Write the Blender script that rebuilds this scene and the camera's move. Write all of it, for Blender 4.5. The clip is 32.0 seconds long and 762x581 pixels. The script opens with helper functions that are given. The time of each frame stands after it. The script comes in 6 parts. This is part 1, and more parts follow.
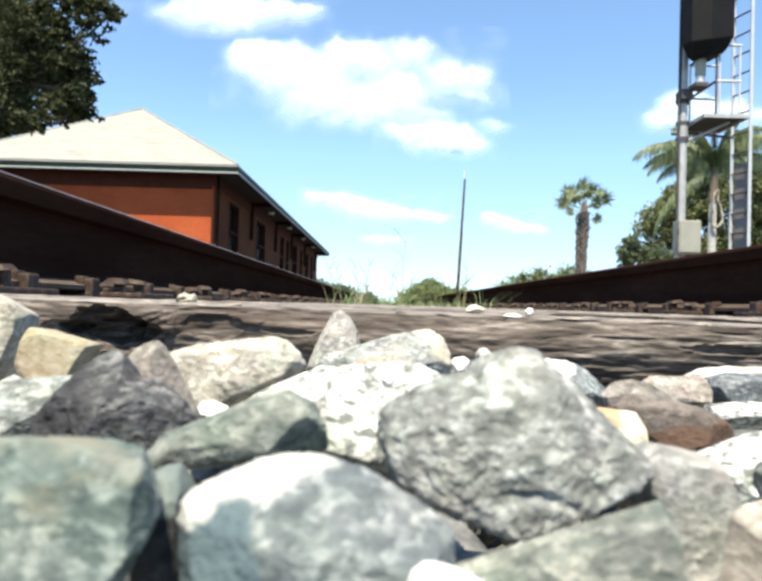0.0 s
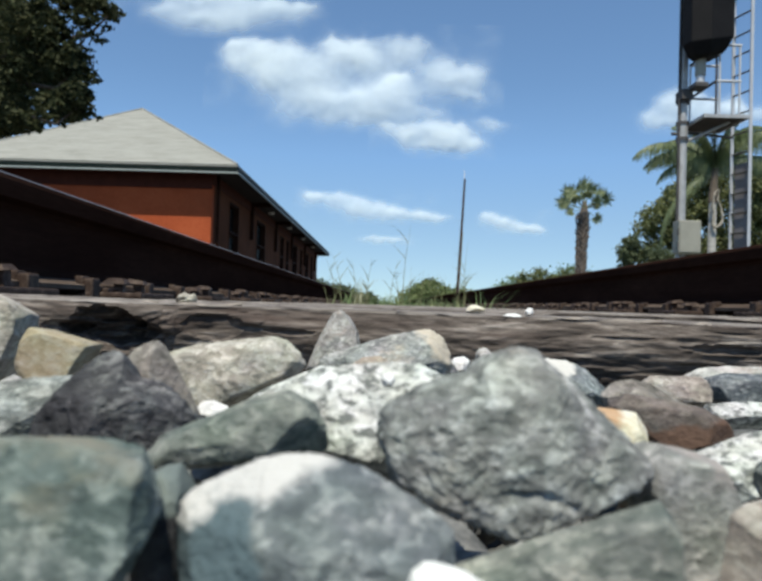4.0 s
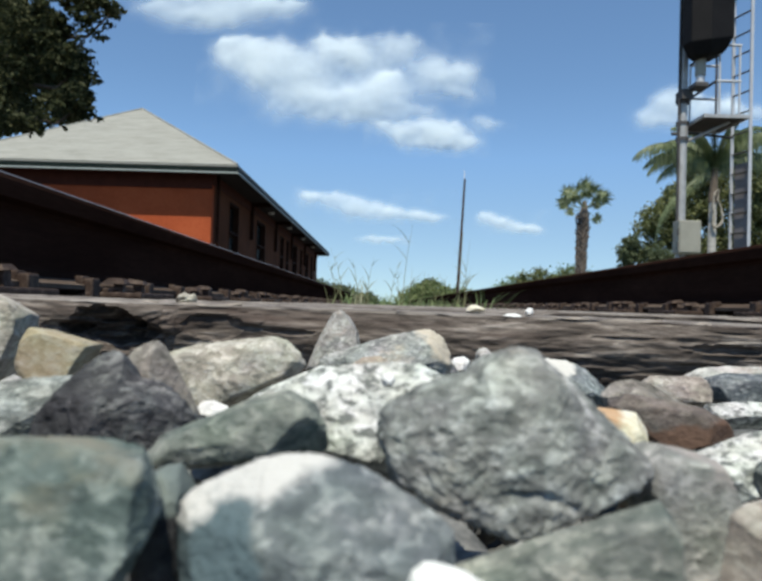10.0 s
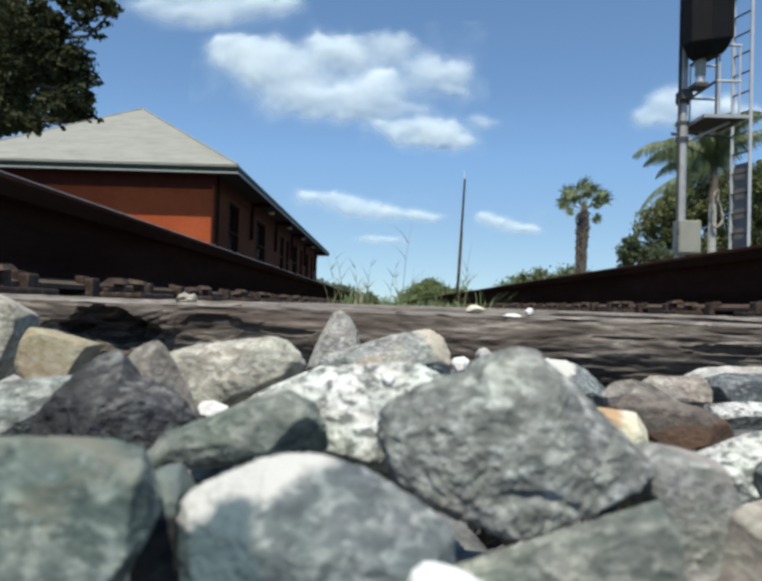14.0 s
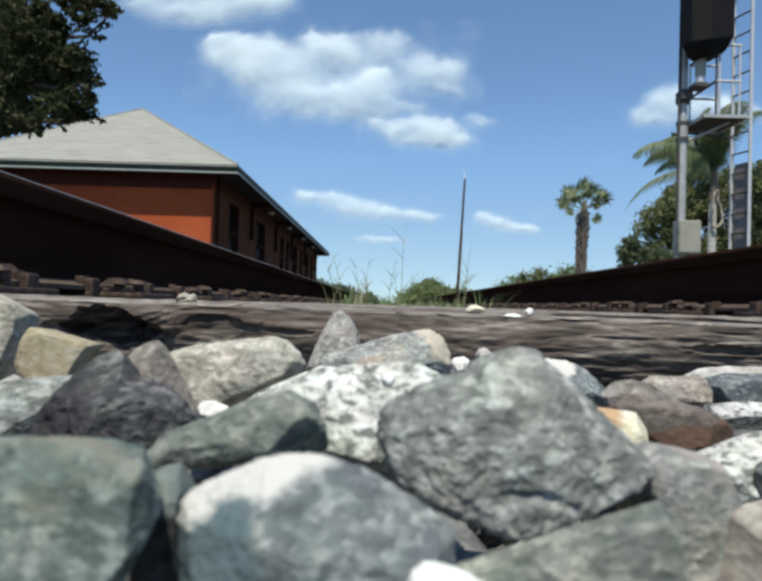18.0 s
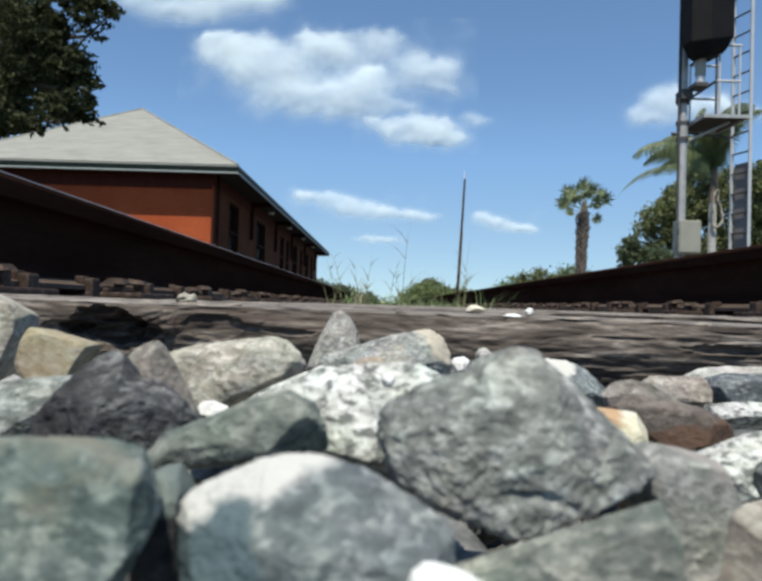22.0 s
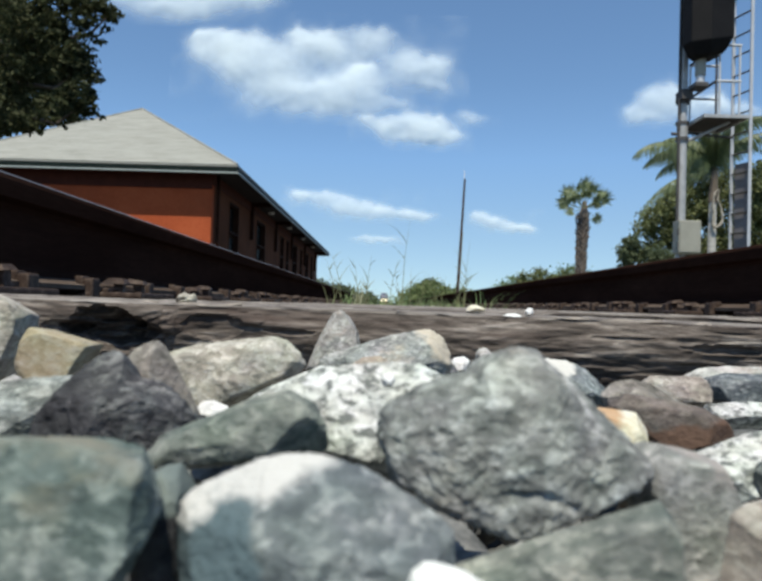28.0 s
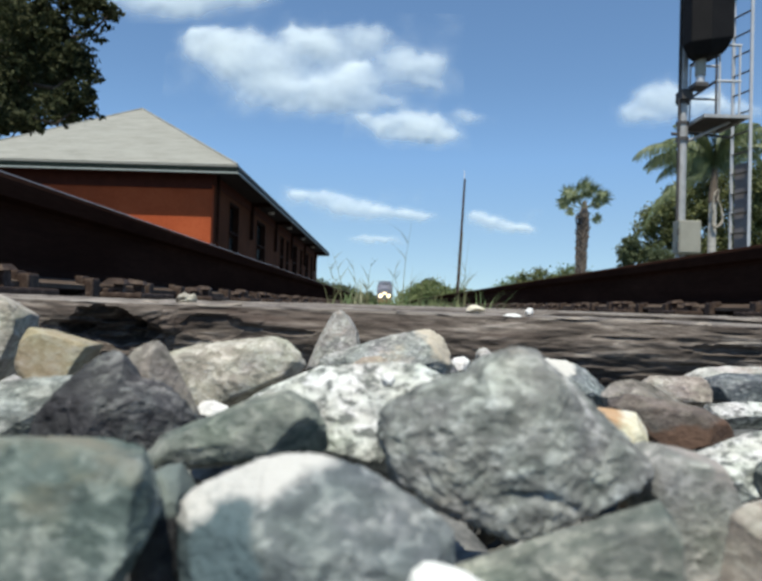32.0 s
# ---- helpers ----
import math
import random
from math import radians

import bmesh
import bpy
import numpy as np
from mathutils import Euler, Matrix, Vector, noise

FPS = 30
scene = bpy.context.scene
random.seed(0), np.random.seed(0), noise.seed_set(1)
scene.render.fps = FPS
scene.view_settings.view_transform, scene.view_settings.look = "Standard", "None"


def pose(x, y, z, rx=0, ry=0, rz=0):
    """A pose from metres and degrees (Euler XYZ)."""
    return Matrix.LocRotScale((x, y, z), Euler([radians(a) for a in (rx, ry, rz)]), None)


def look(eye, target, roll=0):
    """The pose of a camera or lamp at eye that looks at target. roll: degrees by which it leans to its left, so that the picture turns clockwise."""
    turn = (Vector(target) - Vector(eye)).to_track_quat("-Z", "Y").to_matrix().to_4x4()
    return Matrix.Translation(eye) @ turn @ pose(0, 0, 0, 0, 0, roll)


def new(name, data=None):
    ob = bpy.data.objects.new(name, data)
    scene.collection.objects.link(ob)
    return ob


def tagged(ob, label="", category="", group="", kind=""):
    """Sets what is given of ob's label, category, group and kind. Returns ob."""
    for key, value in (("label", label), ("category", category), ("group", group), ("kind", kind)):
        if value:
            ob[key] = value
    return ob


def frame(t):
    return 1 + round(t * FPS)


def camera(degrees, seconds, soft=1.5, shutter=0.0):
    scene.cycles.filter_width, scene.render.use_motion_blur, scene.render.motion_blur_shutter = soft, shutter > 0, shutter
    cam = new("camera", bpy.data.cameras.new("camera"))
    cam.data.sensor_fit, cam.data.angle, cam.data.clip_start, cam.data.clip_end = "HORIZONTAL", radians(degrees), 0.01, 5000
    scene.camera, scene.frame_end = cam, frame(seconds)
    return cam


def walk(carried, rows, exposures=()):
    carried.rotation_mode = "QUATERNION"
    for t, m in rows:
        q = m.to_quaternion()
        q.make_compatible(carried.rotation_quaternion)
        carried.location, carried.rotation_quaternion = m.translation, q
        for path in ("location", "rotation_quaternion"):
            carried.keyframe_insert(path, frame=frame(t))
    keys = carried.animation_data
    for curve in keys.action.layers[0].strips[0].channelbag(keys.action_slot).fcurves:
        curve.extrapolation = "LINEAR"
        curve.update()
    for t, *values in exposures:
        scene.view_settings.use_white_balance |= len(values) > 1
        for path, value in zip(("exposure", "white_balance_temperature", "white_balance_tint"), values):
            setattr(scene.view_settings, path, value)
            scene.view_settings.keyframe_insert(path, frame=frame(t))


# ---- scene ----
cam = camera(58.50, 32.0, soft=3.0)
cam.data.dof.use_dof, cam.data.dof.focus_distance, cam.data.dof.aperture_fstop = True, 0.55, 44.0
STAND = look((0, 0, 0.0035), (-0.00418, 0.99978, 0.02409), 1.7)
walk(cam, [(0.0, STAND), (32.0, STAND)],
     exposures=[(0.0, 1.12, 7000, 11), (0.4, 0.83, 6750, 11), (0.8, 0.44, 6560, 10), (1.2, 0.23, 6500, 10), (1.6, 0.16, 6500, 10), (2.0, 0.14, 6500, 10), (32.0, 0.14, 6500, 10)])

# ---- sky, sun ----
SUN_UP, SUN_TURN = 63.0, 187.0
world = bpy.data.worlds.new("sky")
scene.world = world
world.use_nodes = True
wn, wl = world.node_tree.nodes, world.node_tree.links
sky = wn.new("ShaderNodeTexSky")
sky.sky_type, sky.sun_disc = "NISHITA", False
sky.sun_elevation, sky.sun_rotation = radians(SUN_UP), radians(SUN_TURN)
sky_co, sky_map = wn.new("ShaderNodeTexCoord"), wn.new("ShaderNodeMapping")
sky_map.inputs["Location"].default_value = (0, 0, 0.085)
wl.new(sky_co.outputs["Generated"], sky_map.inputs["Vector"])
wl.new(sky_map.outputs[0], sky.inputs["Vector"])
sky.air_density, sky.dust_density, sky.ozone_density = 1.0, 0.12, 2.5
wn["Background"].inputs["Strength"].default_value = 0.125
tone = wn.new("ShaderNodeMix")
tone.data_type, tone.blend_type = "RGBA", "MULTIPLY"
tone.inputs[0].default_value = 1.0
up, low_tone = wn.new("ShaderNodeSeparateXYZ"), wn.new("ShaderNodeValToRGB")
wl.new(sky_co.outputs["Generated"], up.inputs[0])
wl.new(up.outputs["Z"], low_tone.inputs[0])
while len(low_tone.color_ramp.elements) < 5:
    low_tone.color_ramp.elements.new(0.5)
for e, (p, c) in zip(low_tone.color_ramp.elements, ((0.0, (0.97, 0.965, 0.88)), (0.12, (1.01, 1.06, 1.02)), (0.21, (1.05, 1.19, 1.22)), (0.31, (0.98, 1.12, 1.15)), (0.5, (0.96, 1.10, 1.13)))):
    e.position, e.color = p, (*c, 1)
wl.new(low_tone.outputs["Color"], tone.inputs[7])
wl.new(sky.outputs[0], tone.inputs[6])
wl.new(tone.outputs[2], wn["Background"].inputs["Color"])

sun = new("sun", bpy.data.lights.new("sun", "SUN"))
sun.data.energy, sun.data.angle, sun.data.color = 4.7, radians(0.53), (1.0, 0.95, 0.83)
away = Vector((math.sin(radians(SUN_TURN)) * math.cos(radians(SUN_UP)),
               math.cos(radians(SUN_TURN)) * math.cos(radians(SUN_UP)), math.sin(radians(SUN_UP))))
sun.matrix_world = look(away * 50, (0, 0, 0))


# ---- materials ----
def shader(name, stops, scale=10.0, stretch=(1, 1, 1), rough=0.8, metal=0.0, bump=0.3, grain=80.0, depth=0.002,
           patch=None, patch_scale=2.0, patch_at=(0.5, 0.62), per_object=0.0, per_island=0.0, spec=0.4, sheet=0.0, fleck=0.0, fleck_mix=0.26, turn=(0, 0, 0), hue=0.0, hue_scale=90.0, under_band=None, under_colour=(0, 0, 0), band=None, band_colour=(0.60, 0.585, 0.525)):
    """Two scales of noise in a colour ramp, an optional second colour in patches, fine relief."""
    m = bpy.data.materials.new(name)
    m.use_nodes = True
    n, l = m.node_tree.nodes, m.node_tree.links
    bsdf = n["Principled BSDF"]
    bsdf.inputs["Roughness"].default_value, bsdf.inputs["Metallic"].default_value = rough, metal
    bsdf.inputs["Specular IOR Level"].default_value = spec
    co = n.new("ShaderNodeTexCoord")
    mp = n.new("ShaderNodeMapping")
    mp.inputs["Scale"].default_value = stretch
    mp.inputs["Rotation"].default_value = [radians(a) for a in turn]
    info = n.new("ShaderNodeObjectInfo")
    shift = n.new("ShaderNodeVectorMath")
    shift.operation = "MULTIPLY_ADD"
    shift.inputs[1].default_value = (37.0, 53.0, 71.0)
    l.new(info.outputs["Random"], shift.inputs[0])
    l.new(co.outputs["Object"], shift.inputs[2])
    l.new(shift.outputs[0], mp.inputs["Vector"])

    def noise_at(s, detail=6.0, roughness=0.6):
        t = n.new("ShaderNodeTexNoise")
        t.inputs["Scale"].default_value, t.inputs["Detail"].default_value = s, detail
        t.inputs["Roughness"].default_value = roughness
        l.new(mp.outputs[0], t.inputs["Vector"])
        return t

    big, fine = noise_at(scale), noise_at(grain, 4.0, 0.7)
    both = n.new("ShaderNodeMix")
    both.inputs[0].default_value = 0.35
    l.new(big.outputs["Fac"], both.inputs[2])
    l.new(fine.outputs["Fac"], both.inputs[3])
    value = both.outputs[0]
    if fleck:
        warp = n.new("ShaderNodeMix")
        warp.data_type = "VECTOR"
        warp.inputs[0].default_value = 0.007
        l.new(mp.outputs[0], warp.inputs[4])
        l.new(noise_at(grain * 0.5, 3.0).outputs["Color"], warp.inputs[5])
        cell = n.new("ShaderNodeTexVoronoi")
        cell.feature = "SMOOTH_F1"
        cell.inputs["Scale"].default_value, cell.inputs["Smoothness"].default_value = fleck, 0.7
        l.new(warp.outputs[1], cell.inputs["Vector"])
        mixed = n.new("ShaderNodeMix")
        mixed.inputs[0].default_value = fleck_mix
        l.new(value, mixed.inputs[2])
        l.new(cell.outputs["Color"], mixed.inputs[3])
        value = mixed.outputs[0]
    for amount, node, socket in ((per_object, "ShaderNodeObjectInfo", "Random"),
                                 (per_island, "ShaderNodeNewGeometry", "Random Per Island")):
        if amount:
            r = n.new(node)
            a = n.new("ShaderNodeMath")
            a.operation = "MULTIPLY_ADD"
            a.inputs[1].default_value = amount
            l.new(r.outputs[socket], a.inputs[0])
            b = n.new("ShaderNodeMath")
            b.operation = "SUBTRACT"
            b.inputs[1].default_value = amount / 2
            l.new(value, b.inputs[0])
            l.new(b.outputs[0], a.inputs[2])
            value = a.outputs[0]
    ramp = n.new("ShaderNodeValToRGB")
    while len(ramp.color_ramp.elements) < len(stops):
        ramp.color_ramp.elements.new(0.5)
    for e, (p, c) in zip(ramp.color_ramp.elements, stops):
        e.position, e.color = p, (*c, 1)
    l.new(value, ramp.inputs["Fac"])
    colour = ramp.outputs["Color"]
    if patch:
        pn = noise_at(patch_scale, 5.0, 0.6)
        step = n.new("ShaderNodeMapRange")
        step.inputs[1].default_value, step.inputs[2].default_value = patch_at
        l.new(pn.outputs["Fac"], step.inputs[0])
        mix = n.new("ShaderNodeMix")
        mix.data_type = "RGBA"
        l.new(step.outputs[0], mix.inputs[0])
        l.new(colour, mix.inputs[6])
        mix.inputs[7].default_value = (*patch, 1)
        colour = mix.outputs[2]
    if hue:
        tint = n.new("ShaderNodeMix")
        tint.data_type, tint.blend_type, tint.clamp_factor = "RGBA", "OVERLAY", True
        tint.inputs[0].default_value = hue
        l.new(colour, tint.inputs[6])
        l.new(noise_at(hue_scale, 3.0).outputs["Color"], tint.inputs[7])
        colour = tint.outputs[2]
    # a band recolours all past a tilted plane; some paint sunlight or shade
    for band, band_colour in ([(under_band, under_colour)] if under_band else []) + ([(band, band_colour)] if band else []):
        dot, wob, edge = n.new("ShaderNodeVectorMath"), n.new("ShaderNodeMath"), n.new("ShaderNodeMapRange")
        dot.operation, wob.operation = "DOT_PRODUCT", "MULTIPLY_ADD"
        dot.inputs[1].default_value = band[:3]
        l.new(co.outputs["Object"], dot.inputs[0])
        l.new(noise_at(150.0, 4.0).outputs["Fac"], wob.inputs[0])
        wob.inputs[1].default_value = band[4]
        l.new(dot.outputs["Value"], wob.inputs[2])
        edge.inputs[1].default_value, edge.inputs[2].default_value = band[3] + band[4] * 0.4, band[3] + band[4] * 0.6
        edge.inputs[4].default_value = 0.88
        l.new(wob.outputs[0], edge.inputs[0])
        band_mix = n.new("ShaderNodeMix")
        band_mix.data_type = "RGBA"
        l.new(edge.outputs[0], band_mix.inputs[0])
        l.new(colour, band_mix.inputs[6])
        band_mix.inputs[7].default_value = (*band_colour, 1)
        colour = band_mix.outputs[2]
    l.new(colour, bsdf.inputs["Base Color"])
    if bump:
        bn = n.new("ShaderNodeBump")
        bn.inputs["Strength"].default_value, bn.inputs["Distance"].default_value = bump, depth
        l.new(both.outputs[0], bn.inputs["Height"])
        l.new(bn.outputs[0], bsdf.inputs["Normal"])
    if sheet:
        tr = n.new("ShaderNodeBsdfTranslucent")
        l.new(colour, tr.inputs["Color"])
        ms = n.new("ShaderNodeMixShader")
        ms.inputs[0].default_value = sheet
        l.new(bsdf.outputs[0], ms.inputs[1])
        l.new(tr.outputs[0], ms.inputs[2])
        l.new(ms.outputs[0], n["Material Output"].inputs["Surface"])
    return m


def stone(name, dark, mid, pale, scale=110.0, patch=None, patch_scale=30.0, patch_at=(0.52, 0.62), fleck=560.0, band=None, streak=30.0, band_colour=(0.60, 0.585, 0.525), under_band=None, under_colour=(0, 0, 0), fleck_mix=0.27):
    return shader(name, [(0.36, dark), (0.5, mid), (0.66, pale)], scale * 0.6, (1.0, 1.0, 1.5), rough=0.82, bump=0.7, grain=520.0, depth=0.0013, fleck=fleck, fleck_mix=fleck_mix, band=band, turn=(25, streak, 0), band_colour=band_colour, under_band=under_band, under_colour=under_colour, hue=0.10, hue_scale=90.0,
                  patch=patch, patch_scale=patch_scale, patch_at=patch_at)


GREEN_STONE = stone("green grey stone", (0.0671, 0.0816, 0.069), (0.17, 0.187, 0.159), (0.371, 0.384, 0.327), 150)
OLIVE_STONE = stone("streaky grey green stone", (0.06, 0.072, 0.062), (0.15, 0.165, 0.139), (0.35, 0.355, 0.30), 120, (0.07, 0.10, 0.09), 60, (0.52, 0.66), streak=5.0)
SLAB_STONE = stone("streaky grey slab stone", (0.118, 0.124, 0.109), (0.235, 0.240, 0.214), (0.45, 0.445, 0.40), 130, (0.33, 0.30, 0.27), 45, (0.60, 0.74), streak=88.0)
TEAL_STONE = stone("teal grey stone", (0.042, 0.062, 0.056), (0.112, 0.142, 0.127), (0.33, 0.37, 0.325), 170, (0.20, 0.195, 0.145), 70, (0.54, 0.70))
GREY_STONE = stone("speckled grey stone", (0.076, 0.08, 0.074), (0.194, 0.201, 0.184), (0.52, 0.53, 0.49), 290, (0.28, 0.255, 0.205), 90, (0.60, 0.80), streak=-25.0, fleck_mix=0.17)
BRIGHT_STONE = stone("bright white stone", (0.483, 0.483, 0.46), (0.69, 0.69, 0.655), (0.851, 0.851, 0.805), 120)
LIGHT_STONE = stone("light grey stone", (0.18, 0.174, 0.158), (0.335, 0.325, 0.292), (0.53, 0.52, 0.48), 170, (0.38, 0.325, 0.27), 45, (0.58, 0.72), streak=70.0)
DARK_STONE = stone("dark slate stone", (0.012, 0.0125, 0.014), (0.046, 0.046, 0.048), (0.22, 0.222, 0.21), 100, (0.15, 0.165, 0.148), 40, (0.56, 0.68), streak=-50.0, fleck_mix=0.18)
WHITE_STONE = stone("white quartz stone", (0.232, 0.243, 0.218), (0.516, 0.53, 0.475), (0.716, 0.716, 0.7), 200, (0.125, 0.135, 0.122), 330, (0.49, 0.60))
BLUE_STONE = stone("blue grey stone", (0.068, 0.076, 0.082), (0.142, 0.156, 0.160), (0.38, 0.395, 0.385), 150)
# The white band paints the sunlit top of a blue grey stone.
SUNLIT_TOP_STONE = stone("blue grey stone with a painted sunlit top", (0.062, 0.074, 0.078), (0.135, 0.155, 0.155), (0.36, 0.385, 0.365), 150, band=(-0.35, 0.0, 0.937, 0.0072, 0.009), band_colour=(0.57, 0.56, 0.515), under_band=(-0.97, 0.0, -0.24, 0.0042, 0.004), under_colour=(0.072, 0.11, 0.12), streak=-40.0)
# Dark below the band: the neighbours' shadow is put into the colour.
DUSTY_SHADED_STONE = stone("dusty teal stone with shade painted below", (0.02, 0.021, 0.023), (0.05, 0.052, 0.052), (0.16, 0.17, 0.16), 130, band=(0.1, 0.0, 0.99, 0.0026, 0.002), band_colour=(0.17, 0.205, 0.185))
BUFF_STONE = stone("buff yellow stone", (0.199, 0.16, 0.0986), (0.317, 0.265, 0.167), (0.406, 0.368, 0.272), 70)
PALE_STONE = stone("pale limestone", (0.175, 0.162, 0.126), (0.355, 0.330, 0.265), (0.57, 0.545, 0.46), 130)
RUST_STONE = stone("rust brown stone", (0.042, 0.035, 0.030), (0.115, 0.096, 0.080), (0.26, 0.225, 0.19), 120, (0.20, 0.10, 0.05), 40, (0.58, 0.72), fleck_mix=0.10, under_band=(0.15, 0.0, -0.99, 0.0002, 0.007), under_colour=(0.115, 0.064, 0.040))
CREAM_STONE = stone("cream stone", (0.448, 0.389, 0.264), (0.60, 0.56, 0.43), (0.70, 0.69, 0.60), 90)
STAINED_STONE = stone("cream stone with an orange stain", (0.448, 0.389, 0.264), (0.60, 0.56, 0.43), (0.70, 0.69, 0.60), 90, (0.55, 0.42, 0.27), 60, (0.56, 0.66), band=(-0.85, 0.0, 0.5, 0.0030, 0.009), band_colour=(0.44, 0.27, 0.14))
PINK_STONE = stone("pinkish tan stone", (0.22, 0.178, 0.138), (0.332, 0.283, 0.222), (0.581, 0.536, 0.433), 120, (0.44, 0.36, 0.27), 60, (0.5, 0.66))
MAUVE_STONE = stone("warm grey stone", (0.085, 0.077, 0.065), (0.21, 0.193, 0.164), (0.42, 0.392, 0.338), 110, (0.26, 0.23, 0.175), 45, (0.54, 0.68), fleck_mix=0.18)
DULL_PINK_STONE = stone("dull pinkish grey stone", (0.15, 0.125, 0.105), (0.30, 0.262, 0.222), (0.48, 0.44, 0.385), 120)
MOTTLED_STONE = stone("grey stone with buff patches", (0.125, 0.13, 0.122), (0.275, 0.28, 0.26), (0.50, 0.50, 0.465), 120, (0.42, 0.37, 0.28), 38, (0.60, 0.70), band=(0.75, 0.0, 0.66, 0.0150, 0.010), band_colour=(0.50, 0.445, 0.345))
# Blue grey, whiter towards the upper left.
WHITER_TOP_GREY_STONE = stone("blue grey stone with a whiter top", (0.06, 0.07, 0.074), (0.16, 0.18, 0.18), (0.42, 0.44, 0.43), 140, band=(-0.45, 0.0, 0.89, 0.0052, 0.006))
SPECKLED_GREEN_STONE = stone("speckled grey green stone", (0.05, 0.06, 0.056), (0.145, 0.158, 0.142), (0.40, 0.415, 0.375), 120, (0.5, 0.52, 0.48), 75, (0.60, 0.72))
GRAVEL = shader("small grey gravel", [(0.28, (0.02, 0.02, 0.019)), (0.45, (0.09, 0.09, 0.084)), (0.6, (0.2, 0.198, 0.184)), (0.8, (0.42, 0.41, 0.38))], 26, rough=0.95, bump=1.0, grain=120, depth=0.012, fleck=38.0)
MIXED_STONE = shader("mixed ballast", [(0.25, (0.02, 0.021, 0.021)), (0.42, (0.08, 0.082, 0.078)), (0.6, (0.2, 0.2, 0.185)), (0.85, (0.5, 0.49, 0.45))],
                     70, rough=0.85, bump=0.6, grain=350, depth=0.0015, per_island=0.55)
OLD_WOOD = shader("weathered creosote wood", [(0.36, (0.020, 0.016, 0.013)), (0.45, (0.056, 0.045, 0.036)), (0.54, (0.128, 0.106, 0.088)), (0.66, (0.31, 0.275, 0.235))],
                  46.0, (0.5, 3.2, 4.2), 0.9, 0, 1.0, 150.0, 0.0018, patch=(0.058, 0.040, 0.031), patch_scale=11.0, patch_at=(0.50, 0.68))
PALE_TOP_WOOD = shader("paler tie top wood", [(0.34, (0.07, 0.058, 0.048)), (0.45, (0.17, 0.148, 0.125)), (0.55, (0.28, 0.25, 0.215)), (0.67, (0.42, 0.385, 0.335))],
                       34.0, (0.7, 3.4, 4.4), 0.9, 0, 0.8, 170.0, 0.0014, patch=(0.085, 0.068, 0.055), patch_scale=22.0, patch_at=(0.47, 0.60))
PALE_WOOD = shader("pale split wood", [(0.3, (0.16, 0.135, 0.108)), (0.5, (0.27, 0.235, 0.195)), (0.7, (0.40, 0.36, 0.31))], 60, (1, 5, 5), 0.9, 0, 0.6, 300, 0.0008)
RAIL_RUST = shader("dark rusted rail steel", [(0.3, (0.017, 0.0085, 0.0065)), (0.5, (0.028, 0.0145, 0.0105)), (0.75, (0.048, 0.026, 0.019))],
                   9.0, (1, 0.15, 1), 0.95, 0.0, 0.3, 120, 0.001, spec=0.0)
FOOT_RUST = shader("dusty brown rust", [(0.3, (0.045, 0.030, 0.022)), (0.5, (0.085, 0.062, 0.047)), (0.75, (0.15, 0.118, 0.092))], 30, (1, 0.3, 1), 0.85, 0.0, 0.5, 200, 0.001, spec=0.15)
RAIL_SHINE = shader("worn rail steel", [(0.3, (0.12, 0.10, 0.085)), (0.7, (0.30, 0.275, 0.25))], 14, (1, 0.1, 1), 0.42, 0.7, 0.1, 200, 0.0005)
SPIKE_RUST = shader("dark brown rust", [(0.3, (0.020, 0.012, 0.009)), (0.5, (0.055, 0.036, 0.027)), (0.72, (0.15, 0.112, 0.085))], 60, rough=0.7, bump=0.6, grain=300, depth=0.001, metal=0.1, spec=0.25)
DIRT = shader("dark gravelly soil", [(0.3, (0.035, 0.032, 0.028)), (0.5, (0.075, 0.068, 0.058)), (0.7, (0.14, 0.13, 0.11))], 1.4, rough=0.95, bump=0.6, grain=25, depth=0.02,
              patch=(0.035, 0.055, 0.018), patch_scale=0.35, patch_at=(0.50, 0.66))
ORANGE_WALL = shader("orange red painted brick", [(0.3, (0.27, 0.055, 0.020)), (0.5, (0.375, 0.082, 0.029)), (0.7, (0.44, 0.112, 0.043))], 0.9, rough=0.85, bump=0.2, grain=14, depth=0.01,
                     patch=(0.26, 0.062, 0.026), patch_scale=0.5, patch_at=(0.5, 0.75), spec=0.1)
# Darker copy of the orange wall: the track side's shade in its colour.
SHADED_WALL = shader("orange brick darkened for shade", [(0.3, (0.075, 0.029, 0.015)), (0.5, (0.11, 0.043, 0.022)), (0.7, (0.14, 0.057, 0.031))], 0.9, rough=0.85, bump=0.2, grain=14, depth=0.01,
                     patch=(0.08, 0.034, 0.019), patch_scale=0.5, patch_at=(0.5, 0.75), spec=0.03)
ASPHALT = shader("old asphalt", [(0.3, (0.035, 0.034, 0.033)), (0.7, (0.075, 0.073, 0.07))], 3, rough=0.9, bump=0.3, grain=60, depth=0.004)
SHINGLE = shader("pale grey roof shingle", [(0.3, (0.2, 0.199, 0.169)), (0.5, (0.276, 0.274, 0.237)), (0.7, (0.335, 0.335, 0.295))], 1.2, (1, 1, 5), 0.9, 0, 0.4, 12, 0.01)
GREEN_TRIM = shader("dark green painted trim", [(0.3, (0.0054, 0.0105, 0.009)), (0.7, (0.012, 0.0195, 0.0165))], 3, rough=0.6, bump=0.1, grain=40, spec=0.08)
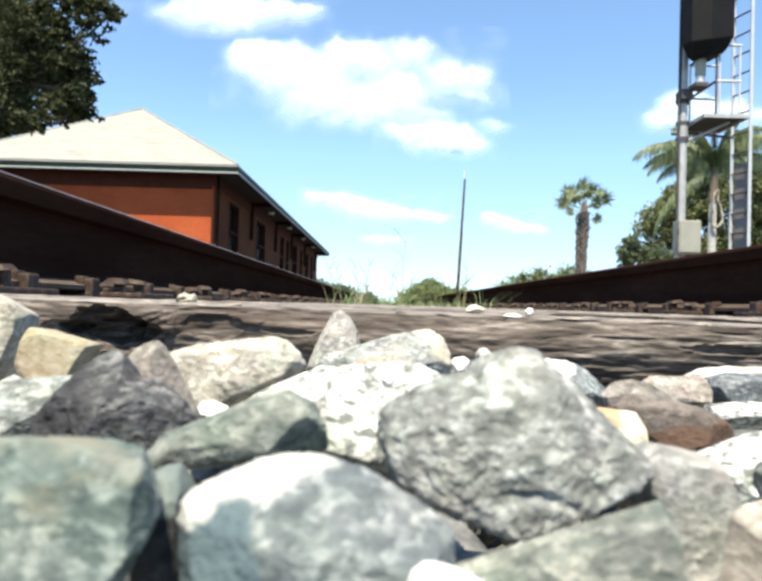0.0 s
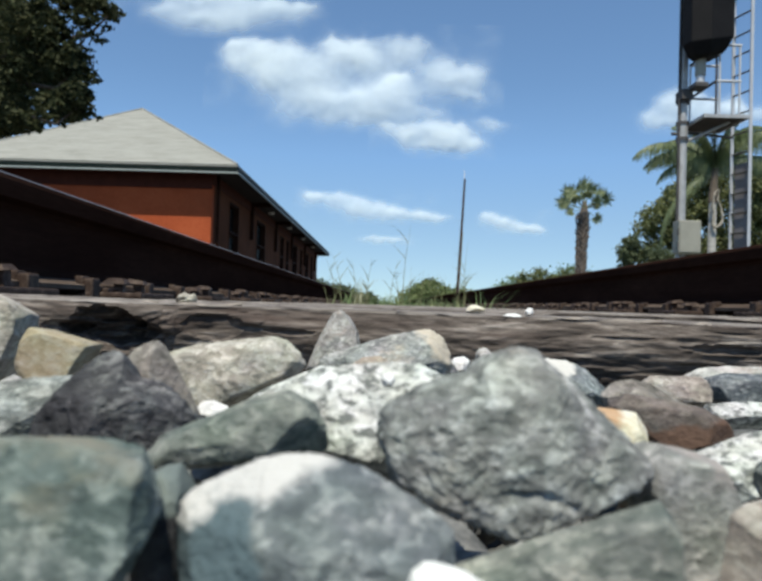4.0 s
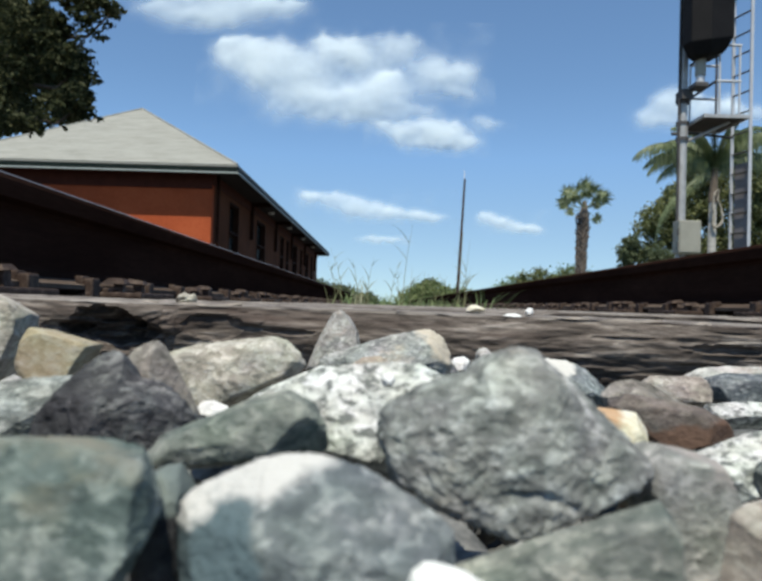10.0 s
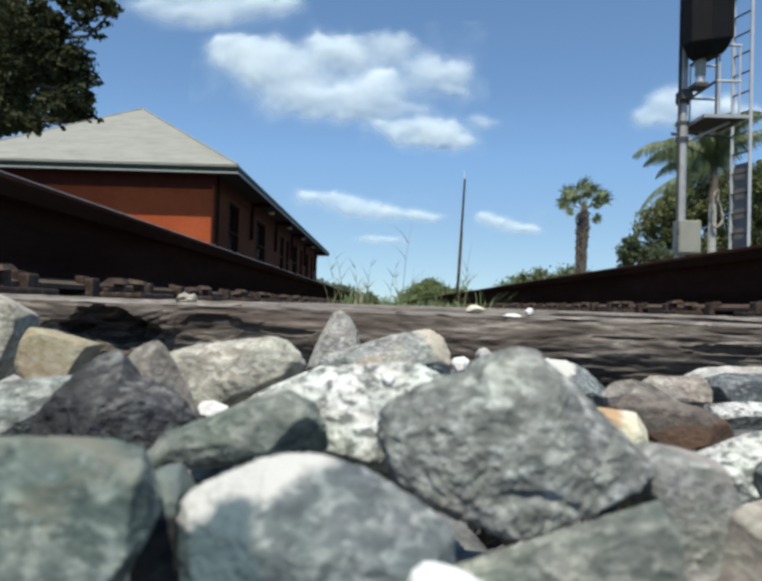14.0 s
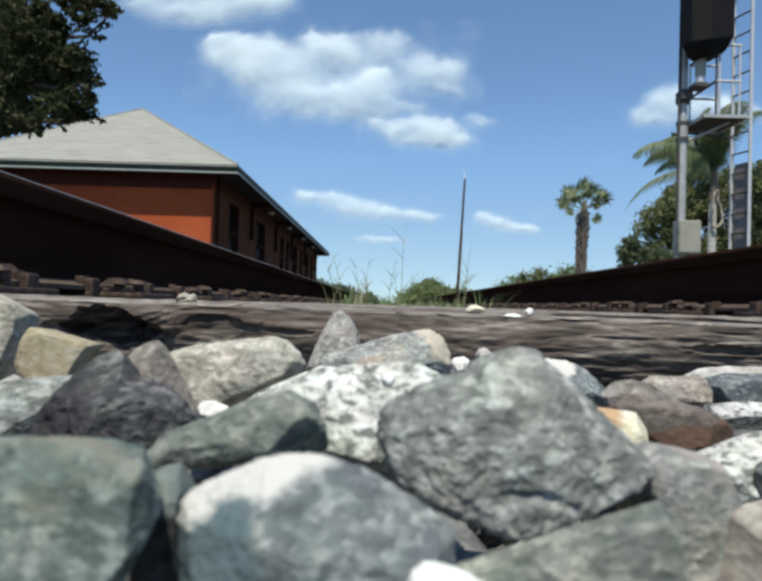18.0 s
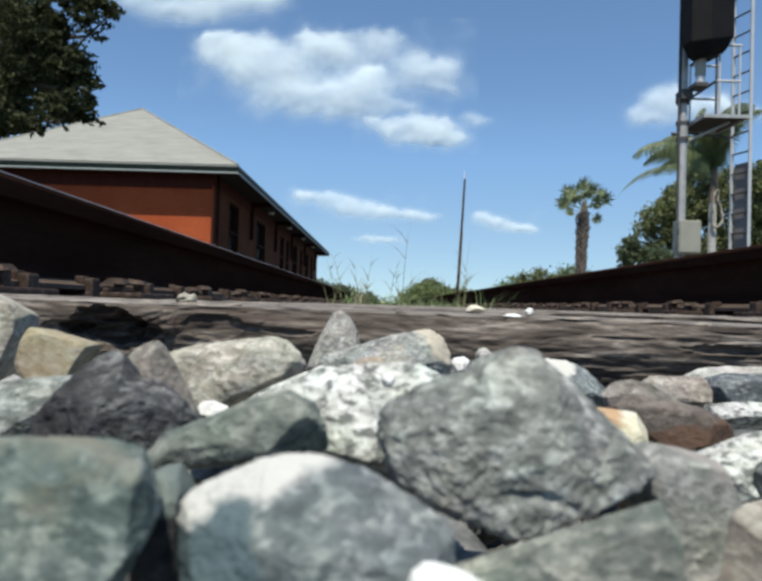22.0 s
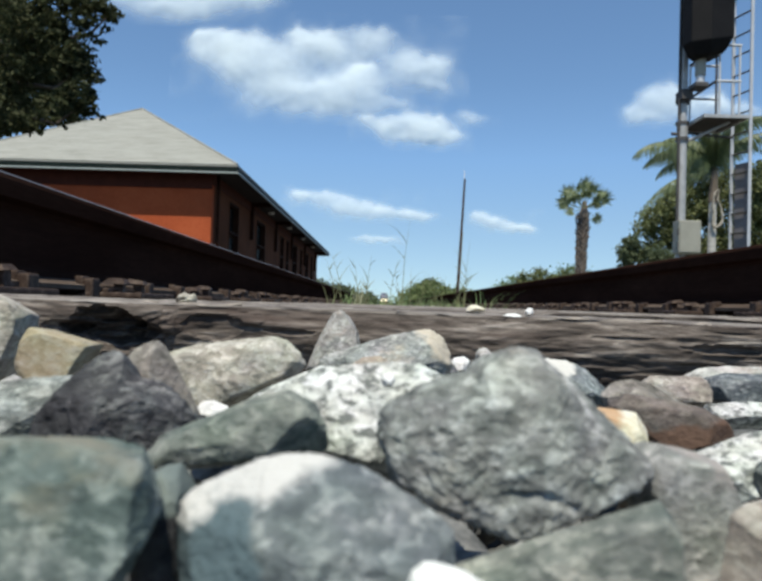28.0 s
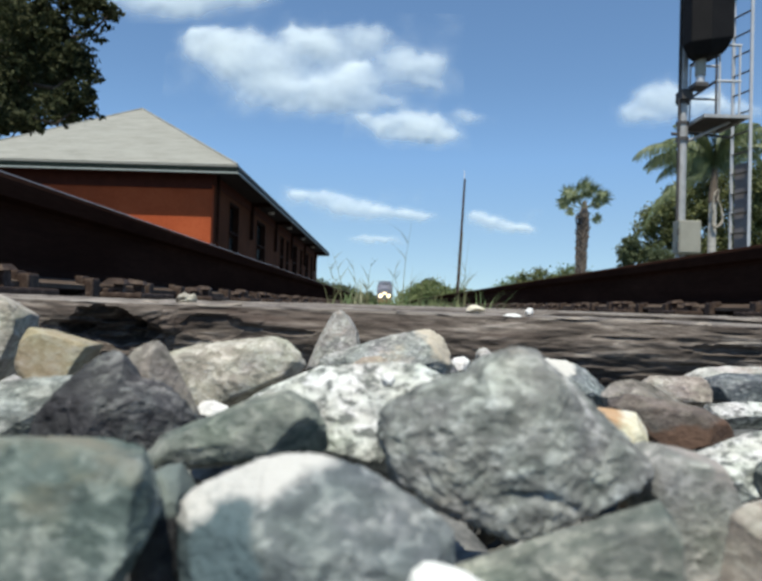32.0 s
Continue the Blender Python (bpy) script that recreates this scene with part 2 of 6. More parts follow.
PALE_TRIM = shader("pale grey green gutter paint", [(0.3, (0.235, 0.262, 0.241)), (0.7, (0.317, 0.345, 0.317))], 3, rough=0.5, bump=0.1, grain=40)
SOFFIT = shader("brown soffit boards", [(0.3, (0.016, 0.0112, 0.008)), (0.7, (0.034, 0.024, 0.018))], 3, (1, 10, 1), 0.8, 0, 0.2, 30)
DARK_WOOD = shader("dark brown door paint", [(0.3, (0.020, 0.012, 0.008)), (0.7, (0.040, 0.024, 0.016))], 4, rough=0.7, bump=0.1, grain=50, spec=0.03)
# Wall red darkened to the shade below the eaves.
EAVE_SHADE = shader("dark maroon eave shade", [(0.3, (0.05, 0.015, 0.010)), (0.7, (0.085, 0.027, 0.017))], 4, rough=0.8, bump=0.1, grain=50, spec=0.1)
BROWN_TRIM = shader("dark brown trim", [(0.3, (0.0225, 0.0096, 0.00605)), (0.7, (0.045, 0.0192, 0.0121))], 4, rough=0.7, bump=0.1, grain=50, spec=0.03)
GALVANISED = shader("galvanised steel", [(0.3, (0.30, 0.295, 0.28)), (0.5, (0.40, 0.395, 0.375)), (0.7, (0.52, 0.51, 0.485))], 7, rough=0.5, metal=0.35, bump=0.1, grain=90, depth=0.001)
ALUMINIUM = shader("pale aluminium paint", [(0.3, (0.44, 0.448, 0.448)), (0.7, (0.576, 0.584, 0.584))], 6, rough=0.5, metal=0.3, bump=0.05, grain=90)
BOX_GREY = shader("grey cabinet paint", [(0.3, (0.262, 0.253, 0.203)), (0.7, (0.341, 0.328, 0.265))], 5, rough=0.6, metal=0.1, bump=0.08, grain=70)
BLACK_PAINT = shader("flat black signal paint", [(0.3, (0.0054, 0.00495, 0.00495)), (0.7, (0.0126, 0.0117, 0.0113))], 4, rough=0.6, bump=0.1, grain=60, spec=0.12)
DARK_STEEL = shader("dark weathered steel", [(0.3, (0.05, 0.047, 0.045)), (0.7, (0.12, 0.112, 0.105))], 8, rough=0.65, metal=0.4, bump=0.2, grain=70)
RUSTY_DECK = shader("brown weathered grating steel", [(0.3, (0.11, 0.10, 0.09)), (0.7, (0.20, 0.18, 0.165))], 8, rough=0.8, bump=0.2, grain=70)
PLATE_GREY = shader("dull grey steel plate", [(0.3, (0.135, 0.124, 0.122)), (0.7, (0.20, 0.185, 0.18))], 6, rough=0.75, bump=0.1, grain=70)
POLE_WOOD = shader("brown pole wood", [(0.3, (0.03, 0.0216, 0.0162)), (0.7, (0.084, 0.06, 0.045))], 3, (6, 6, 0.5), 0.9, 0, 0.3, 20)
CONCRETE = shader("concrete", [(0.3, (0.32, 0.31, 0.28)), (0.7, (0.48, 0.47, 0.43))], 3, rough=0.9, bump=0.2, grain=50)
BARK = shader("grey brown bark", [(0.3, (0.045, 0.036, 0.028)), (0.7, (0.14, 0.115, 0.09))], 5, (3, 3, 0.7), 0.95, 0, 0.7, 30, 0.02)
OAK_LEAF = shader("dark oak leaves", [(0.2, (0.018, 0.0225, 0.0105)), (0.5, (0.044, 0.053, 0.023)), (0.8, (0.11, 0.112, 0.058))], 0.6, rough=0.8, spec=0.08, bump=0, per_island=0.5, sheet=0.25)
GREEN_LEAF = shader("green tree leaves", [(0.2, (0.055, 0.071, 0.026)), (0.5, (0.126, 0.146, 0.052)), (0.8, (0.24, 0.255, 0.10))], 0.35, rough=0.55, bump=0, per_island=0.5, sheet=0.3)
FAR_LEAF = shader("hazy far leaves", [(0.2, (0.0966, 0.145, 0.0759)), (0.5, (0.159, 0.228, 0.11)), (0.8, (0.248, 0.324, 0.152))], 0.2, rough=0.7, bump=0, per_island=0.5, sheet=0.3)
HEDGE_LEAF = shader("dark green hedge leaves", [(0.2, (0.05, 0.07, 0.032)), (0.5, (0.095, 0.12, 0.055)), (0.8, (0.16, 0.185, 0.09))], 0.35, rough=0.7, bump=0, per_island=0.5, sheet=0.3)
BUSH_LEAF = shader("yellow green bush leaves", [(0.2, (0.085, 0.115, 0.042)), (0.5, (0.17, 0.215, 0.080)), (0.8, (0.29, 0.34, 0.14))], 0.35, rough=0.65, bump=0, per_island=0.5, sheet=0.3)
PALM_LEAF = shader("palm leaves", [(0.2, (0.075, 0.105, 0.050)), (0.5, (0.18, 0.22, 0.105)), (0.8, (0.37, 0.40, 0.22))], 1.2, rough=0.45, bump=0, per_island=0.45, sheet=0.3)
QUEEN_LEAF = shader("feathery palm leaflets", [(0.2, (0.065, 0.092, 0.038)), (0.5, (0.145, 0.19, 0.082)), (0.8, (0.27, 0.315, 0.16))], 1.2, rough=0.45, bump=0, per_island=0.45, sheet=0.3)
PALM_BARK = shader("shaggy palm boots", [(0.3, (0.045, 0.036, 0.029)), (0.5, (0.13, 0.105, 0.084)), (0.7, (0.32, 0.275, 0.225))], 6, rough=0.95, bump=0.7, grain=40, depth=0.02, per_island=0.3)
PALE_BARK = shader("smooth pale palm bark", [(0.3, (0.286, 0.27, 0.231)), (0.7, (0.506, 0.484, 0.429))], 2, (1, 1, 6), 0.85, 0, 0.3, 30, 0.01)
DRY_STALK = shader("dry pale palm stalk", [(0.3, (0.15, 0.125, 0.09)), (0.5, (0.32, 0.285, 0.22)), (0.7, (0.50, 0.46, 0.38))], 7, (3, 3, 1.0), 0.9, 0, 0.5, 30, 0.01)
DEAD_LEAF = shader("dry brown palm sheath", [(0.3, (0.045, 0.034, 0.024)), (0.7, (0.20, 0.16, 0.118))], 6, (3, 3, 0.6), 0.9, 0, 0.5, 30, 0.01)
GRASS = shader("green grass blades", [(0.2, (0.0776, 0.129, 0.045)), (0.5, (0.172, 0.259, 0.09)), (0.8, (0.414, 0.466, 0.225))], 6, rough=0.6, bump=0, per_island=0.6, sheet=0.35)
STRAW = shader("dull green weed stems", [(0.2, (0.0673, 0.0775, 0.0369)), (0.5, (0.157, 0.164, 0.0718)), (0.8, (0.337, 0.3, 0.154))], 6, rough=0.7, bump=0, per_island=0.6, sheet=0.2)
PALE_STRAW = shader("pale dry grass", [(0.2, (0.17, 0.18, 0.09)), (0.5, (0.33, 0.33, 0.19)), (0.8, (0.52, 0.50, 0.33))], 6, rough=0.7, bump=0, per_island=0.6, sheet=0.3)
WHITE_ROOF = shader("white metal roof", [(0.3, (0.66, 0.66, 0.64)), (0.7, (0.8, 0.8, 0.78))], 1, rough=0.5, bump=0.1, grain=10)
# The orange glow below the headlights is painted into the pilot's colour.
PILOT_GLOW = shader("orange brown paint for headlight glow", [(0.3, (0.17, 0.085, 0.035)), (0.7, (0.26, 0.14, 0.06))], 1.5, rough=0.8, bump=0.05, grain=30)
# Body and roof colours are lightened to carry the haze of distance.
TRAIN_SILVER = shader("haze-lightened blue grey train paint", [(0.3, (0.15, 0.155, 0.19)), (0.7, (0.22, 0.225, 0.255))], 1.5, rough=0.85, spec=0.05, bump=0.05, grain=30)
TRAIN_DARK = shader("haze-lightened dark blue grey train roof", [(0.3, (0.085, 0.102, 0.128)), (0.7, (0.153, 0.17, 0.204))], 1.5, rough=0.5, bump=0.05, grain=30)
TRAIN_BLUE = shader("blue train stripe", [(0.3, (0.02, 0.05, 0.14)), (0.7, (0.03, 0.07, 0.18))], 1.5, rough=0.4, bump=0.05, grain=30)


def plain(name, colour, rough=0.5, metal=0.0, glow=0.0, clear=0.0):
    m = bpy.data.materials.new(name)
    m.use_nodes = True
    b = m.node_tree.nodes["Principled BSDF"]
    b.inputs["Base Color"].default_value = (*colour, 1)
    b.inputs["Roughness"].default_value, b.inputs["Metallic"].default_value = rough, metal
    b.inputs["Transmission Weight"].default_value = clear
    if glow:
        b.inputs["Emission Color"].default_value, b.inputs["Emission Strength"].default_value = (*colour, 1), glow
    return m


GLASS = plain("dark window glass", (0.008, 0.010, 0.010), 0.25)
GLASS.node_tree.nodes["Principled BSDF"].inputs["Specular IOR Level"].default_value = 0.03
LAMP_GLOW = plain("warm headlight", (1.0, 0.84, 0.52), 0.3, 0, 1.9)
SCREEN = plain("dull dark windscreen", (0.07, 0.075, 0.10), 0.9)
SCREEN.node_tree.nodes["Principled BSDF"].inputs["Specular IOR Level"].default_value = 0.05
LAMP_WHITE = plain("white painted lamp", (0.75, 0.74, 0.68), 0.5)


def cloud_stuff(name, scale, low, high):
    """White sunlit vapour: diffuse, with ragged thin edges."""
    m = bpy.data.materials.new(name)
    m.use_nodes = True
    n, l = m.node_tree.nodes, m.node_tree.links
    n.remove(n["Principled BSDF"])
    co = n.new("ShaderNodeTexCoord")
    a = n.new("ShaderNodeAttribute")
    a.attribute_name = "thickness"
    t = n.new("ShaderNodeTexNoise")
    t.inputs["Scale"].default_value, t.inputs["Detail"].default_value, t.inputs["Roughness"].default_value = scale, 3, 0.45
    l.new(co.outputs["Object"], t.inputs["Vector"])
    add = n.new("ShaderNodeMath")
    add.operation = "MULTIPLY_ADD"
    add.inputs[1].default_value = 0.75
    l.new(t.outputs["Fac"], add.inputs[0])
    l.new(a.outputs["Fac"], add.inputs[2])
    r = n.new("ShaderNodeMapRange")
    r.interpolation_type = "SMOOTHSTEP"
    r.inputs[4].default_value = 0.80
    r.inputs[1].default_value, r.inputs[2].default_value = low, high
    l.new(add.outputs[0], r.inputs[0])
    d, tl, tp = n.new("ShaderNodeBsdfDiffuse"), n.new("ShaderNodeBsdfTranslucent"), n.new("ShaderNodeBsdfTransparent")
    d.inputs["Color"].default_value = tl.inputs["Color"].default_value = (0.84, 0.93, 0.95, 1)
    ms, mt = n.new("ShaderNodeMixShader"), n.new("ShaderNodeMixShader")
    ms.inputs[0].default_value = 0.3
    l.new(d.outputs[0], ms.inputs[1])
    l.new(tl.outputs[0], ms.inputs[2])
    l.new(r.outputs[0], mt.inputs[0])
    l.new(tp.outputs[0], mt.inputs[1])
    l.new(ms.outputs[0], mt.inputs[2])
    l.new(mt.outputs[0], n["Material Output"].inputs["Surface"])
    return m


CLOUD = cloud_stuff("cloud vapour", 0.011, 0.30, 1.65)
THIN_CLOUD = cloud_stuff("thin cloud vapour", 0.008, 0.34, 1.8)


# ---- building blocks ----
def mesh_of(name, verts, faces, material, smooth=False):
    me = bpy.data.meshes.new(name)
    me.from_pydata([tuple(v) for v in verts], [], [tuple(f) for f in faces])
    if material:
        me.materials.append(material)
    if smooth:
        me.shade_smooth()
    me.update()
    return me


def put(name, me, parent=None, label="", at=None):
    ob = new(name, me)
    ob.parent = parent
    if at is not None:
        ob.matrix_basis = at
    return tagged(ob, label)


def part(name, bm, material, parent=None, label="", smooth=False, at=None):
    """Links a bmesh as one mesh object."""
    me = bpy.data.meshes.new(name)
    bm.to_mesh(me)
    bm.free()
    me.materials.append(material)
    if smooth:
        me.shade_smooth()
    return put(name, me, parent, label, at)


def thing(name, label, category, group="", kind="", at=None):
    ob = new(name)
    ob.empty_display_size = 0.1
    if at is not None:
        ob.matrix_basis = at
    return tagged(ob, label, category, group, kind)


def add_box(bm, x0, x1, y0, y1, z0, z1, bevel=0.0, turn=None):
    made = bmesh.ops.create_cube(bm, size=1, matrix=Matrix.Translation(((x0 + x1) / 2, (y0 + y1) / 2, (z0 + z1) / 2)) @
                                 Matrix.Diagonal((x1 - x0, y1 - y0, z1 - z0, 1)))["verts"]
    if bevel:
        edges = list({e for v in made for e in v.link_edges})
        made = bmesh.ops.bevel(bm, geom=edges, offset=bevel, segments=2, affect="EDGES", profile=0.6)["verts"]
    if turn:
        bmesh.ops.transform(bm, matrix=turn, verts=list({v for v in made}))
    return bm


def box(x0, x1, y0, y1, z0, z1, bevel=0.0):
    return add_box(bmesh.new(), x0, x1, y0, y1, z0, z1, bevel)


def add_rod(bm, a, b, r0, r1=None, sides=12):
    a, b = Vector(a), Vector(b)
    m = Matrix.Translation((a + b) / 2) @ (b - a).to_track_quat("Z", "Y").to_matrix().to_4x4()
    bmesh.ops.create_cone(bm, cap_ends=True, segments=sides, radius1=r0, radius2=r0 if r1 is None else r1, depth=(b - a).length, matrix=m)
    return bm


def rod(a, b, r0, r1=None, sides=12):
    return add_rod(bmesh.new(), a, b, r0, r1, sides)


BALLS = {}


def ball(sub):
    if sub not in BALLS:
        bm = bmesh.new()
        bmesh.ops.create_icosphere(bm, subdivisions=sub, radius=1)
        bm.verts.ensure_lookup_table()
        BALLS[sub] = (np.array([v.co for v in bm.verts]), np.array([[v.index for v in f.verts] for f in bm.faces]))
        bm.free()
    return BALLS[sub]


def split_stone(planes, sub, sharp=18.0):
    """A stone broken along planes (unit normal, distance), with slightly worn edges."""
    u, faces = ball(sub)
    nrm = np.array([p[0] for p in planes])
    off = np.array([p[1] for p in planes])
    q = np.clip(u @ nrm.T / off, 1e-6, None)
    most = q.max(1)
    r = ((q / most[:, None]) ** sharp).sum(1) ** (-1 / sharp) / most
    return u * np.minimum(r, 2.1 * np.median(r))[:, None], faces


def unit(*v):
    v = np.array(v, float)
    return v / np.linalg.norm(v)


# ---- ground and ballast ----
def ground():
    xs = np.concatenate([-np.geomspace(2500, 3, 16), np.linspace(-2.4, 2.4, 9), np.geomspace(3, 2500, 16)])
    ys = np.concatenate([-np.geomspace(2500, 1, 12), np.linspace(0, 30, 31), np.geomspace(33, 4800, 30)])
    verts = [(x, y, -0.16 + 0.03 * noise.noise((x * 0.5, y * 0.5, 0)) if abs(x) < 60 and abs(y) < 60 else -0.16) for y in ys for x in xs]
    w = len(xs)
    faces = [(j * w + i, j * w + i + 1, (j + 1) * w + i + 1, (j + 1) * w + i) for j in range(len(ys) - 1) for i in range(w - 1)]
    return tagged(put("ground", mesh_of("ground", verts, faces, DIRT, True)), "dusty grey brown ground along the track", "ground", kind="structure")


def rubble(name, spots, sub, seed):
    """Many loose broken stones in one mesh; spots: x, y, z, size."""
    rng = np.random.RandomState(seed)
    kinds = []
    for k in range(14):
        planes = [(unit(*(np.array(d) + rng.uniform(-0.3, 0.3, 3))), rng.uniform(0.6, 1.0)) for d in
                  ((1, 0, 0), (-1, 0, 0), (0, 1, 0), (0, -1, 0), (0, 0, 1), (0, 0, -1), (1, 1, 1), (-1, 1, 1), (1, -1, 1), (1, 1, -1), (-1, -1, 1), (-1, 1, -1))]
        kinds.append(split_stone(planes, sub, 30))
    vs, fs, base = [], [], 0
    for x, y, z, size in spots:
        v, f = kinds[rng.randint(len(kinds))]
        r = np.array(Euler(rng.uniform(0, 6.3, 3)).to_matrix())
        vs.append((v * (size * rng.uniform(0.7, 1.15, 3))) @ r.T + (x, y, z))
        fs.append(f + base)
        base += len(v)
    ob = put(name, mesh_of(name, np.concatenate(vs).tolist(), np.concatenate(fs).tolist(), MIXED_STONE))
    return tagged(ob, "loose broken grey and white ballast stones", "ballast", kind="stuff")


def bed():
    rng = np.random.RandomState(5)
    ys = np.concatenate([np.arange(-8, 14, 0.25), np.geomspace(14, 1720, 40)])
    prof = [(-2.7, -0.20), (-2.2, -0.165), (-1.7, -0.125), (-1.2, -0.09), (-0.8, -0.078), (-0.4, -0.08), (0, -0.08), (0.4, -0.08), (0.8, -0.078), (1.2, -0.09), (1.7, -0.125), (2.2, -0.165), (2.7, -0.20)]
    verts = [(TRACK_X + a + 0.03 * noise.noise((a * 3, y, 5)), y, z + 0.008 * noise.noise((a * 4, y * 4, 1))) for y in ys for a, z in prof]
    m = len(prof)
    faces = [(j * m + i, j * m + i + 1, (j + 1) * m + i + 1, (j + 1) * m + i) for j in range(len(ys) - 1) for i in range(m - 1)]
    tagged(put("ballast_bed", mesh_of("ballast_bed", verts, faces, GRAVEL, True)), "grey gravel bed under the track", "ballast", kind="structure")
    near = [(x, y, -0.060 + rng.uniform(-0.004, 0.004) + 0.012 * min(1, y / 0.3), rng.uniform(0.011, 0.017))
            for y in np.arange(0.03, 0.33, 0.018) for x in np.arange(-0.30, 0.32, 0.02) if abs(x) < 0.06 + 0.66 * y
            for x, y in [(x + rng.uniform(-0.007, 0.007), y + rng.uniform(-0.006, 0.006))]]
    rubble("ballast_stones", near, 2, 8)
    far = []
    for k in range(-9, 26):
        y0 = tie_at(k) + 0.12
        for _ in range(170 if k < 6 else 60):
            x, y = rng.uniform(-0.50, 0.86), y0 + rng.uniform(0.01, 0.24)
            if k != -1 or (abs(x) > 0.07 + 0.7 * max(0, y)):
                far.append((x, y, -0.045 + rng.uniform(-0.02, 0.004), rng.uniform(0.016, 0.026)))
    for _ in range(9500):
        side = rng.choice((-1, 1))
        a = rng.uniform(0, 1) ** 1.2
        far.append((0.18 + side * (0.86 + 1.5 * a), rng.uniform(-4, 13), -0.035 - 0.12 * a + rng.uniform(-0.012, 0.012), rng.uniform(0.018, 0.03)))
    rubble("ballast_stones", far, 1, 9)


# ---- track ----
TIE_Y, TIE_STEP, TRACK_X, SKEW = 0.44, 0.4975, 0.1805, 5.4


def tie_at(k):
    """How far along the track the k-th tie lies; all but the nearest lie a little askew."""
    return TIE_Y if k == 0 else 0.875 + (k - 1) * TIE_STEP if k > 0 else TIE_Y + k * TIE_STEP


def tie_mesh(name, xs, steps, relief, fine, rot):
    """A weathered timber: a rounded box, split along the grain, rotten in the places of rot."""
    half_w, high = 0.115, 0.18
    ring = [(-half_w, z, -1, 0) for z in steps]
    n = max(8, len(steps) // 2)
    ring += [(-half_w + 2 * half_w * (i / n) ** 1.6, 0, 0, 1) for i in range(n)]
    ring += [(half_w, z, 1, 0) for z in (0, -0.02, -0.06, -0.12, -high)]
    verts, m = [], len(ring)
    for x in xs:
        for y, z, ny, nz in ring:
            rim = -0.011 + 0.004 * min(1.0, max(0.0, (-0.20 - x) / 0.05)) + 0.006 * min(1.0, max(0.0, (x + 0.045) / 0.03))
            lip = 0.55 * (-0.002 - rim - 0.004 * noise.noise((x * 5 * fine, 0.0, 8.8)))
            if nz and steps[0] == -0.18 and len(steps) > 30:
                y = max(y, max(0.0, lip) - half_w)
            s = (z if nz == 0 else y + half_w) * fine
            wob = 0.5 * noise.noise((x * 7 * fine, s * 8, 4.4))
            g = abs(noise.noise((x * 8 * fine + 3, s * 56 + wob * 3, 1.7)))
            g2 = 0.7 * noise.noise((x * 16 * fine, s * 105 + wob * 4, 5.1)) + 0.9 * noise.noise((x * 36 * fine, s * 190 + wob * 3, 3.3))
            chunk = noise.noise((x * 8 * fine, s * 44 + wob * 3, 6.6))
            chunk = round(chunk * 3) / 3
            low = noise.noise((x * 5 * fine, s * 9, 8.8))
            d = -relief * (2.2 * max(0, 0.22 - g) - 0.62 * g2 + 0.6 * low + 0.5 * chunk)
            if ny < 0:
                # worn round above, rotted back below
                hip = rim + 0.004 * low
                d -= 0.55 * max(0, min(z + 0.0008, 0.0) - hip - 0.002) * (len(steps) > 30) + 0.42 * max(0, hip - 0.006 - max(z, -0.06))
            if nz == 0:
                for cx, cz, rx, rz, deep in rot:
                    e = ((x - cx) / rx) ** 2 + ((z - cz) / rz) ** 2 + 0.9 * noise.noise((x * 60, z * 90, 2.0)) + 0.7 * noise.noise((x * 170, z * 260, 7.0))
                    if e < 1.5:
                        d -= deep * (1 - max(0, e) / 1.5) ** 0.5 * (1 + 0.6 * g2)
            else:
                d *= 0.55
            corner = min(half_w - abs(y), 0.004) + min(-z, 0.004)
            if corner < 0.004 and not (ny < 0 and len(steps) > 30):
                d -= (0.004 - corner) * 0.35 * (0.8 + 0.8 * g2 + 0.5 * low)
            verts.append((x, y + ny * d, z + nz * d))
    nx = len(xs) - 1
    faces = [(j * m + k, (j + 1) * m + k, (j + 1) * m + k + 1, j * m + k + 1) for j in range(nx) for k in range(m - 1)]
    faces += [tuple(range(m)), tuple(nx * m + k for k in reversed(range(m)))]
    me = mesh_of(name, verts, faces, OLD_WOOD)
    # top faces take a paler wood than the sides
    me.materials.append(PALE_TOP_WOOD)
    first = len(steps) - 1
    for p in me.polygons:
        if p.index < nx * (m - 1) and first <= p.index % (m - 1) < first + n:
            p.material_index = 1
    return me


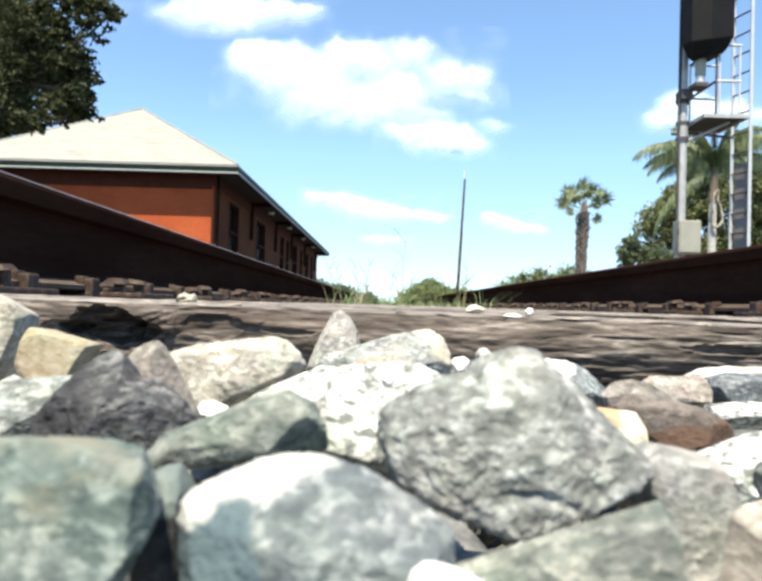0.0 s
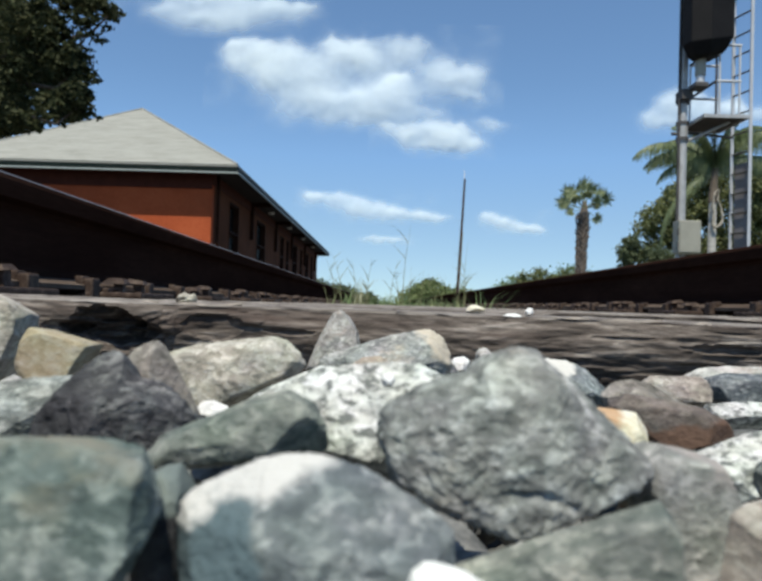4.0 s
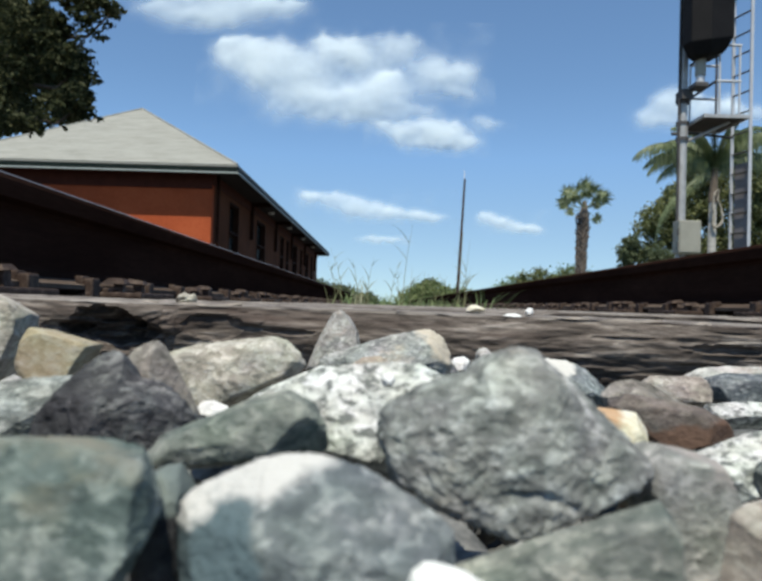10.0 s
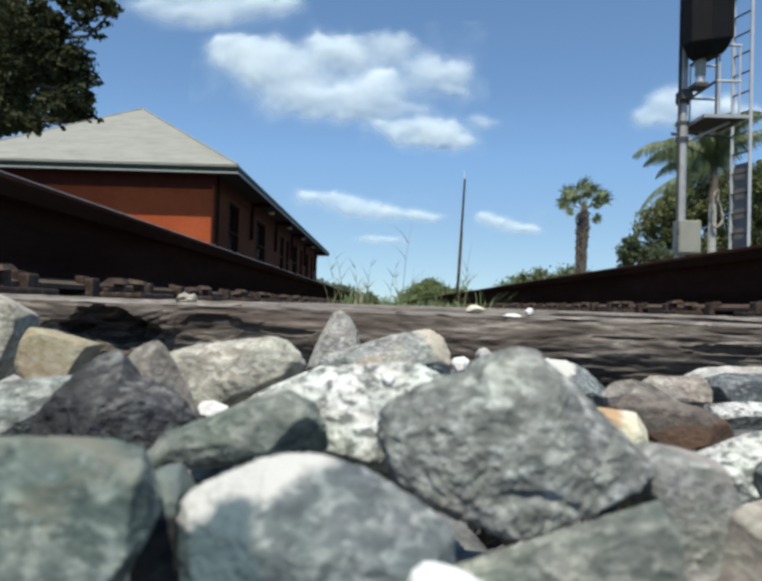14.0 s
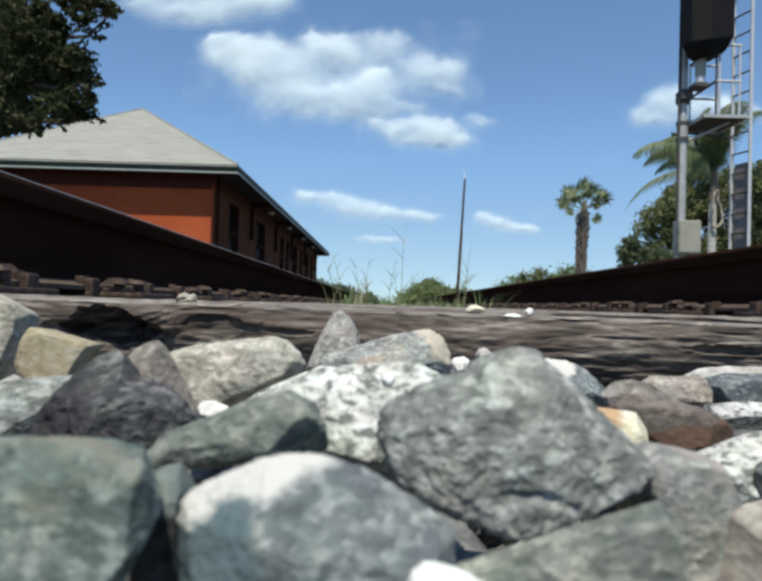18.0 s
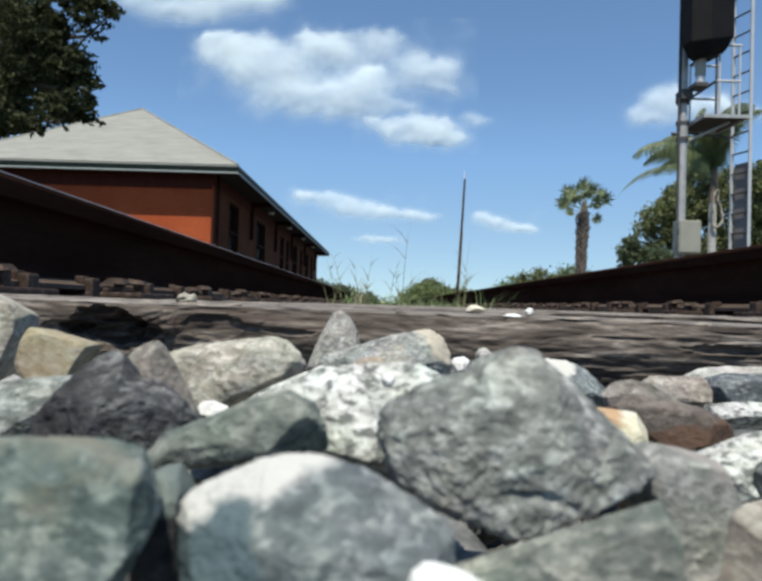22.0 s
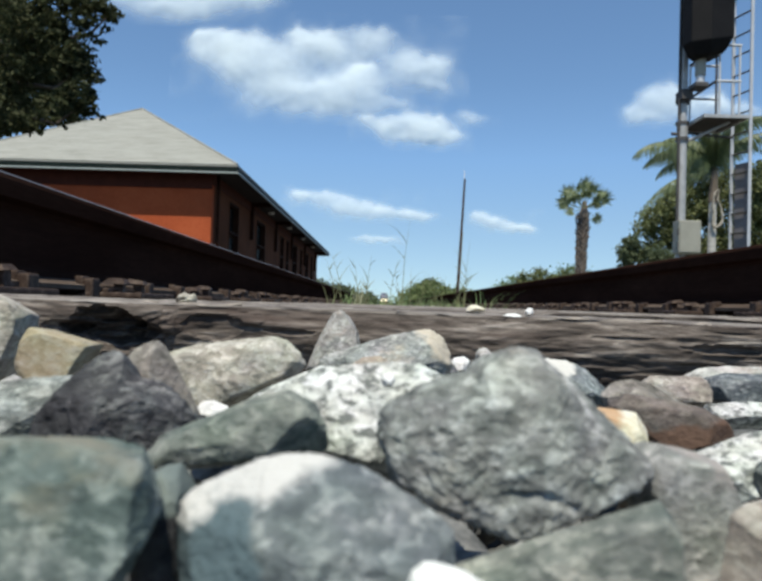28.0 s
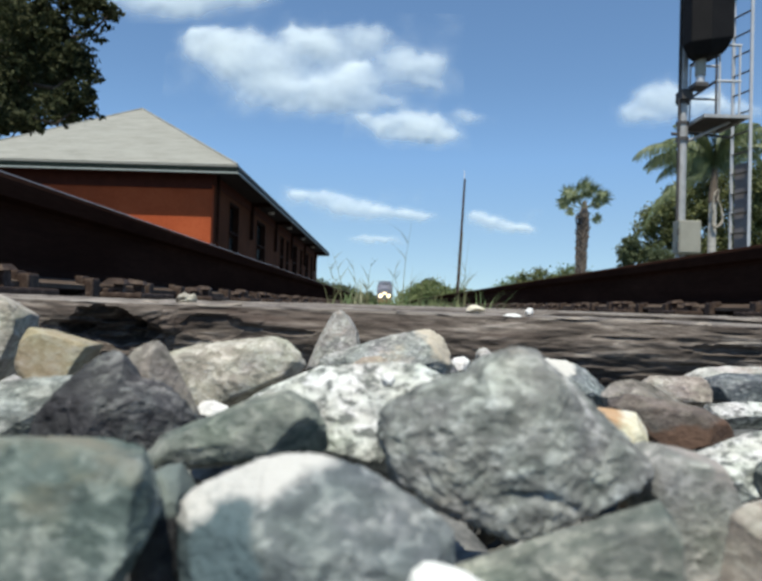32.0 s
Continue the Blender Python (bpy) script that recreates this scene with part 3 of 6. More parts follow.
def splinters(tie):
    """Pale slivers lifting off the worn front edge of the tie."""
    rng = random.Random(21)
    for x, long in ((0.1216, 0.030), (0.0923, 0.017), (-0.0853, 0.033), (-0.117, 0.012), (0.157, 0.010)):
        n, wide, high = 8, rng.uniform(0.0016, 0.0028), rng.uniform(0.0007, 0.0013)
        verts, faces = [], []
        for i in range(n + 1):
            u = i / n
            w = wide * (math.sin(math.pi * (0.03 + 0.94 * u)) ** 1.1) * rng.uniform(0.6, 1.2)
            cx, cy = (u - 0.5) * long, 0.0008 * math.sin(5 * u + x * 90)
            lift = 0.0006 * u * u - 0.0006 + 0.0005 * math.sin(9 * u + x * 300)
            verts += [(cx, cy - w, lift), (cx, cy, lift + high), (cx, cy + w, lift), (cx, cy, lift - 0.0012)]
        for i in range(n):
            faces += [(4 * i + j, 4 * i + 4 + j, 4 * i + 4 + (j + 1) % 4, 4 * i + (j + 1) % 4) for j in range(4)]
        faces += [(3, 2, 1, 0), (4 * n, 4 * n + 1, 4 * n + 2, 4 * n + 3)]
        put("splinter", mesh_of("splinter", verts, faces, PALE_WOOD), tie, "pale lifted wood splinter", at=pose(x - TRACK_X, -0.1085 + rng.uniform(0, 0.004), 0, 0, 0, rng.uniform(-3, 3)))


def ties():
    xs = np.concatenate([np.linspace(-1.29, -0.46, 40), np.linspace(-0.455, 0.08, 440), np.linspace(0.09, 1.29, 50)]).tolist()
    steps = [-0.18, -0.14, -0.10, -0.075, -0.06] + np.linspace(-0.05, -0.0008, 62).tolist()
    front = tie_mesh("tie", xs, steps, 0.0015, 2.6, [(-0.3122, -0.0136, 0.0192, 0.0084, 0.016), (-0.3330, -0.0128, 0.0080, 0.0028, 0.005), (-0.2950, -0.0150, 0.0090, 0.0050, 0.007), (-0.2620, -0.0115, 0.0120, 0.0052, 0.0030), (-0.2451, -0.0056, 0.0070, 0.0030, -0.0013), (-0.2840, -0.0105, 0.0034, 0.0060, -0.0018), (-0.2250, -0.0115, 0.0100, 0.0012, 0.0025), (-0.0650, -0.0085, 0.0120, 0.0009, 0.0022), (-0.35, 0.0014, 0.0028, 0.0009, 0.004), (-0.0154, -0.0118, 0.0186, 0.0019, 0.003)])
    plain_tie = tie_mesh("tie", np.linspace(-1.29, 1.29, 90).tolist(), np.linspace(-0.18, -0.0008, 12).tolist(), 0.006, 1.0, ())
    for k in range(-9, 70):
        if k == -1:
            continue
        ob = put("railway_tie", front if k == 0 else plain_tie, at=pose(TRACK_X, tie_at(k), 0, 0, 0, SKEW * (k > 0) + 0.3 * math.sin(k * 7.1)) if k else pose(TRACK_X, TIE_Y, -0.0018, 0, 0.59, 0))
        if k == 0:
            splinters(ob)
        tagged(ob, "weathered split timber railway tie with rotten hollows" if k == 0 else "weathered grey brown timber railway tie", "railway tie", "ties under the track")


def rail_profile():
    right = [(0.0085, 0.035), (0.0085, 0.118), (0.014, 0.126), (0.031, 0.131), (0.0375, 0.155), (0.0355, 0.161), (0.024, 0.1652), (0.0, 0.166)]
    low = [(0.070, 0.0), (0.070, 0.009), (0.030, 0.019), (0.014, 0.026)]
    r = low + right
    return r + [(-a, b) for a, b in reversed(r[:-1])]


def rail(x, label):
    prof = rail_profile()
    ys = [-6.0] + [0.5 * i for i in range(0, 60)] + [32, 36, 42, 50, 60, 80, 110, 150, 220, 320, 460, 700, 1000, 1500, 1720]
    verts = [(x + a, y, 0.0115 + b) for y in ys for a, b in prof]
    m = len(prof)
    faces = [(j * m + k, j * m + (k + 1) % m, (j + 1) * m + (k + 1) % m, (j + 1) * m + k) for j in range(len(ys) - 1) for k in range(m)]
    faces += [tuple(reversed(range(m))), tuple((len(ys) - 1) * m + k for k in range(m))]
    t = thing("rail", label, "rail", "rails of the track")
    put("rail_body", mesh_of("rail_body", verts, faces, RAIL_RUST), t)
    for s in (-1, 1):
        strip = [(0.0712, 0.002), (0.0712, 0.0095), (0.0302, 0.0196)]
        verts = [(x + s * a, y, 0.0115 + b) for y in ys for a, b in strip]
        faces = [(j * 3 + k, j * 3 + k + 1, (j + 1) * 3 + k + 1, (j + 1) * 3 + k) for j in range(len(ys) - 1) for k in range(2)]
        put("rail_foot", mesh_of("rail_foot", verts, faces, FOOT_RUST), t, "dusty brown rail foot")
    strip = [(-0.024, 0.1650), (-0.012, 0.1662), (0.0, 0.1668), (0.012, 0.1662), (0.024, 0.1650)]
    verts = [(x + a, y, 0.0120 + b) for y in ys for a, b in strip]
    faces = [(j * 5 + k, j * 5 + k + 1, (j + 1) * 5 + k + 1, (j + 1) * 5 + k) for j in range(len(ys) - 1) for k in range(4)]
    put("running_band", mesh_of("running_band", verts, faces, RAIL_SHINE), t, "worn brighter running band")
    if x > 0:
        return
    s = 1
    strip = [(0.0345, 0.1612), (0.0328, 0.1629), (0.0290, 0.1646)]
    verts = [(x + s * a, y, 0.0122 + b) for y in ys for a, b in strip]
    faces = [(j * 3 + k, j * 3 + k + 1, (j + 1) * 3 + k + 1, (j + 1) * 3 + k) for j in range(len(ys) - 1) for k in range(2)]
    put("gauge_corner", mesh_of("gauge_corner", verts, faces, RAIL_SHINE), t, "worn brighter gauge corner")


def spike_mesh():
    bm = bmesh.new()
    add_box(bm, -0.009, 0.009, -0.009, 0.009, -0.03, 0.020, 0.0015)
    head = [(-0.014, -0.016, 0.017), (0.027, -0.019, 0.0165), (0.027, 0.019, 0.0165), (-0.014, 0.016, 0.017), (-0.009, -0.011, 0.0245), (0.017, -0.014, 0.0255), (0.024, 0.0, 0.0225), (0.017, 0.014, 0.0255), (-0.009, 0.011, 0.0245)]
    hv = [bm.verts.new(p) for p in head]
    for f in ((3, 2, 1, 0), (0, 1, 5, 4), (1, 2, 6), (1, 6, 5), (2, 7, 6), (2, 3, 8, 7), (3, 0, 4, 8), (4, 5, 6, 7, 8)):
        bm.faces.new([hv[i] for i in f])
    me = bpy.data.meshes.new("spike")
    bm.to_mesh(me)
    bm.free()
    me.materials.append(SPIKE_RUST)
    return me


def fastenings():
    spike = spike_mesh()
    bm = bmesh.new()
    add_box(bm, -0.145, 0.145, -0.098, 0.098, 0.001, 0.0113, 0.003)
    add_box(bm, -0.085, -0.0735, -0.096, 0.096, 0.0105, 0.019, 0.003)
    add_box(bm, 0.0735, 0.085, -0.096, 0.096, 0.0105, 0.019, 0.003)
    plate = bpy.data.meshes.new("plate")
    bm.to_mesh(plate)
    bm.free()
    plate.materials.append(SPIKE_RUST)
    bm = bmesh.new()
    add_box(bm, -0.082, 0.082, -0.017, 0.017, -0.012, 0.001, 0.004)
    for s in (-1, 1):
        add_box(bm, *sorted((s * 0.066, s * 0.084)), -0.015, 0.015, -0.010, 0.024, 0.004)
        add_box(bm, *sorted((s * 0.050, s * 0.0655)), -0.011, 0.013, 0.0125, 0.027, 0.003)
    anchor = bpy.data.meshes.new("anchor")
    bm.to_mesh(anchor)
    bm.free()
    anchor.materials.append(SPIKE_RUST)
    rng = random.Random(3)
    for k in range(20):
        for x in RAILS:
            along = tie_at(k) + (x - TRACK_X) * math.tan(radians(SKEW)) * (k > 0)
            t = thing("tie_plate", "rusty steel tie plate with square spikes on a tie", "tie plate", "tie plates under the rails",
                      at=pose(x, along, 0, 0, 0, rng.uniform(-1, 1)))
            put("plate", plate, t)
            for dx in (-1, 1):
                for dy in (-0.052, 0.052):
                    put("spike", spike, t, at=pose(dx * 0.0885, dy + rng.uniform(-0.008, 0.008), 0.006 + rng.uniform(0, 0.010), rng.uniform(-5, 5), rng.uniform(-5, 5),
                                                   (180 if dx > 0 else 0) + rng.uniform(-12, 12)))
            if k < 14:
                for dy in (-0.14, 0.14):
                    a = put("rail_anchor", anchor, at=pose(x, along + dy + rng.uniform(-0.015, 0.015), 0.011, 0, rng.uniform(-2, 2), 0))
                    tagged(a, "rusty clip-on rail anchor gripping the rail foot", "rail anchor", "rail anchors on the rails")


RAILS = (-0.537 - 0.0375, 0.898 + 0.0375)


# ---- foreground stones ----
def flakes(q, scale):
    """Small flat fracture faces: each cell of a broken surface tilts its own way."""
    p = q * scale
    dist, at = noise.voronoi(p)
    tilt = noise.noise_vector(at[0] * 5.3)
    return (p - at[0]).dot(tilt) * min(1.0, (dist[1] - dist[0]) * 5.0)


def rock(x, y, z, facets, deep, material, label, seed, lean=(0.2, 0.6), wear=0.09, sub=5, front=0.28, sharp=160, chips=2, cuts=(), ledges=(), under=-0.7, back=None):
    """A broken stone of one or two lobes: their facets (degrees round the stone, millimetres out) and deep, the half depth in millimetres.
    cuts: broken faces towards the track's near end (sideways and upward lean, millimetres out). ledges: grooves (x, z to x, z, width, depth in millimetres)."""
    rng = np.random.RandomState(seed)
    lobes = []
    for lobe in facets:
        planes = []
        for deg, mm in lobe:
            a = radians(deg)
            for side in (-1, 1):
                s = rng.uniform(*lean)
                if back and side > 0:
                    s = back
                c = math.sqrt(1 - s * s)
                planes.append((np.array((math.cos(a) * c, side * s, math.sin(a) * c)), max(mm, 1.0) / 1000 * c * 1.02))
        planes.append((unit(rng.uniform(-0.2, 0.2), 1, rng.uniform(-0.2, 0.3)), deep / 1000))
        if cuts:
            planes += [(unit(sx, -1, sz), mm / 1000) for sx, sz, mm in cuts]
        else:
            for sway, near in ((-0.35, 0.60), (0.30, 0.66), (0.0, 0.72)):
                planes.append((unit(sway + rng.uniform(-0.2, 0.2), -1, front + rng.uniform(-0.3, 0.4)), deep / 1000 * near * rng.uniform(0.9, 1.08)))
        v = split_stone(planes, 3, sharp)[0]
        # chips struck off the front and top
        for _ in range(chips):
            nrm = unit(rng.uniform(-0.8, 0.8), -1.0, max(under, rng.uniform(-0.7, 0.8)))
            planes.append((nrm, float((v @ nrm).max()) * rng.uniform(0.90, 0.97)))
        for _ in range(3):
            nrm = unit(rng.uniform(-1, 1), rng.uniform(-0.9, -0.2), rng.uniform(0.3, 1))
            planes.append((nrm, float((v @ nrm).max()) * rng.uniform(0.965, 1.0)))
        v, f = split_stone(planes, sub, sharp)
        lobes.append(np.linalg.norm(v, axis=1))
    v = ball(sub)[0] * (np.sum(np.array(lobes) ** 24.0, axis=0) ** (1 / 24))[:, None]
    size = float(np.mean(np.linalg.norm(v, axis=1)))
    fine = min(1.0, 0.013 / size)
    out = []
    o = Vector((seed * 3.1, seed * 1.7, 0))
    for p in v:
        q = Vector(p) / size
        w = q + o
        ledge = noise.noise(q * 2.2 + o * 1.3)
        ledge = round(ledge * 5) / 5 - ledge
        d = wear * (0.35 * noise.noise(w * 1.7) + 0.55 * ledge + 0.50 * flakes(w, 2.3) + 0.34 * flakes(w, 5.5)
                    + fine * (0.16 * flakes(w, 12.0) + 0.20 * noise.noise(w * 9.0) + 0.13 * noise.noise(w * 21) + 0.08 * noise.noise(w * 46)))
        if p[1] < 0:
            for x0, z0, x1, z1, wide, deep_in in ledges:
                mx, mz, ex, ez = p[0] * 1000 - x0, p[2] * 1000 - z0, x1 - x0, z1 - z0
                u = (mx * ex + mz * ez) / (ex * ex + ez * ez)
                k = min(1.0, max(0.0, u))
                wob = 0.7 * noise.noise(w * 6.0)
                off = math.hypot(mx - k * ex, mz - k * ez - wob) / wide
                # sharp lip above, a slow run-out below
                if mz - k * ez - wob < 0:
                    off *= 0.6
                d -= deep_in / 1000 / size * math.exp(-off * off)
        out.append(q * size * (1 + d))
    ob = put("ballast_rock", mesh_of("ballast_rock", out, f.tolist(), material, True), at=pose(x, y, z))
    return tagged(ob, label, "rock", "ballast rocks between the rails")


def rocks():
    rock(0.0167, 0.0924, -0.0143, [[(-120, 11.3), (-108, 11.2), (-73, 10.4), (-64, 11.7), (-50, 14.9), (46, 11.7), (89, 12.7), (115, 11.1), (127, 10.2), (157, 7.9)], [(-158, 16.1), (-112, 11.3), (-107, 11.1), (-73, 10.3), (-63, 11.6), (-57, 13.1), (47, 11.2), (61, 8.9), (89, 8.7), (105, 9.9), (122, 11.8), (159, 16.1)]], 18, GREY_STONE, "large speckled grey broken stone lying across others", 11, (0.05, 0.30), sub=7, wear=0.105, chips=4, under=-0.05, cuts=((-0.15, 0.30, 11.5), (0.45, 0.25, 12.0), (0.1, -0.04, 12.4), (-0.55, -0.1, 13.0), (0.0, 1.2, 11.5)), ledges=((-0.8, -4.4, 3.8, -4.0, 0.6, 0.8), (4.5, -4.6, 8.0, -7.0, 0.6, 0.5), (9, -2.5, 11, -5, 0.5, 0.4), (-15, 0.5, -9, 2.5, 0.5, 0.5)))
    rock(-0.0010, 0.1148, -0.0148, [[(-115, 11.3), (-106, 10.7), (-86, 10.9), (-38, 14.9), (47, 12.7), (70, 10.1), (85, 8.7), (96, 8.4), (100, 8.8), (118, 10.8), (126, 12.8)]], 18, WHITE_STONE, "white and grey speckled quartz stone", 12, (0.3, 0.7), sub=7, wear=0.11)
    rock(-0.0191, 0.0924, -0.0144, [[(-156, 12.5), (-107, 7.8), (-84, 4.3), (-82, 4.3), (9, 11.7), (32, 10.6), (63, 8.4), (101, 4.7), (114, 3.6), (156, 9.8)]], 13, GREEN_STONE, "flat grey green broken stone", 13, (0.1, 0.3), sub=7, wear=0.07, cuts=((-0.12, 0.75, 6.2), (0.0, 0.25, 6.6), (1.1, -0.75, 8.0), (-0.1, -0.30, 6.6), (-0.9, 0.3, 10.0)))
    rock(-0.0062, 0.07, -0.0207, [[(-178, 13.8), (-92, 9.4), (-75, 9.0), (1, 14.0), (38, 11.7), (57, 9.1), (60, 8.7), (76, 8.4), (90, 8.5), (100, 9.0), (117, 9.9), (143, 12.9), (173, 14.0)]], 16, SUNLIT_TOP_STONE, "blue grey broken stone with its sunlit top painted white", 14, (0.3, 0.6), sub=7, wear=0.07, cuts=((-0.25, 0.12, 9.5), (0.35, 0.2, 9.8), (-0.1, 0.9, 8.2), (-0.9, 0.1, 12.0), (0.9, 0.3, 12.0)))
    rock(-0.0296, 0.0627, -0.0180, [[(-178, 11.2), (-88, 8.8), (-49, 8.0), (-29, 7.8), (-24, 7.9), (3, 8.5), (23, 9.5), (79, 7.7), (83, 7.7), (88, 7.9), (91, 8.2)]], 13, TEAL_STONE, "large teal grey broken stone", 15, (0.1, 0.35), sub=7, wear=0.06, cuts=((0.16, 0.2, 3.9), (-0.2, 0.3, 4.2), (0.1, 1.0, 6.4), (-0.2, 0.7, 5.8)))
    rock(-0.0235, 0.0756, -0.0221, [[(-179, 2.8), (-88, 9.0), (-3, 2.7), (4, 2.5), (27, 3.9), (65, 5.9), (109, 6.1), (178, 3.0)]], 9, DUSTY_SHADED_STONE, "dusty teal stone with the shade on its lower part painted in", 16, (0.05, 0.2), sub=6, cuts=((0.0, 0.5, 4.4), (0.15, 0.05, 3.6)))
    rock(-0.0456, 0.1148, -0.0169, [[(-125, 10.2), (-88, 8.1), (-2, 8.3), (26, 6.8), (34, 7.1), (68, 10.3), (121, 10.3), (139, 9.0), (165, 11.3)], [(-164, 10.3), (-90, 8.4), (-72, 9.0), (-49, 10.8), (-17, 13.9), (38, 11.6), (57, 9.5), (82, 7.3), (116, 5.1), (143, 7.0)]], 15, DARK_STONE, "dark slate stone with a sharp peak", 17, (0.15, 0.4), sub=7, wear=0.10, cuts=((-0.3, 0.2, 8.0), (0.45, -0.1, 8.0), (0.0, -0.2, 9.5), (-0.2, 1.3, 7.5)), ledges=((-5, 2, -2, -5, 0.6, 0.9), (2, 3, 4, -5, 0.7, 1.0), (-8, 0, -7, -5, 0.6, 0.8)))
    rock(-0.0442, 0.135, -0.0145, [[(-168, 7.5), (-102, 8.9), (-79, 9.7), (-12, 9.1), (26, 5.5), (30, 5.4), (30, 5.4), (47, 6.8), (108, 9.1), (130, 8.7), (150, 8.5)]], 14, MAUVE_STONE, "pointed mauve grey broken stone", 18, (0.2, 0.5), sub=6, wear=0.10, cuts=((-0.4, 0.3, 7.0), (0.6, 0.1, 7.5), (0.9, -0.5, 9.0)))
    rock(-0.0393, 0.19, -0.0164, [[(-155, 15.5), (-151, 14.9), (-93, 11.0), (-63, 8.4), (-31, 14.2), (28, 17.0), (47, 15.3), (77, 11.8), (98, 8.8), (105, 10.0)]], 20, PALE_STONE, "pale tan flat broken stone", 19, (0.1, 0.35), sub=6, wear=0.08, cuts=((-0.1, 0.6, 12.5), (0.15, 0.1, 12.5), (-0.2, 0.05, 12.8)))
    rock(-0.0886, 0.185, -0.0127, [[(-153, 10.1), (-88, 7.9), (-27, 6.8), (-25, 6.7), (54, 6.9), (75, 5.3), (103, 8.4), (169, 8.7)]], 13, BUFF_STONE, "buff yellow squared stone", 20, (0.03, 0.12), sub=6, wear=0.04, cuts=((0.05, 0.05, 3.8), (-0.25, 1.2, 7.4), (-1.3, 0.1, 10.5)))
    rock(-0.1240, 0.215, -0.0099, [[(-178, 16.9), (-111, 19.3), (-60, 13.3), (-30, 9.3), (-18, 8.4), (-1, 8.9), (38, 10.6), (59, 11.5), (78, 13.4), (127, 16.2)]], 20, PALE_STONE, "pale grey rounded stone", 21, (0.05, 0.2), sub=6, wear=0.08, cuts=((0.1, 0.2, 5.5), (-0.15, 0.9, 11.0), (0.5, 0.3, 8.0)))
    rock(-0.0216, 0.3136, -0.0146, [[(-93, 13.4), (-1, 11.8), (9, 11.1), (33, 11.7), (51, 13.0), (121, 12.2), (152, 7.7), (159, 7.7)]], 18, LIGHT_STONE, "small upright grey stone beside the tie", 22, (0.15, 0.4), sub=6, wear=0.08, cuts=((0.15, 0.25, 8.0), (-0.5, 0.2, 9.0)))
    rock(0.0026, 0.2576, -0.0172, [[(-108, 16.5), (-85, 10.1), (-37, 20.1), (12, 23.1), (33, 21.3), (60, 17.6), (97, 9.9), (104, 8.6), (108, 8.4), (121, 12.8)]], 20, MOTTLED_STONE, "long low grey stone with buff patches", 23, (0.2, 0.5), sub=6, wear=0.10)
    rock(-0.0021, 0.224, -0.0165, [[(-140, 6.3), (-88, 3.7), (-11, 5.2), (60, 3.4), (95, 2.9), (125, 4.4)]], 9, PINK_STONE, "small pinkish tan stone", 24, (0.2, 0.5))
    rock(0.0318, 0.28, -0.0205, [[(-168, 4.0), (-85, 3.4), (-5, 4.1), (55, 4.2), (100, 3.4), (139, 3.6)]], 8, BRIGHT_STONE, "small white broken stone", 25, (0.2, 0.5))
    rock(0.0432, 0.2912, -0.0166, [[(-173, 3.3), (-88, 4.1), (-1, 3.9), (49, 3.0), (96, 2.8), (149, 3.0)]], 8, LIGHT_STONE, "small grey broken stone", 26, (0.2, 0.5))
    rock(0.0568, 0.2016, -0.0196, [[(-166, 10.3), (-95, 9.6), (-62, 10.2), (-6, 10.8), (47, 6.7), (68, 6.6), (87, 8.0), (151, 12.0)]], 16, WHITER_TOP_GREY_STONE, "blue grey stone with a whiter top by the tie", 27, (0.2, 0.5), sub=6, wear=0.12, cuts=((0.1, 0.5, 9.0), (0.3, -0.5, 9.0)))
    rock(0.0677, 0.1568, -0.0210, [[(-132, 8.2), (-98, 6.4), (-80, 6.9), (-44, 11.6), (23, 11.0), (63, 5.4), (79, 4.1), (82, 4.2), (130, 11.7)]], 14, RUST_STONE, "rust brown flat broken stone", 28, (0.1, 0.3), sub=6, wear=0.06, cuts=((-0.2, 0.05, 6.0), (0.0, 1.3, 6.5), (0.75, -0.15, 8.8)))
    rock(0.0680, 0.175, -0.0191, [[(-157, 10.4), (-109, 6.4), (-70, 6.5), (47, 5.7), (59, 4.3), (79, 4.5), (101, 6.0), (139, 9.4)]], 14, MAUVE_STONE, "dull reddish grey broken stone", 46, (0.2, 0.5), sub=6, wear=0.09, cuts=((0.0, 0.6, 8.0), (-0.4, -0.2, 8.5)))
    rock(0.0478, 0.1344, -0.0197, [[(-149, 5.5), (-111, 4.1), (-76, 4.8), (11, 4.5), (34, 3.9), (83, 3.7), (144, 7.3)]], 11, STAINED_STONE, "cream stone with an orange stain", 29, (0.2, 0.4), sub=6, wear=0.07)
    rock(0.1366, 0.2576, -0.0241, [[(-155, 11.4), (-124, 9.5), (-87, 7.6), (1, 16.4), (90, 5.6), (113, 7.9), (162, 12.3)]], 14, BLUE_STONE, "dark blue grey broken stone", 30, (0.1, 0.3), sub=6, wear=0.06, cuts=((-0.1, -0.1, 8.0), (0.0, 1.3, 9.0)))
    rock(0.1476, 0.29, -0.0257, [[(-165, 22.0), (-88, 8.2), (1, 28.8), (91, 7.4), (96, 7.4), (114, 10.5)]], 16, LIGHT_STONE, "flat pale stone with a rough crust", 47, (0.3, 0.6), sub=6, wear=0.10)
    rock(0.0677, 0.1344, -0.0262, [[(-139, 9.0), (-72, 8.0), (10, 11.5), (98, 5.8), (111, 4.4), (132, 5.7)]], 16, WHITE_STONE, "white speckled broken stone", 31, (0.2, 0.5), sub=6, wear=0.11, cuts=((0.0, 0.45, 9.0), (-0.5, -0.2, 10.0)))
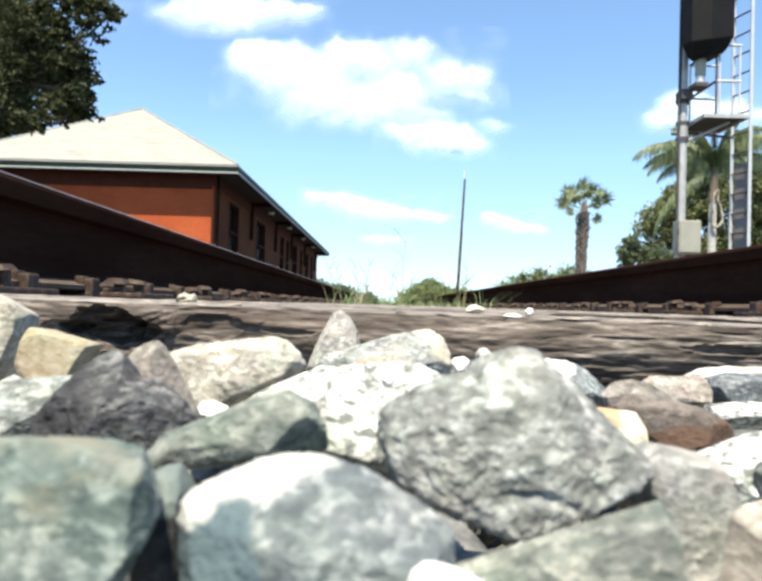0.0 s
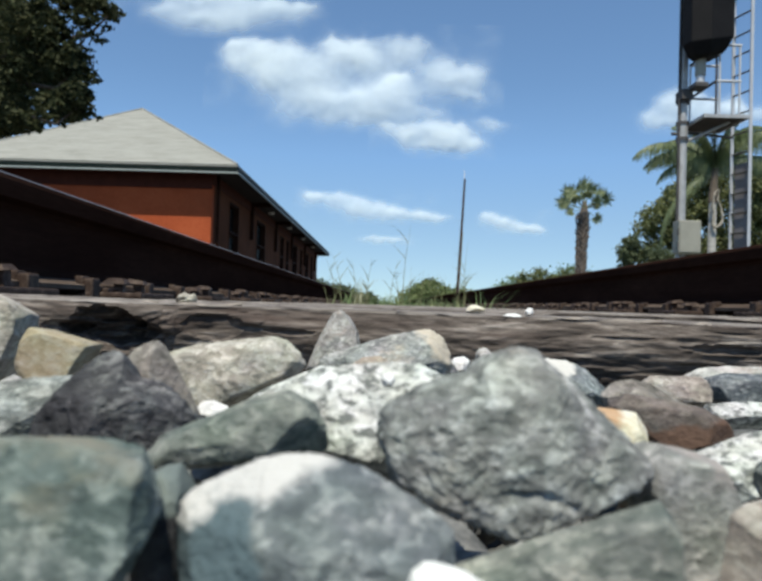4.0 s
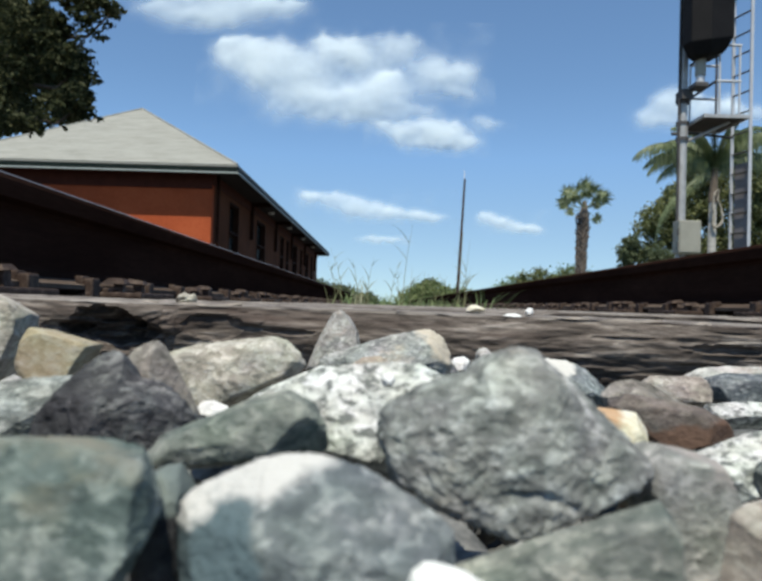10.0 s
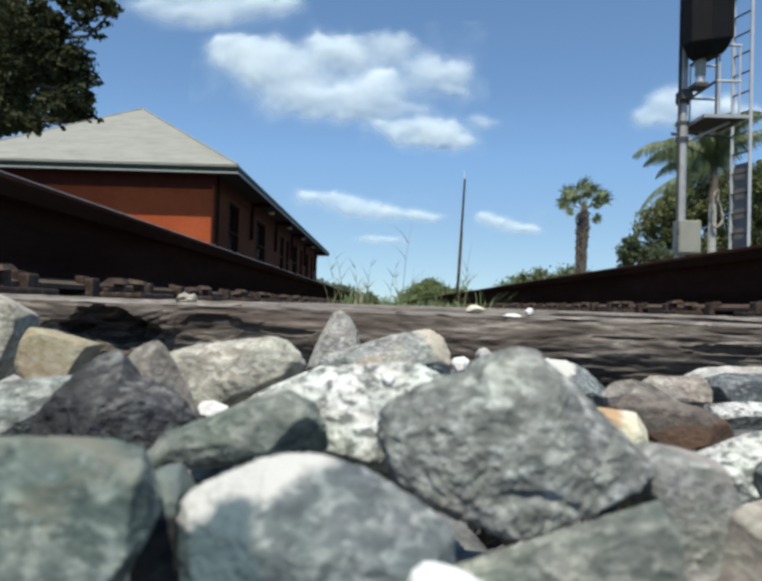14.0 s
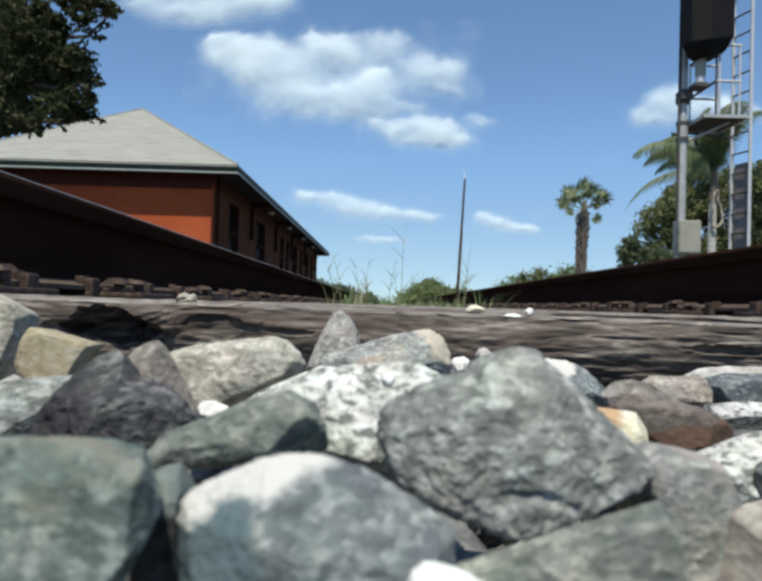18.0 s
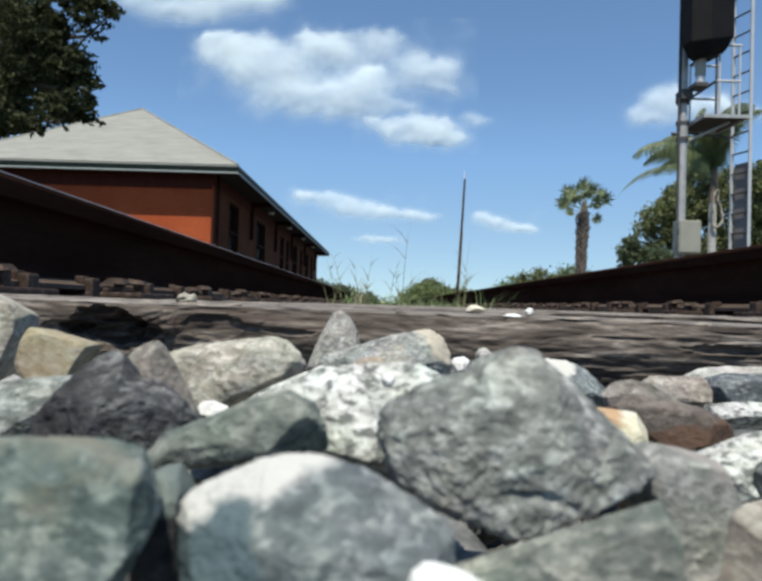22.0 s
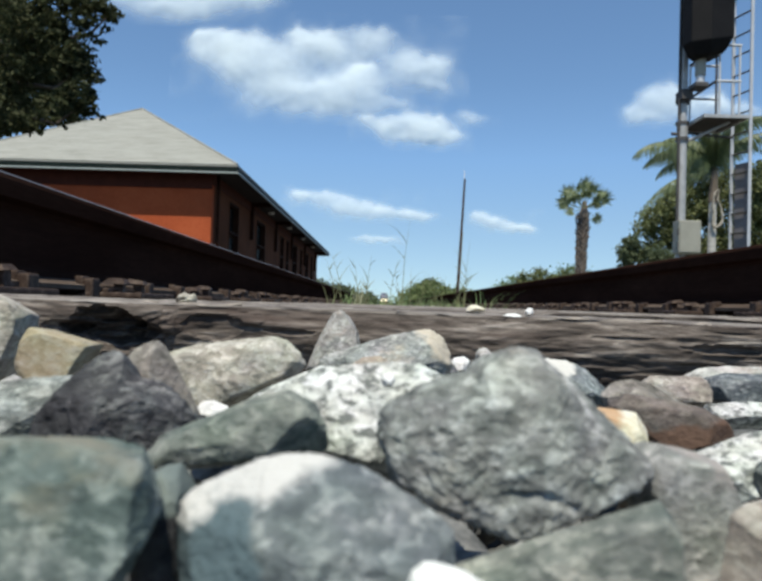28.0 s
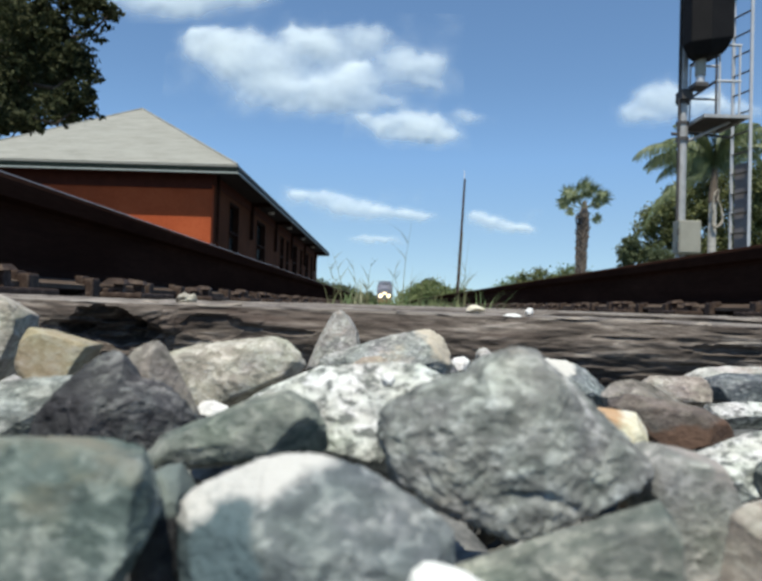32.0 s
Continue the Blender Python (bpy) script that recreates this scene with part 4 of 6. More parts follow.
    rock(0.0415, 0.0924, -0.0249, [[(-170, 6.3), (-88, 11.0), (-4, 5.6), (5, 5.6), (26, 7.2), (72, 9.4), (80, 9.7), (120, 10.8), (165, 8.4)]], 12, SLAB_STONE, "upright grey slab of broken stone", 32, (0.05, 0.25), wear=0.06, sub=7, cuts=((0.1, 0.15, 6.5), (-0.8, 0.2, 9.0), (0.0, 1.3, 10.5)))
    rock(0.0196, 0.0717, -0.0235, [[(-178, 11.7), (-88, 6.5), (2, 11.6), (10, 11.7), (31, 12.3), (105, 4.6), (109, 3.9), (110, 3.9), (125, 6.5)]], 9, OLIVE_STONE, "broad grey green broken stone", 33, (0.1, 0.25), sub=7, wear=0.06, back=0.8, cuts=((-0.1, 0.3, 6.4), (0.15, 0.2, 6.4), (0.0, 1.2, 8.0)))
    rock(0.0412, 0.0756, -0.0222, [[(-88, 6.9), (1, 5.1), (101, 4.9), (125, 4.3), (172, 2.8), (176, 3.1)]], 12, DULL_PINK_STONE, "dull pinkish grey broken stone", 34, (0.55, 0.8), sub=6, wear=0.08, cuts=((-0.2, 0.2, 5.5), (0.3, 0.4, 6.0)))
    rock(0.0060, 0.0588, -0.0204, [[(-158, 3.2), (-88, 1.9), (-40, 2.6), (57, 2.0), (74, 1.7), (89, 1.9), (128, 2.7), (163, 3.1)]], 7, BRIGHT_STONE, "bright white broken stone", 35, (0.3, 0.6), sub=6, wear=0.05)
    rock(-0.0369, 0.15, -0.0214, [[(-168, 3.2), (-107, 2.9), (-71, 3.1), (17, 3.7), (67, 2.6), (96, 2.7), (155, 3.5)]], 7, BRIGHT_STONE, "small white broken stone", 36, (0.2, 0.5))
    rock(-0.0678, 0.128, -0.0184, [[(-178, 11.0), (-85, 8.0), (-30, 8.8), (22, 13.4), (95, 5.9), (103, 5.8), (124, 7.0)]], 12, SPECKLED_GREEN_STONE, "grey green stone beside the dark one", 37, (0.2, 0.5), sub=7, wear=0.10, cuts=((0.2, 0.5, 6.5), (0.5, -0.3, 7.5), (-0.3, 0.1, 7.5)))
    rock(0.1070, 0.2016, -0.0253, [[(-138, 12.0), (-87, 4.7), (1, 15.7), (89, 3.4), (97, 3.5), (122, 8.0)]], 12, WHITE_STONE, "white grey broken stone", 38, (0.3, 0.6), sub=6)
    rock(-0.0232, 0.168, -0.0179, [[(-116, 10.2), (-78, 5.5), (-14, 11.4), (80, 7.3), (114, 2.1), (121, 2.7)]], 10, WHITE_STONE, "white dusty broken stone", 39, (0.2, 0.5), sub=6)
    rock(0.0702, 0.1232, -0.0257, [[(-171, 2.1), (-102, 3.8), (1, 1.9), (105, 3.4), (149, 2.6)]], 9, SPECKLED_GREEN_STONE, "dark green grey broken stone", 40, (0.2, 0.5))
    rock(0.0966, 0.224, -0.0236, [[(-152, 10.3), (-88, 4.0), (-9, 10.8), (32, 11.1), (90, 6.5), (136, 10.6)]], 10, DULL_PINK_STONE, "small pinkish grey stone", 41, (0.2, 0.5), sub=6)
    rock(0.0640, 0.335, -0.0013, [[(-167, 7.5), (-88, 2.1), (-11, 6.1), (65, 2.8), (92, 2.4), (115, 3.2)]], 9, BRIGHT_STONE, "thin white stone chip lying on the tie", 42, (0.4, 0.7))
    rock(0.0900, 0.42, 0.0023, [[(-167, 2.6), (-88, 3.0), (-25, 2.7), (22, 2.3), (92, 1.8), (137, 1.9)]], 6, BRIGHT_STONE, "white pebble on a tie", 43, (0.2, 0.5))
    rock(0.0652, 0.48, 0.0023, [[(-162, 7.1), (-84, 2.6), (28, 5.5), (70, 2.8), (100, 3.1), (144, 5.2)]], 10, CREAM_STONE, "cream stone between the ties", 44, (0.3, 0.6))
    rock(-0.1217, 0.42, 0.0029, [[(-88, 1.5), (24, 2.8), (61, 3.5), (118, 4.8), (145, 5.4)], [(-88, 2.4), (-11, 11.1), (61, 6.1), (108, 2.3), (121, 1.8), (146, 3.3)]], 9, PALE_STONE, "pale stone chips against the rail foot", 45, (0.2, 0.5))
    rock(-0.0855, 0.1568, -0.0167, [[(-178, 5.6), (-82, 5.5), (15, 3.3), (55, 2.0), (118, 1.0)]], 9, LIGHT_STONE, "small white grey stone in a gap", 48, (0.2, 0.5))
    rock(0.0010, 0.1005, -0.0076, [[(-150, 0.8), (-88, 0.8), (-35, 0.8), (13, 0.8), (60, 0.8), (108, 0.8), (158, 0.8)]], 3, BRIGHT_STONE, "tiny white pebble lying on the white stone", 50, (0.2, 0.5))
    rock(0.0370, 0.098, -0.0244, [[(-157, 3.1), (-81, 2.8), (6, 2.9), (70, 2.6), (118, 2.0), (161, 2.4)]], 9, PINK_STONE, "pinkish stone wedged under the large one", 49, (0.2, 0.5))


# ---- station house ----
def pierced_wall(plane, thick, a0, a1, z0, z1, openings):
    """One wall along y with openings (a0, a1, z0, z1) that go through it."""
    ys = sorted({a0, a1, *(o[0] for o in openings), *(o[1] for o in openings)})
    zs = sorted({z0, z1, *(o[2] for o in openings), *(o[3] for o in openings)})
    def solid(i, j):
        if not (0 <= i < len(ys) - 1 and 0 <= j < len(zs) - 1):
            return False
        y, z = (ys[i] + ys[i + 1]) / 2, (zs[j] + zs[j + 1]) / 2
        return not any(o[0] < y < o[1] and o[2] < z < o[3] for o in openings)
    bm, made = bmesh.new(), {}
    def at(side, i, j):
        if (side, i, j) not in made:
            made[side, i, j] = bm.verts.new((plane - thick * side, ys[i], zs[j]))
        return made[side, i, j]
    for i in range(len(ys) - 1):
        for j in range(len(zs) - 1):
            if not solid(i, j):
                continue
            bm.faces.new((at(0, i, j), at(0, i + 1, j), at(0, i + 1, j + 1), at(0, i, j + 1)))
            bm.faces.new((at(1, i, j + 1), at(1, i + 1, j + 1), at(1, i + 1, j), at(1, i, j)))
            for di, dj, p, q in ((-1, 0, (i, j + 1), (i, j)), (1, 0, (i + 1, j), (i + 1, j + 1)), (0, -1, (i, j), (i + 1, j)), (0, 1, (i + 1, j + 1), (i, j + 1))):
                if not solid(i + di, j + dj):
                    bm.faces.new((at(0, *q), at(0, *p), at(1, *p), at(1, *q)))
    bmesh.ops.recalc_face_normals(bm, faces=list(bm.faces))
    return bm


def station():
    x0, x1, y0, y1, zb, zt = -13.23, -5.57, 21.60, 55.9, -0.16, 4.02
    ex0, ex1, ey0, ey1, ez = -14.15, -4.65, 21.0, 56.8, 4.20
    t = thing("station_house", "long orange brick railway station with pale hipped roof", "building")
    doors = [(24.1, 25.6, 0.0, 3.5), (29.3, 31.3, 0.0, 3.5), (36.0, 37.2, 0.0, 3.5), (40.9, 42.9, 0.0, 3.5), (47.6, 49.4, 0.0, 3.5)]
    windows = [(38.2, 39.2, 0.9, 3.5), (44.6, 45.6, 0.9, 3.5), (51.2, 52.2, 0.9, 3.5)]
    part("wall", pierced_wall(x1, 0.3, y0 + 0.302, y1, zb, zt, doors + windows), SHADED_WALL, t, "brick wall towards the track, its shade in the colour")
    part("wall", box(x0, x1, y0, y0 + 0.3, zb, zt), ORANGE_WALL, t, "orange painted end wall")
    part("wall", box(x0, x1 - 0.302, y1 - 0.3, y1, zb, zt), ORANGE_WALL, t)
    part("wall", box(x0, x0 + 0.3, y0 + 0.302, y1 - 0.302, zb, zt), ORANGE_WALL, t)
    part("floor_slab", box(x0 + 0.3, x1 - 0.31, y0 + 0.31, y1 - 0.31, zb, -0.02), CONCRETE, t)
    # added dark strips stand in for the eaves' shade on the wall tops
    part("frieze_board", box(x0 - 0.02, x1 + 0.022, y0 - 0.04, y0 - 0.003, 3.52, zt - 0.004, 0.004), EAVE_SHADE, t, "dark maroon strip for the shade under the eaves")
    part("frieze_board", box(x1 + 0.003, x1 + 0.04, y0 + 0.0, y1, 3.66, zt - 0.004, 0.004), EAVE_SHADE, t, "dark maroon strip for the shade under the eaves")
    part("downpipe", rod((x1 + 0.10, y0 + 0.45, zb), (x1 + 0.10, y0 + 0.45, zt), 0.05), BROWN_TRIM, t, "dark brown downpipe")
    for p, q, lo, hi in doors:
        d = part("door", box(x1 - 0.20, x1 - 0.15, p + 0.06, q - 0.06, lo, hi - 1.1), DARK_WOOD, t, "dark brown double door")
        for s, e in ((p + 0.14, (p + q) / 2 - 0.05), ((p + q) / 2 + 0.05, q - 0.14)):
            part("pane", box(x1 - 0.148, x1 - 0.14, s, e, lo + 1.0, hi - 1.2), GLASS, d)
            part("panel", box(x1 - 0.149, x1 - 0.13, s, e, lo + 0.2, lo + 0.85, 0.005), DARK_WOOD, d)
        part("transom_pane", box(x1 - 0.19, x1 - 0.18, p + 0.06, q - 0.06, hi - 1.04, hi - 0.06), GLASS, t)
        bm = bmesh.new()
        for a, b, c, e in ((p, p + 0.06, lo, hi), (q - 0.06, q, lo, hi), (p + 0.06, q - 0.06, hi - 0.06, hi), (p + 0.06, q - 0.06, hi - 1.1, hi - 1.04)):
            add_box(bm, x1 - 0.22, x1 + 0.03, a, b, c, e)
        part("door_frame", bm, BROWN_TRIM, t, "dark brown door frame")
    for p, q, lo, hi in windows:
        w = thing("window", "", "")
        w.parent = t
        part("pane", box(x1 - 0.17, x1 - 0.16, p + 0.06, q - 0.06, lo + 0.06, hi - 0.06), GLASS, w)
        bm = bmesh.new()
        mid = (lo + hi) / 2
        for a, b, c, e in ((p, p + 0.06, lo, hi), (q - 0.06, q, lo, hi), (p + 0.06, q - 0.06, hi - 0.06, hi), (p + 0.06, q - 0.06, lo, lo + 0.06), (p + 0.06, q - 0.06, mid - 0.03, mid + 0.03)):
            add_box(bm, x1 - 0.20, x1 + 0.03, a, b, c, e)
        part("window_frame", bm, BROWN_TRIM, w)
        part("window_sill", box(x1 - 0.1, x1 + 0.08, p - 0.05, q + 0.05, lo - 0.10, lo - 0.003, 0.01), CONCRETE, w)
    for y in (27.9, 34.1, 40.0, 46.6, 53.8):
        br = part("eave_bracket", box(x1 + 0.003, x1 + 0.15, y - 0.09, y + 0.09, 2.5, zt - 0.005, 0.01), BROWN_TRIM, t, "dark brown timber eave bracket")
        part("arm", box(x1 + 0.152, x1 + 0.80, y - 0.08, y + 0.08, zt - 0.16, zt - 0.006, 0.01), BROWN_TRIM, br)
    # hipped roof
    xm, rise = (ex0 + ex1) / 2, 2.98
    half = (ex1 - ex0) / 2
    a, b, c, d = (ex0, ey0, ez), (ex1, ey0, ez), (ex1, ey1, ez), (ex0, ey1, ez)
    r0, r1 = (xm, ey0 + half, ez + rise), (xm, ey1 - half, ez + rise)
    verts = [a, b, c, d, r0, r1] + [(p[0], p[1], p[2] - 0.06) for p in (a, b, c, d, r0, r1)]
    faces = [(0, 1, 4), (1, 2, 5, 4), (2, 3, 5), (3, 0, 4, 5), (7, 6, 10), (8, 7, 10, 11), (9, 8, 11), (6, 9, 11, 10), (0, 6, 7, 1), (1, 7, 8, 2), (2, 8, 9, 3), (3, 9, 6, 0)]
    roof = put("roof", mesh_of("roof", verts, faces, SHINGLE), t, "pale grey shingled hipped roof")
    # shingle courses on the two slopes that show
    n = 26
    for i in range(n):
        f0, f1 = i / n, min(1, (i + 1.06) / n)
        for quad in ([(ex0 + half * f0, ey0 + half * f0), (ex1 - half * f0, ey0 + half * f0), (ex1 - half * f1, ey0 + half * f1), (ex0 + half * f1, ey0 + half * f1)],
                     [(ex1 - half * f0, ey0 + half * f0), (ex1 - half * f0, ey1 - half * f0), (ex1 - half * f1, ey1 - half * f1), (ex1 - half * f1, ey0 + half * f1)]):
            h0, h1 = ez + rise * f0 + 0.011, ez + rise * f1 + 0.006
            bm = bmesh.new()
            top = [bm.verts.new((px, py, h0 if k < 2 else h1)) for k, (px, py) in enumerate(quad)]
            low = [bm.verts.new((px, py, (h0 if k < 2 else h1) - 0.02)) for k, (px, py) in enumerate(quad[:2])]
            bm.faces.new(top)
            bm.faces.new((low[0], low[1], top[1], top[0]))
            part("shingle_course", bm, SHINGLE, roof)
    for p in (a, b):
        part("hip_cap", rod((p[0], p[1], p[2] + 0.02), (r0[0], r0[1], r0[2] + 0.02), 0.03, sides=8), SHINGLE, roof)
    part("hip_cap", rod((r0[0], r0[1], r0[2] + 0.02), (r1[0], r1[1], r1[2] + 0.02), 0.03, sides=8), SHINGLE, roof)
    part("soffit", box(ex0 + 0.05, ex1 - 0.05, ey0 + 0.05, ey1 - 0.05, zt + 0.004, zt + 0.05), SOFFIT, t, "dark brown soffit boards")
    for nm, mat_, z0, z1, o in (("fascia_board", GREEN_TRIM, 3.93, 4.135, 0.0), ("gutter", PALE_TRIM, 3.915, 3.972, 0.055)):
        for q in ((ex0 - o, ex1 + o, ey0 - o, ey0 - o + 0.06), (ex0 - o, ex1 + o, ey1 + o - 0.06, ey1 + o), (ex1 + o - 0.06, ex1 + o, ey0 - o + 0.061, ey1 + o - 0.061), (ex0 - o, ex0 - o + 0.06, ey0 - o + 0.061, ey1 + o - 0.061)):
            part(nm, box(*q, z0, z1, 0.01), mat_, t, "dark green fascia board" if o == 0 else "pale grey green gutter")
    for y in (30.5, 36.5, 42.5, 48.5):
        lamp = thing("eave_lamp", "pale round lamp fixed under the station eaves", "lamp", "lamps under the eaves", at=pose(-5.15, y, zt + 0.004))
        part("base", rod((0, 0, -0.03), (0, 0, 0), 0.16, sides=16), DARK_STEEL, lamp)
        part("bowl", rod((0, 0, -0.12), (0, 0, -0.03), 0.10, 0.15, 16), LAMP_WHITE, lamp)
    pl = box(-16, -2.1, 16.0, 75.0, -0.30, -0.02, 0.02)
    tagged(part("platform", pl, ASPHALT), "low dark asphalt platform beside the track", "platform", kind="structure")


# ---- signal ----
def signal():
    mx, my = 4.46, 10.3
    t = thing("railway_signal", "silver signal mast with black signal head, platform and ladder", "railway signal", at=pose(mx, my, -0.16))
    def up(z):
        return z + 0.16
    part("footing", box(-0.32, 0.32, -0.32, 0.32, 0, 0.35, 0.03), CONCRETE, t)
    part("mast", rod((0, 0, 0.35), (0, 0, up(6.6)), 0.07, 0.066, 24), GALVANISED, t, smooth=False)
    part("base_flange", rod((0, 0, 0.35), (0, 0, 0.42), 0.15, sides=16), GALVANISED, t)
    part("conduit", rod((-0.075, -0.05, up(1.4)), (-0.075, -0.05, up(6.4)), 0.02), DARK_STEEL, t, "dark conduit strapped to the mast")
    for z in (2.62, 2.86, 3.18, 3.28):
        part("clamp", rod((0, 0, up(z)), (0, 0, up(z) + 0.05), 0.095, sides=20), DARK_STEEL, t)
    part("sleeve", rod((0, 0, up(2.6)), (0, 0, up(2.92)), 0.082, sides=20), GALVANISED, t)
    part("clamp_bolt", rod((-0.17, -0.02, up(2.72)), (-0.07, -0.02, up(2.72)), 0.025), DARK_STEEL, t)
    # junction box low on the mast
    cab = part("junction_box", box(-0.155, 0.17, -0.32, -0.10, up(0.89), up(1.375), 0.012), BOX_GREY, t, "grey steel junction box")
    part("box_door", box(-0.14, 0.155, -0.335, -0.322, up(0.905), up(1.36), 0.006), BOX_GREY, cab)
    part("hinge", rod((-0.165, -0.31, up(1.15)), (-0.165, -0.31, up(1.25)), 0.012), DARK_STEEL, cab)
    part("hinge", rod((-0.165, -0.31, up(0.95)), (-0.165, -0.31, up(1.05)), 0.012), DARK_STEEL, cab)
    part("bracket", box(-0.05, 0.05, -0.11, 0.0, up(1.0), up(1.2), 0.005), DARK_STEEL, t)
    # arm and pipe under the head
    part("arm", add_box(bmesh.new(), -0.08, 0.085, -0.16, 0.09, up(3.22), up(3.37), 0.012), DARK_STEEL, t, "dark bracket arm")
    part("arm_plate", add_box(bmesh.new(), 0.02, 0.21, -0.38, -0.12, up(3.34), up(3.41), 0.01), DARK_STEEL, t)
    part("head_pipe", rod((0.12, -0.3, up(3.41)), (0.12, -0.3, up(3.62)), 0.062, sides=20), ALUMINIUM, t, "bright pipe under the signal head")
    part("pipe_collar", rod((0.12, -0.3, up(3.52)), (0.12, -0.3, up(3.80)), 0.075, sides=20), BOX_GREY, t)
    # head: an eight-sided black housing, tapered below
    bm = bmesh.new()
    outline = [(-0.16, -0.30), (-0.11, -0.50), (0.12, -0.62), (0.48, -0.56), (0.545, -0.25), (0.42, -0.05), (0.2, 0.0), (0.10, -0.14)]
    levels = [(up(3.74), 0.58), (up(3.78), 0.74), (up(3.95), 1.0), (up(6.2), 1.0)]
    rings = []
    for z, k in levels:
        rings.append([bm.verts.new((0.20 + (px - 0.20) * k, -0.27 + (py + 0.27) * k, z + (0.24 * max(0, (px - 0.18)) if z < up(4.5) else 0))) for px, py in outline])
    for lo, hi in zip(rings, rings[1:]):
        for i in range(8):
            bm.faces.new((lo[i], lo[(i + 1) % 8], hi[(i + 1) % 8], hi[i]))
    bm.faces.new(list(reversed(rings[0])))
    bm.faces.new(rings[-1])
    bmesh.ops.bevel(bm, geom=[e for e in bm.edges], offset=0.008, segments=1, affect="EDGES")
    head = part("signal_head", bm, BLACK_PAINT, t, "flat black signal head housing")
    part("backing_strip", box(-0.15, -0.10, -0.34, -0.28, up(3.95), up(6.2), 0.01), DARK_STEEL, head)
    for z in (4.25, 4.8, 5.4):
        part("head_bracket", box(0.03, 0.15, -0.2, -0.02, up(z), up(z) + 0.06, 0.005), DARK_STEEL, t)
    # platform
    px0, px1, py0, py1, pz = 0.12, 0.79, -0.44, 0.46, up(2.88)
    qx = 0.30
    bm = bmesh.new()
    for i in range(15):
        x = px0 + 0.02 + i * (px1 - px0 - 0.04) / 14
        add_box(bm, x - 0.006, x + 0.006, py0 + 0.03, py1 - 0.03, pz, pz + 0.03)
    add_box(bm, px0 + 0.03, px1 - 0.03, py0 + 0.03, py1 - 0.03, pz + 0.031, pz + 0.036)
    deck = part("platform_deck", bm, RUSTY_DECK, t, "steel grating deck")
    bm = bmesh.new()
    for q in ((px0, px1, py0, py0 + 0.03), (px0, px1, py1 - 0.03, py1), (px0, px0 + 0.03, py0 + 0.031, py1 - 0.031), (px1 - 0.03, px1, py0 + 0.031, py1 - 0.031)):
        add_box(bm, *q, pz - 0.01, pz + 0.04)
    part("deck_edge", bm, GALVANISED, deck)
    for y in (-0.25, 0.2):
        part("deck_bracket", add_rod(bmesh.new(), (0.04, 0, pz - 0.28), (px1 - 0.2, y, pz - 0.02), 0.022), GALVANISED, t)
    for x, y, m in ((qx, py0 + 0.02, DARK_STEEL), (qx + 0.045, py0 + 0.02, ALUMINIUM), (qx + 0.34, py0 + 0.02, ALUMINIUM), (qx, py1 - 0.02, ALUMINIUM), (px1 - 0.02, py1 - 0.02, ALUMINIUM)):
        part("rail_post", rod((x, y, pz), (x, y, pz + 1.06), 0.016), m, t)
    for z in (0.53, 1.06):
        part("hand_rail", rod((qx, py0 + 0.02, pz + z), (qx + 0.36, py0 + 0.02, pz + z), 0.02), ALUMINIUM, t)
        part("hand_rail", rod((qx, py0 + 0.02, pz + z), (qx, py1 - 0.02, pz + z), 0.02), DARK_STEEL, t)
        part("hand_rail", rod((qx, py1 - 0.02, pz + z), (px1 - 0.02, py1 - 0.02, pz + z), 0.02), ALUMINIUM, t)
    # ladder
    lx, ly, rx, ry = 0.87, 0.22, 0.965, -0.13
    part("ladder_rail", add_box(bmesh.new(), lx - 0.022, lx + 0.022, ly - 0.012, ly + 0.012, 0.3, up(6.4)), ALUMINIUM, t)
    part("ladder_rail", add_box(bmesh.new(), rx - 0.022, rx + 0.022, ry - 0.012, ry + 0.012, 0.3, up(6.4)), ALUMINIUM, t)
    z = 0.5
    while z < up(6.3):
        part("rung", rod((lx, ly, z), (rx, ry, z), 0.014, sides=8), DARK_STEEL, t)
        z += 0.305
    g = Vector((rx - lx, ry - ly, 0)).normalized()
    out = Vector((-g.y, g.x, 0)) * 0.03
    bm = bmesh.new()
    c = [Vector((lx, ly, 0)) + g * 0.03 + out, Vector((rx, ry, 0)) - g * 0.03 + out]
    for zz0, zz1 in ((up(0.9), up(2.32)),):
        vs = [bm.verts.new((p.x + o.x, p.y + o.y, z_)) for o in (Vector((0, 0, 0)), out * 0.2) for p, z_ in ((c[0], zz0), (c[1], zz0), (c[1], zz1), (c[0], zz1))]
        for f in ((0, 1, 2, 3), (7, 6, 5, 4), (0, 4, 5, 1), (1, 5, 6, 2), (2, 6, 7, 3), (3, 7, 4, 0)):
            bm.faces.new([vs[i] for i in f])
    part("climb_guard", bm, PLATE_GREY, t, "dull grey steel plate that bars the lower rungs")
    part("ladder_stay", rod((0, 0, up(2.75)), (lx, ly, up(2.75)), 0.02), DARK_STEEL, t)


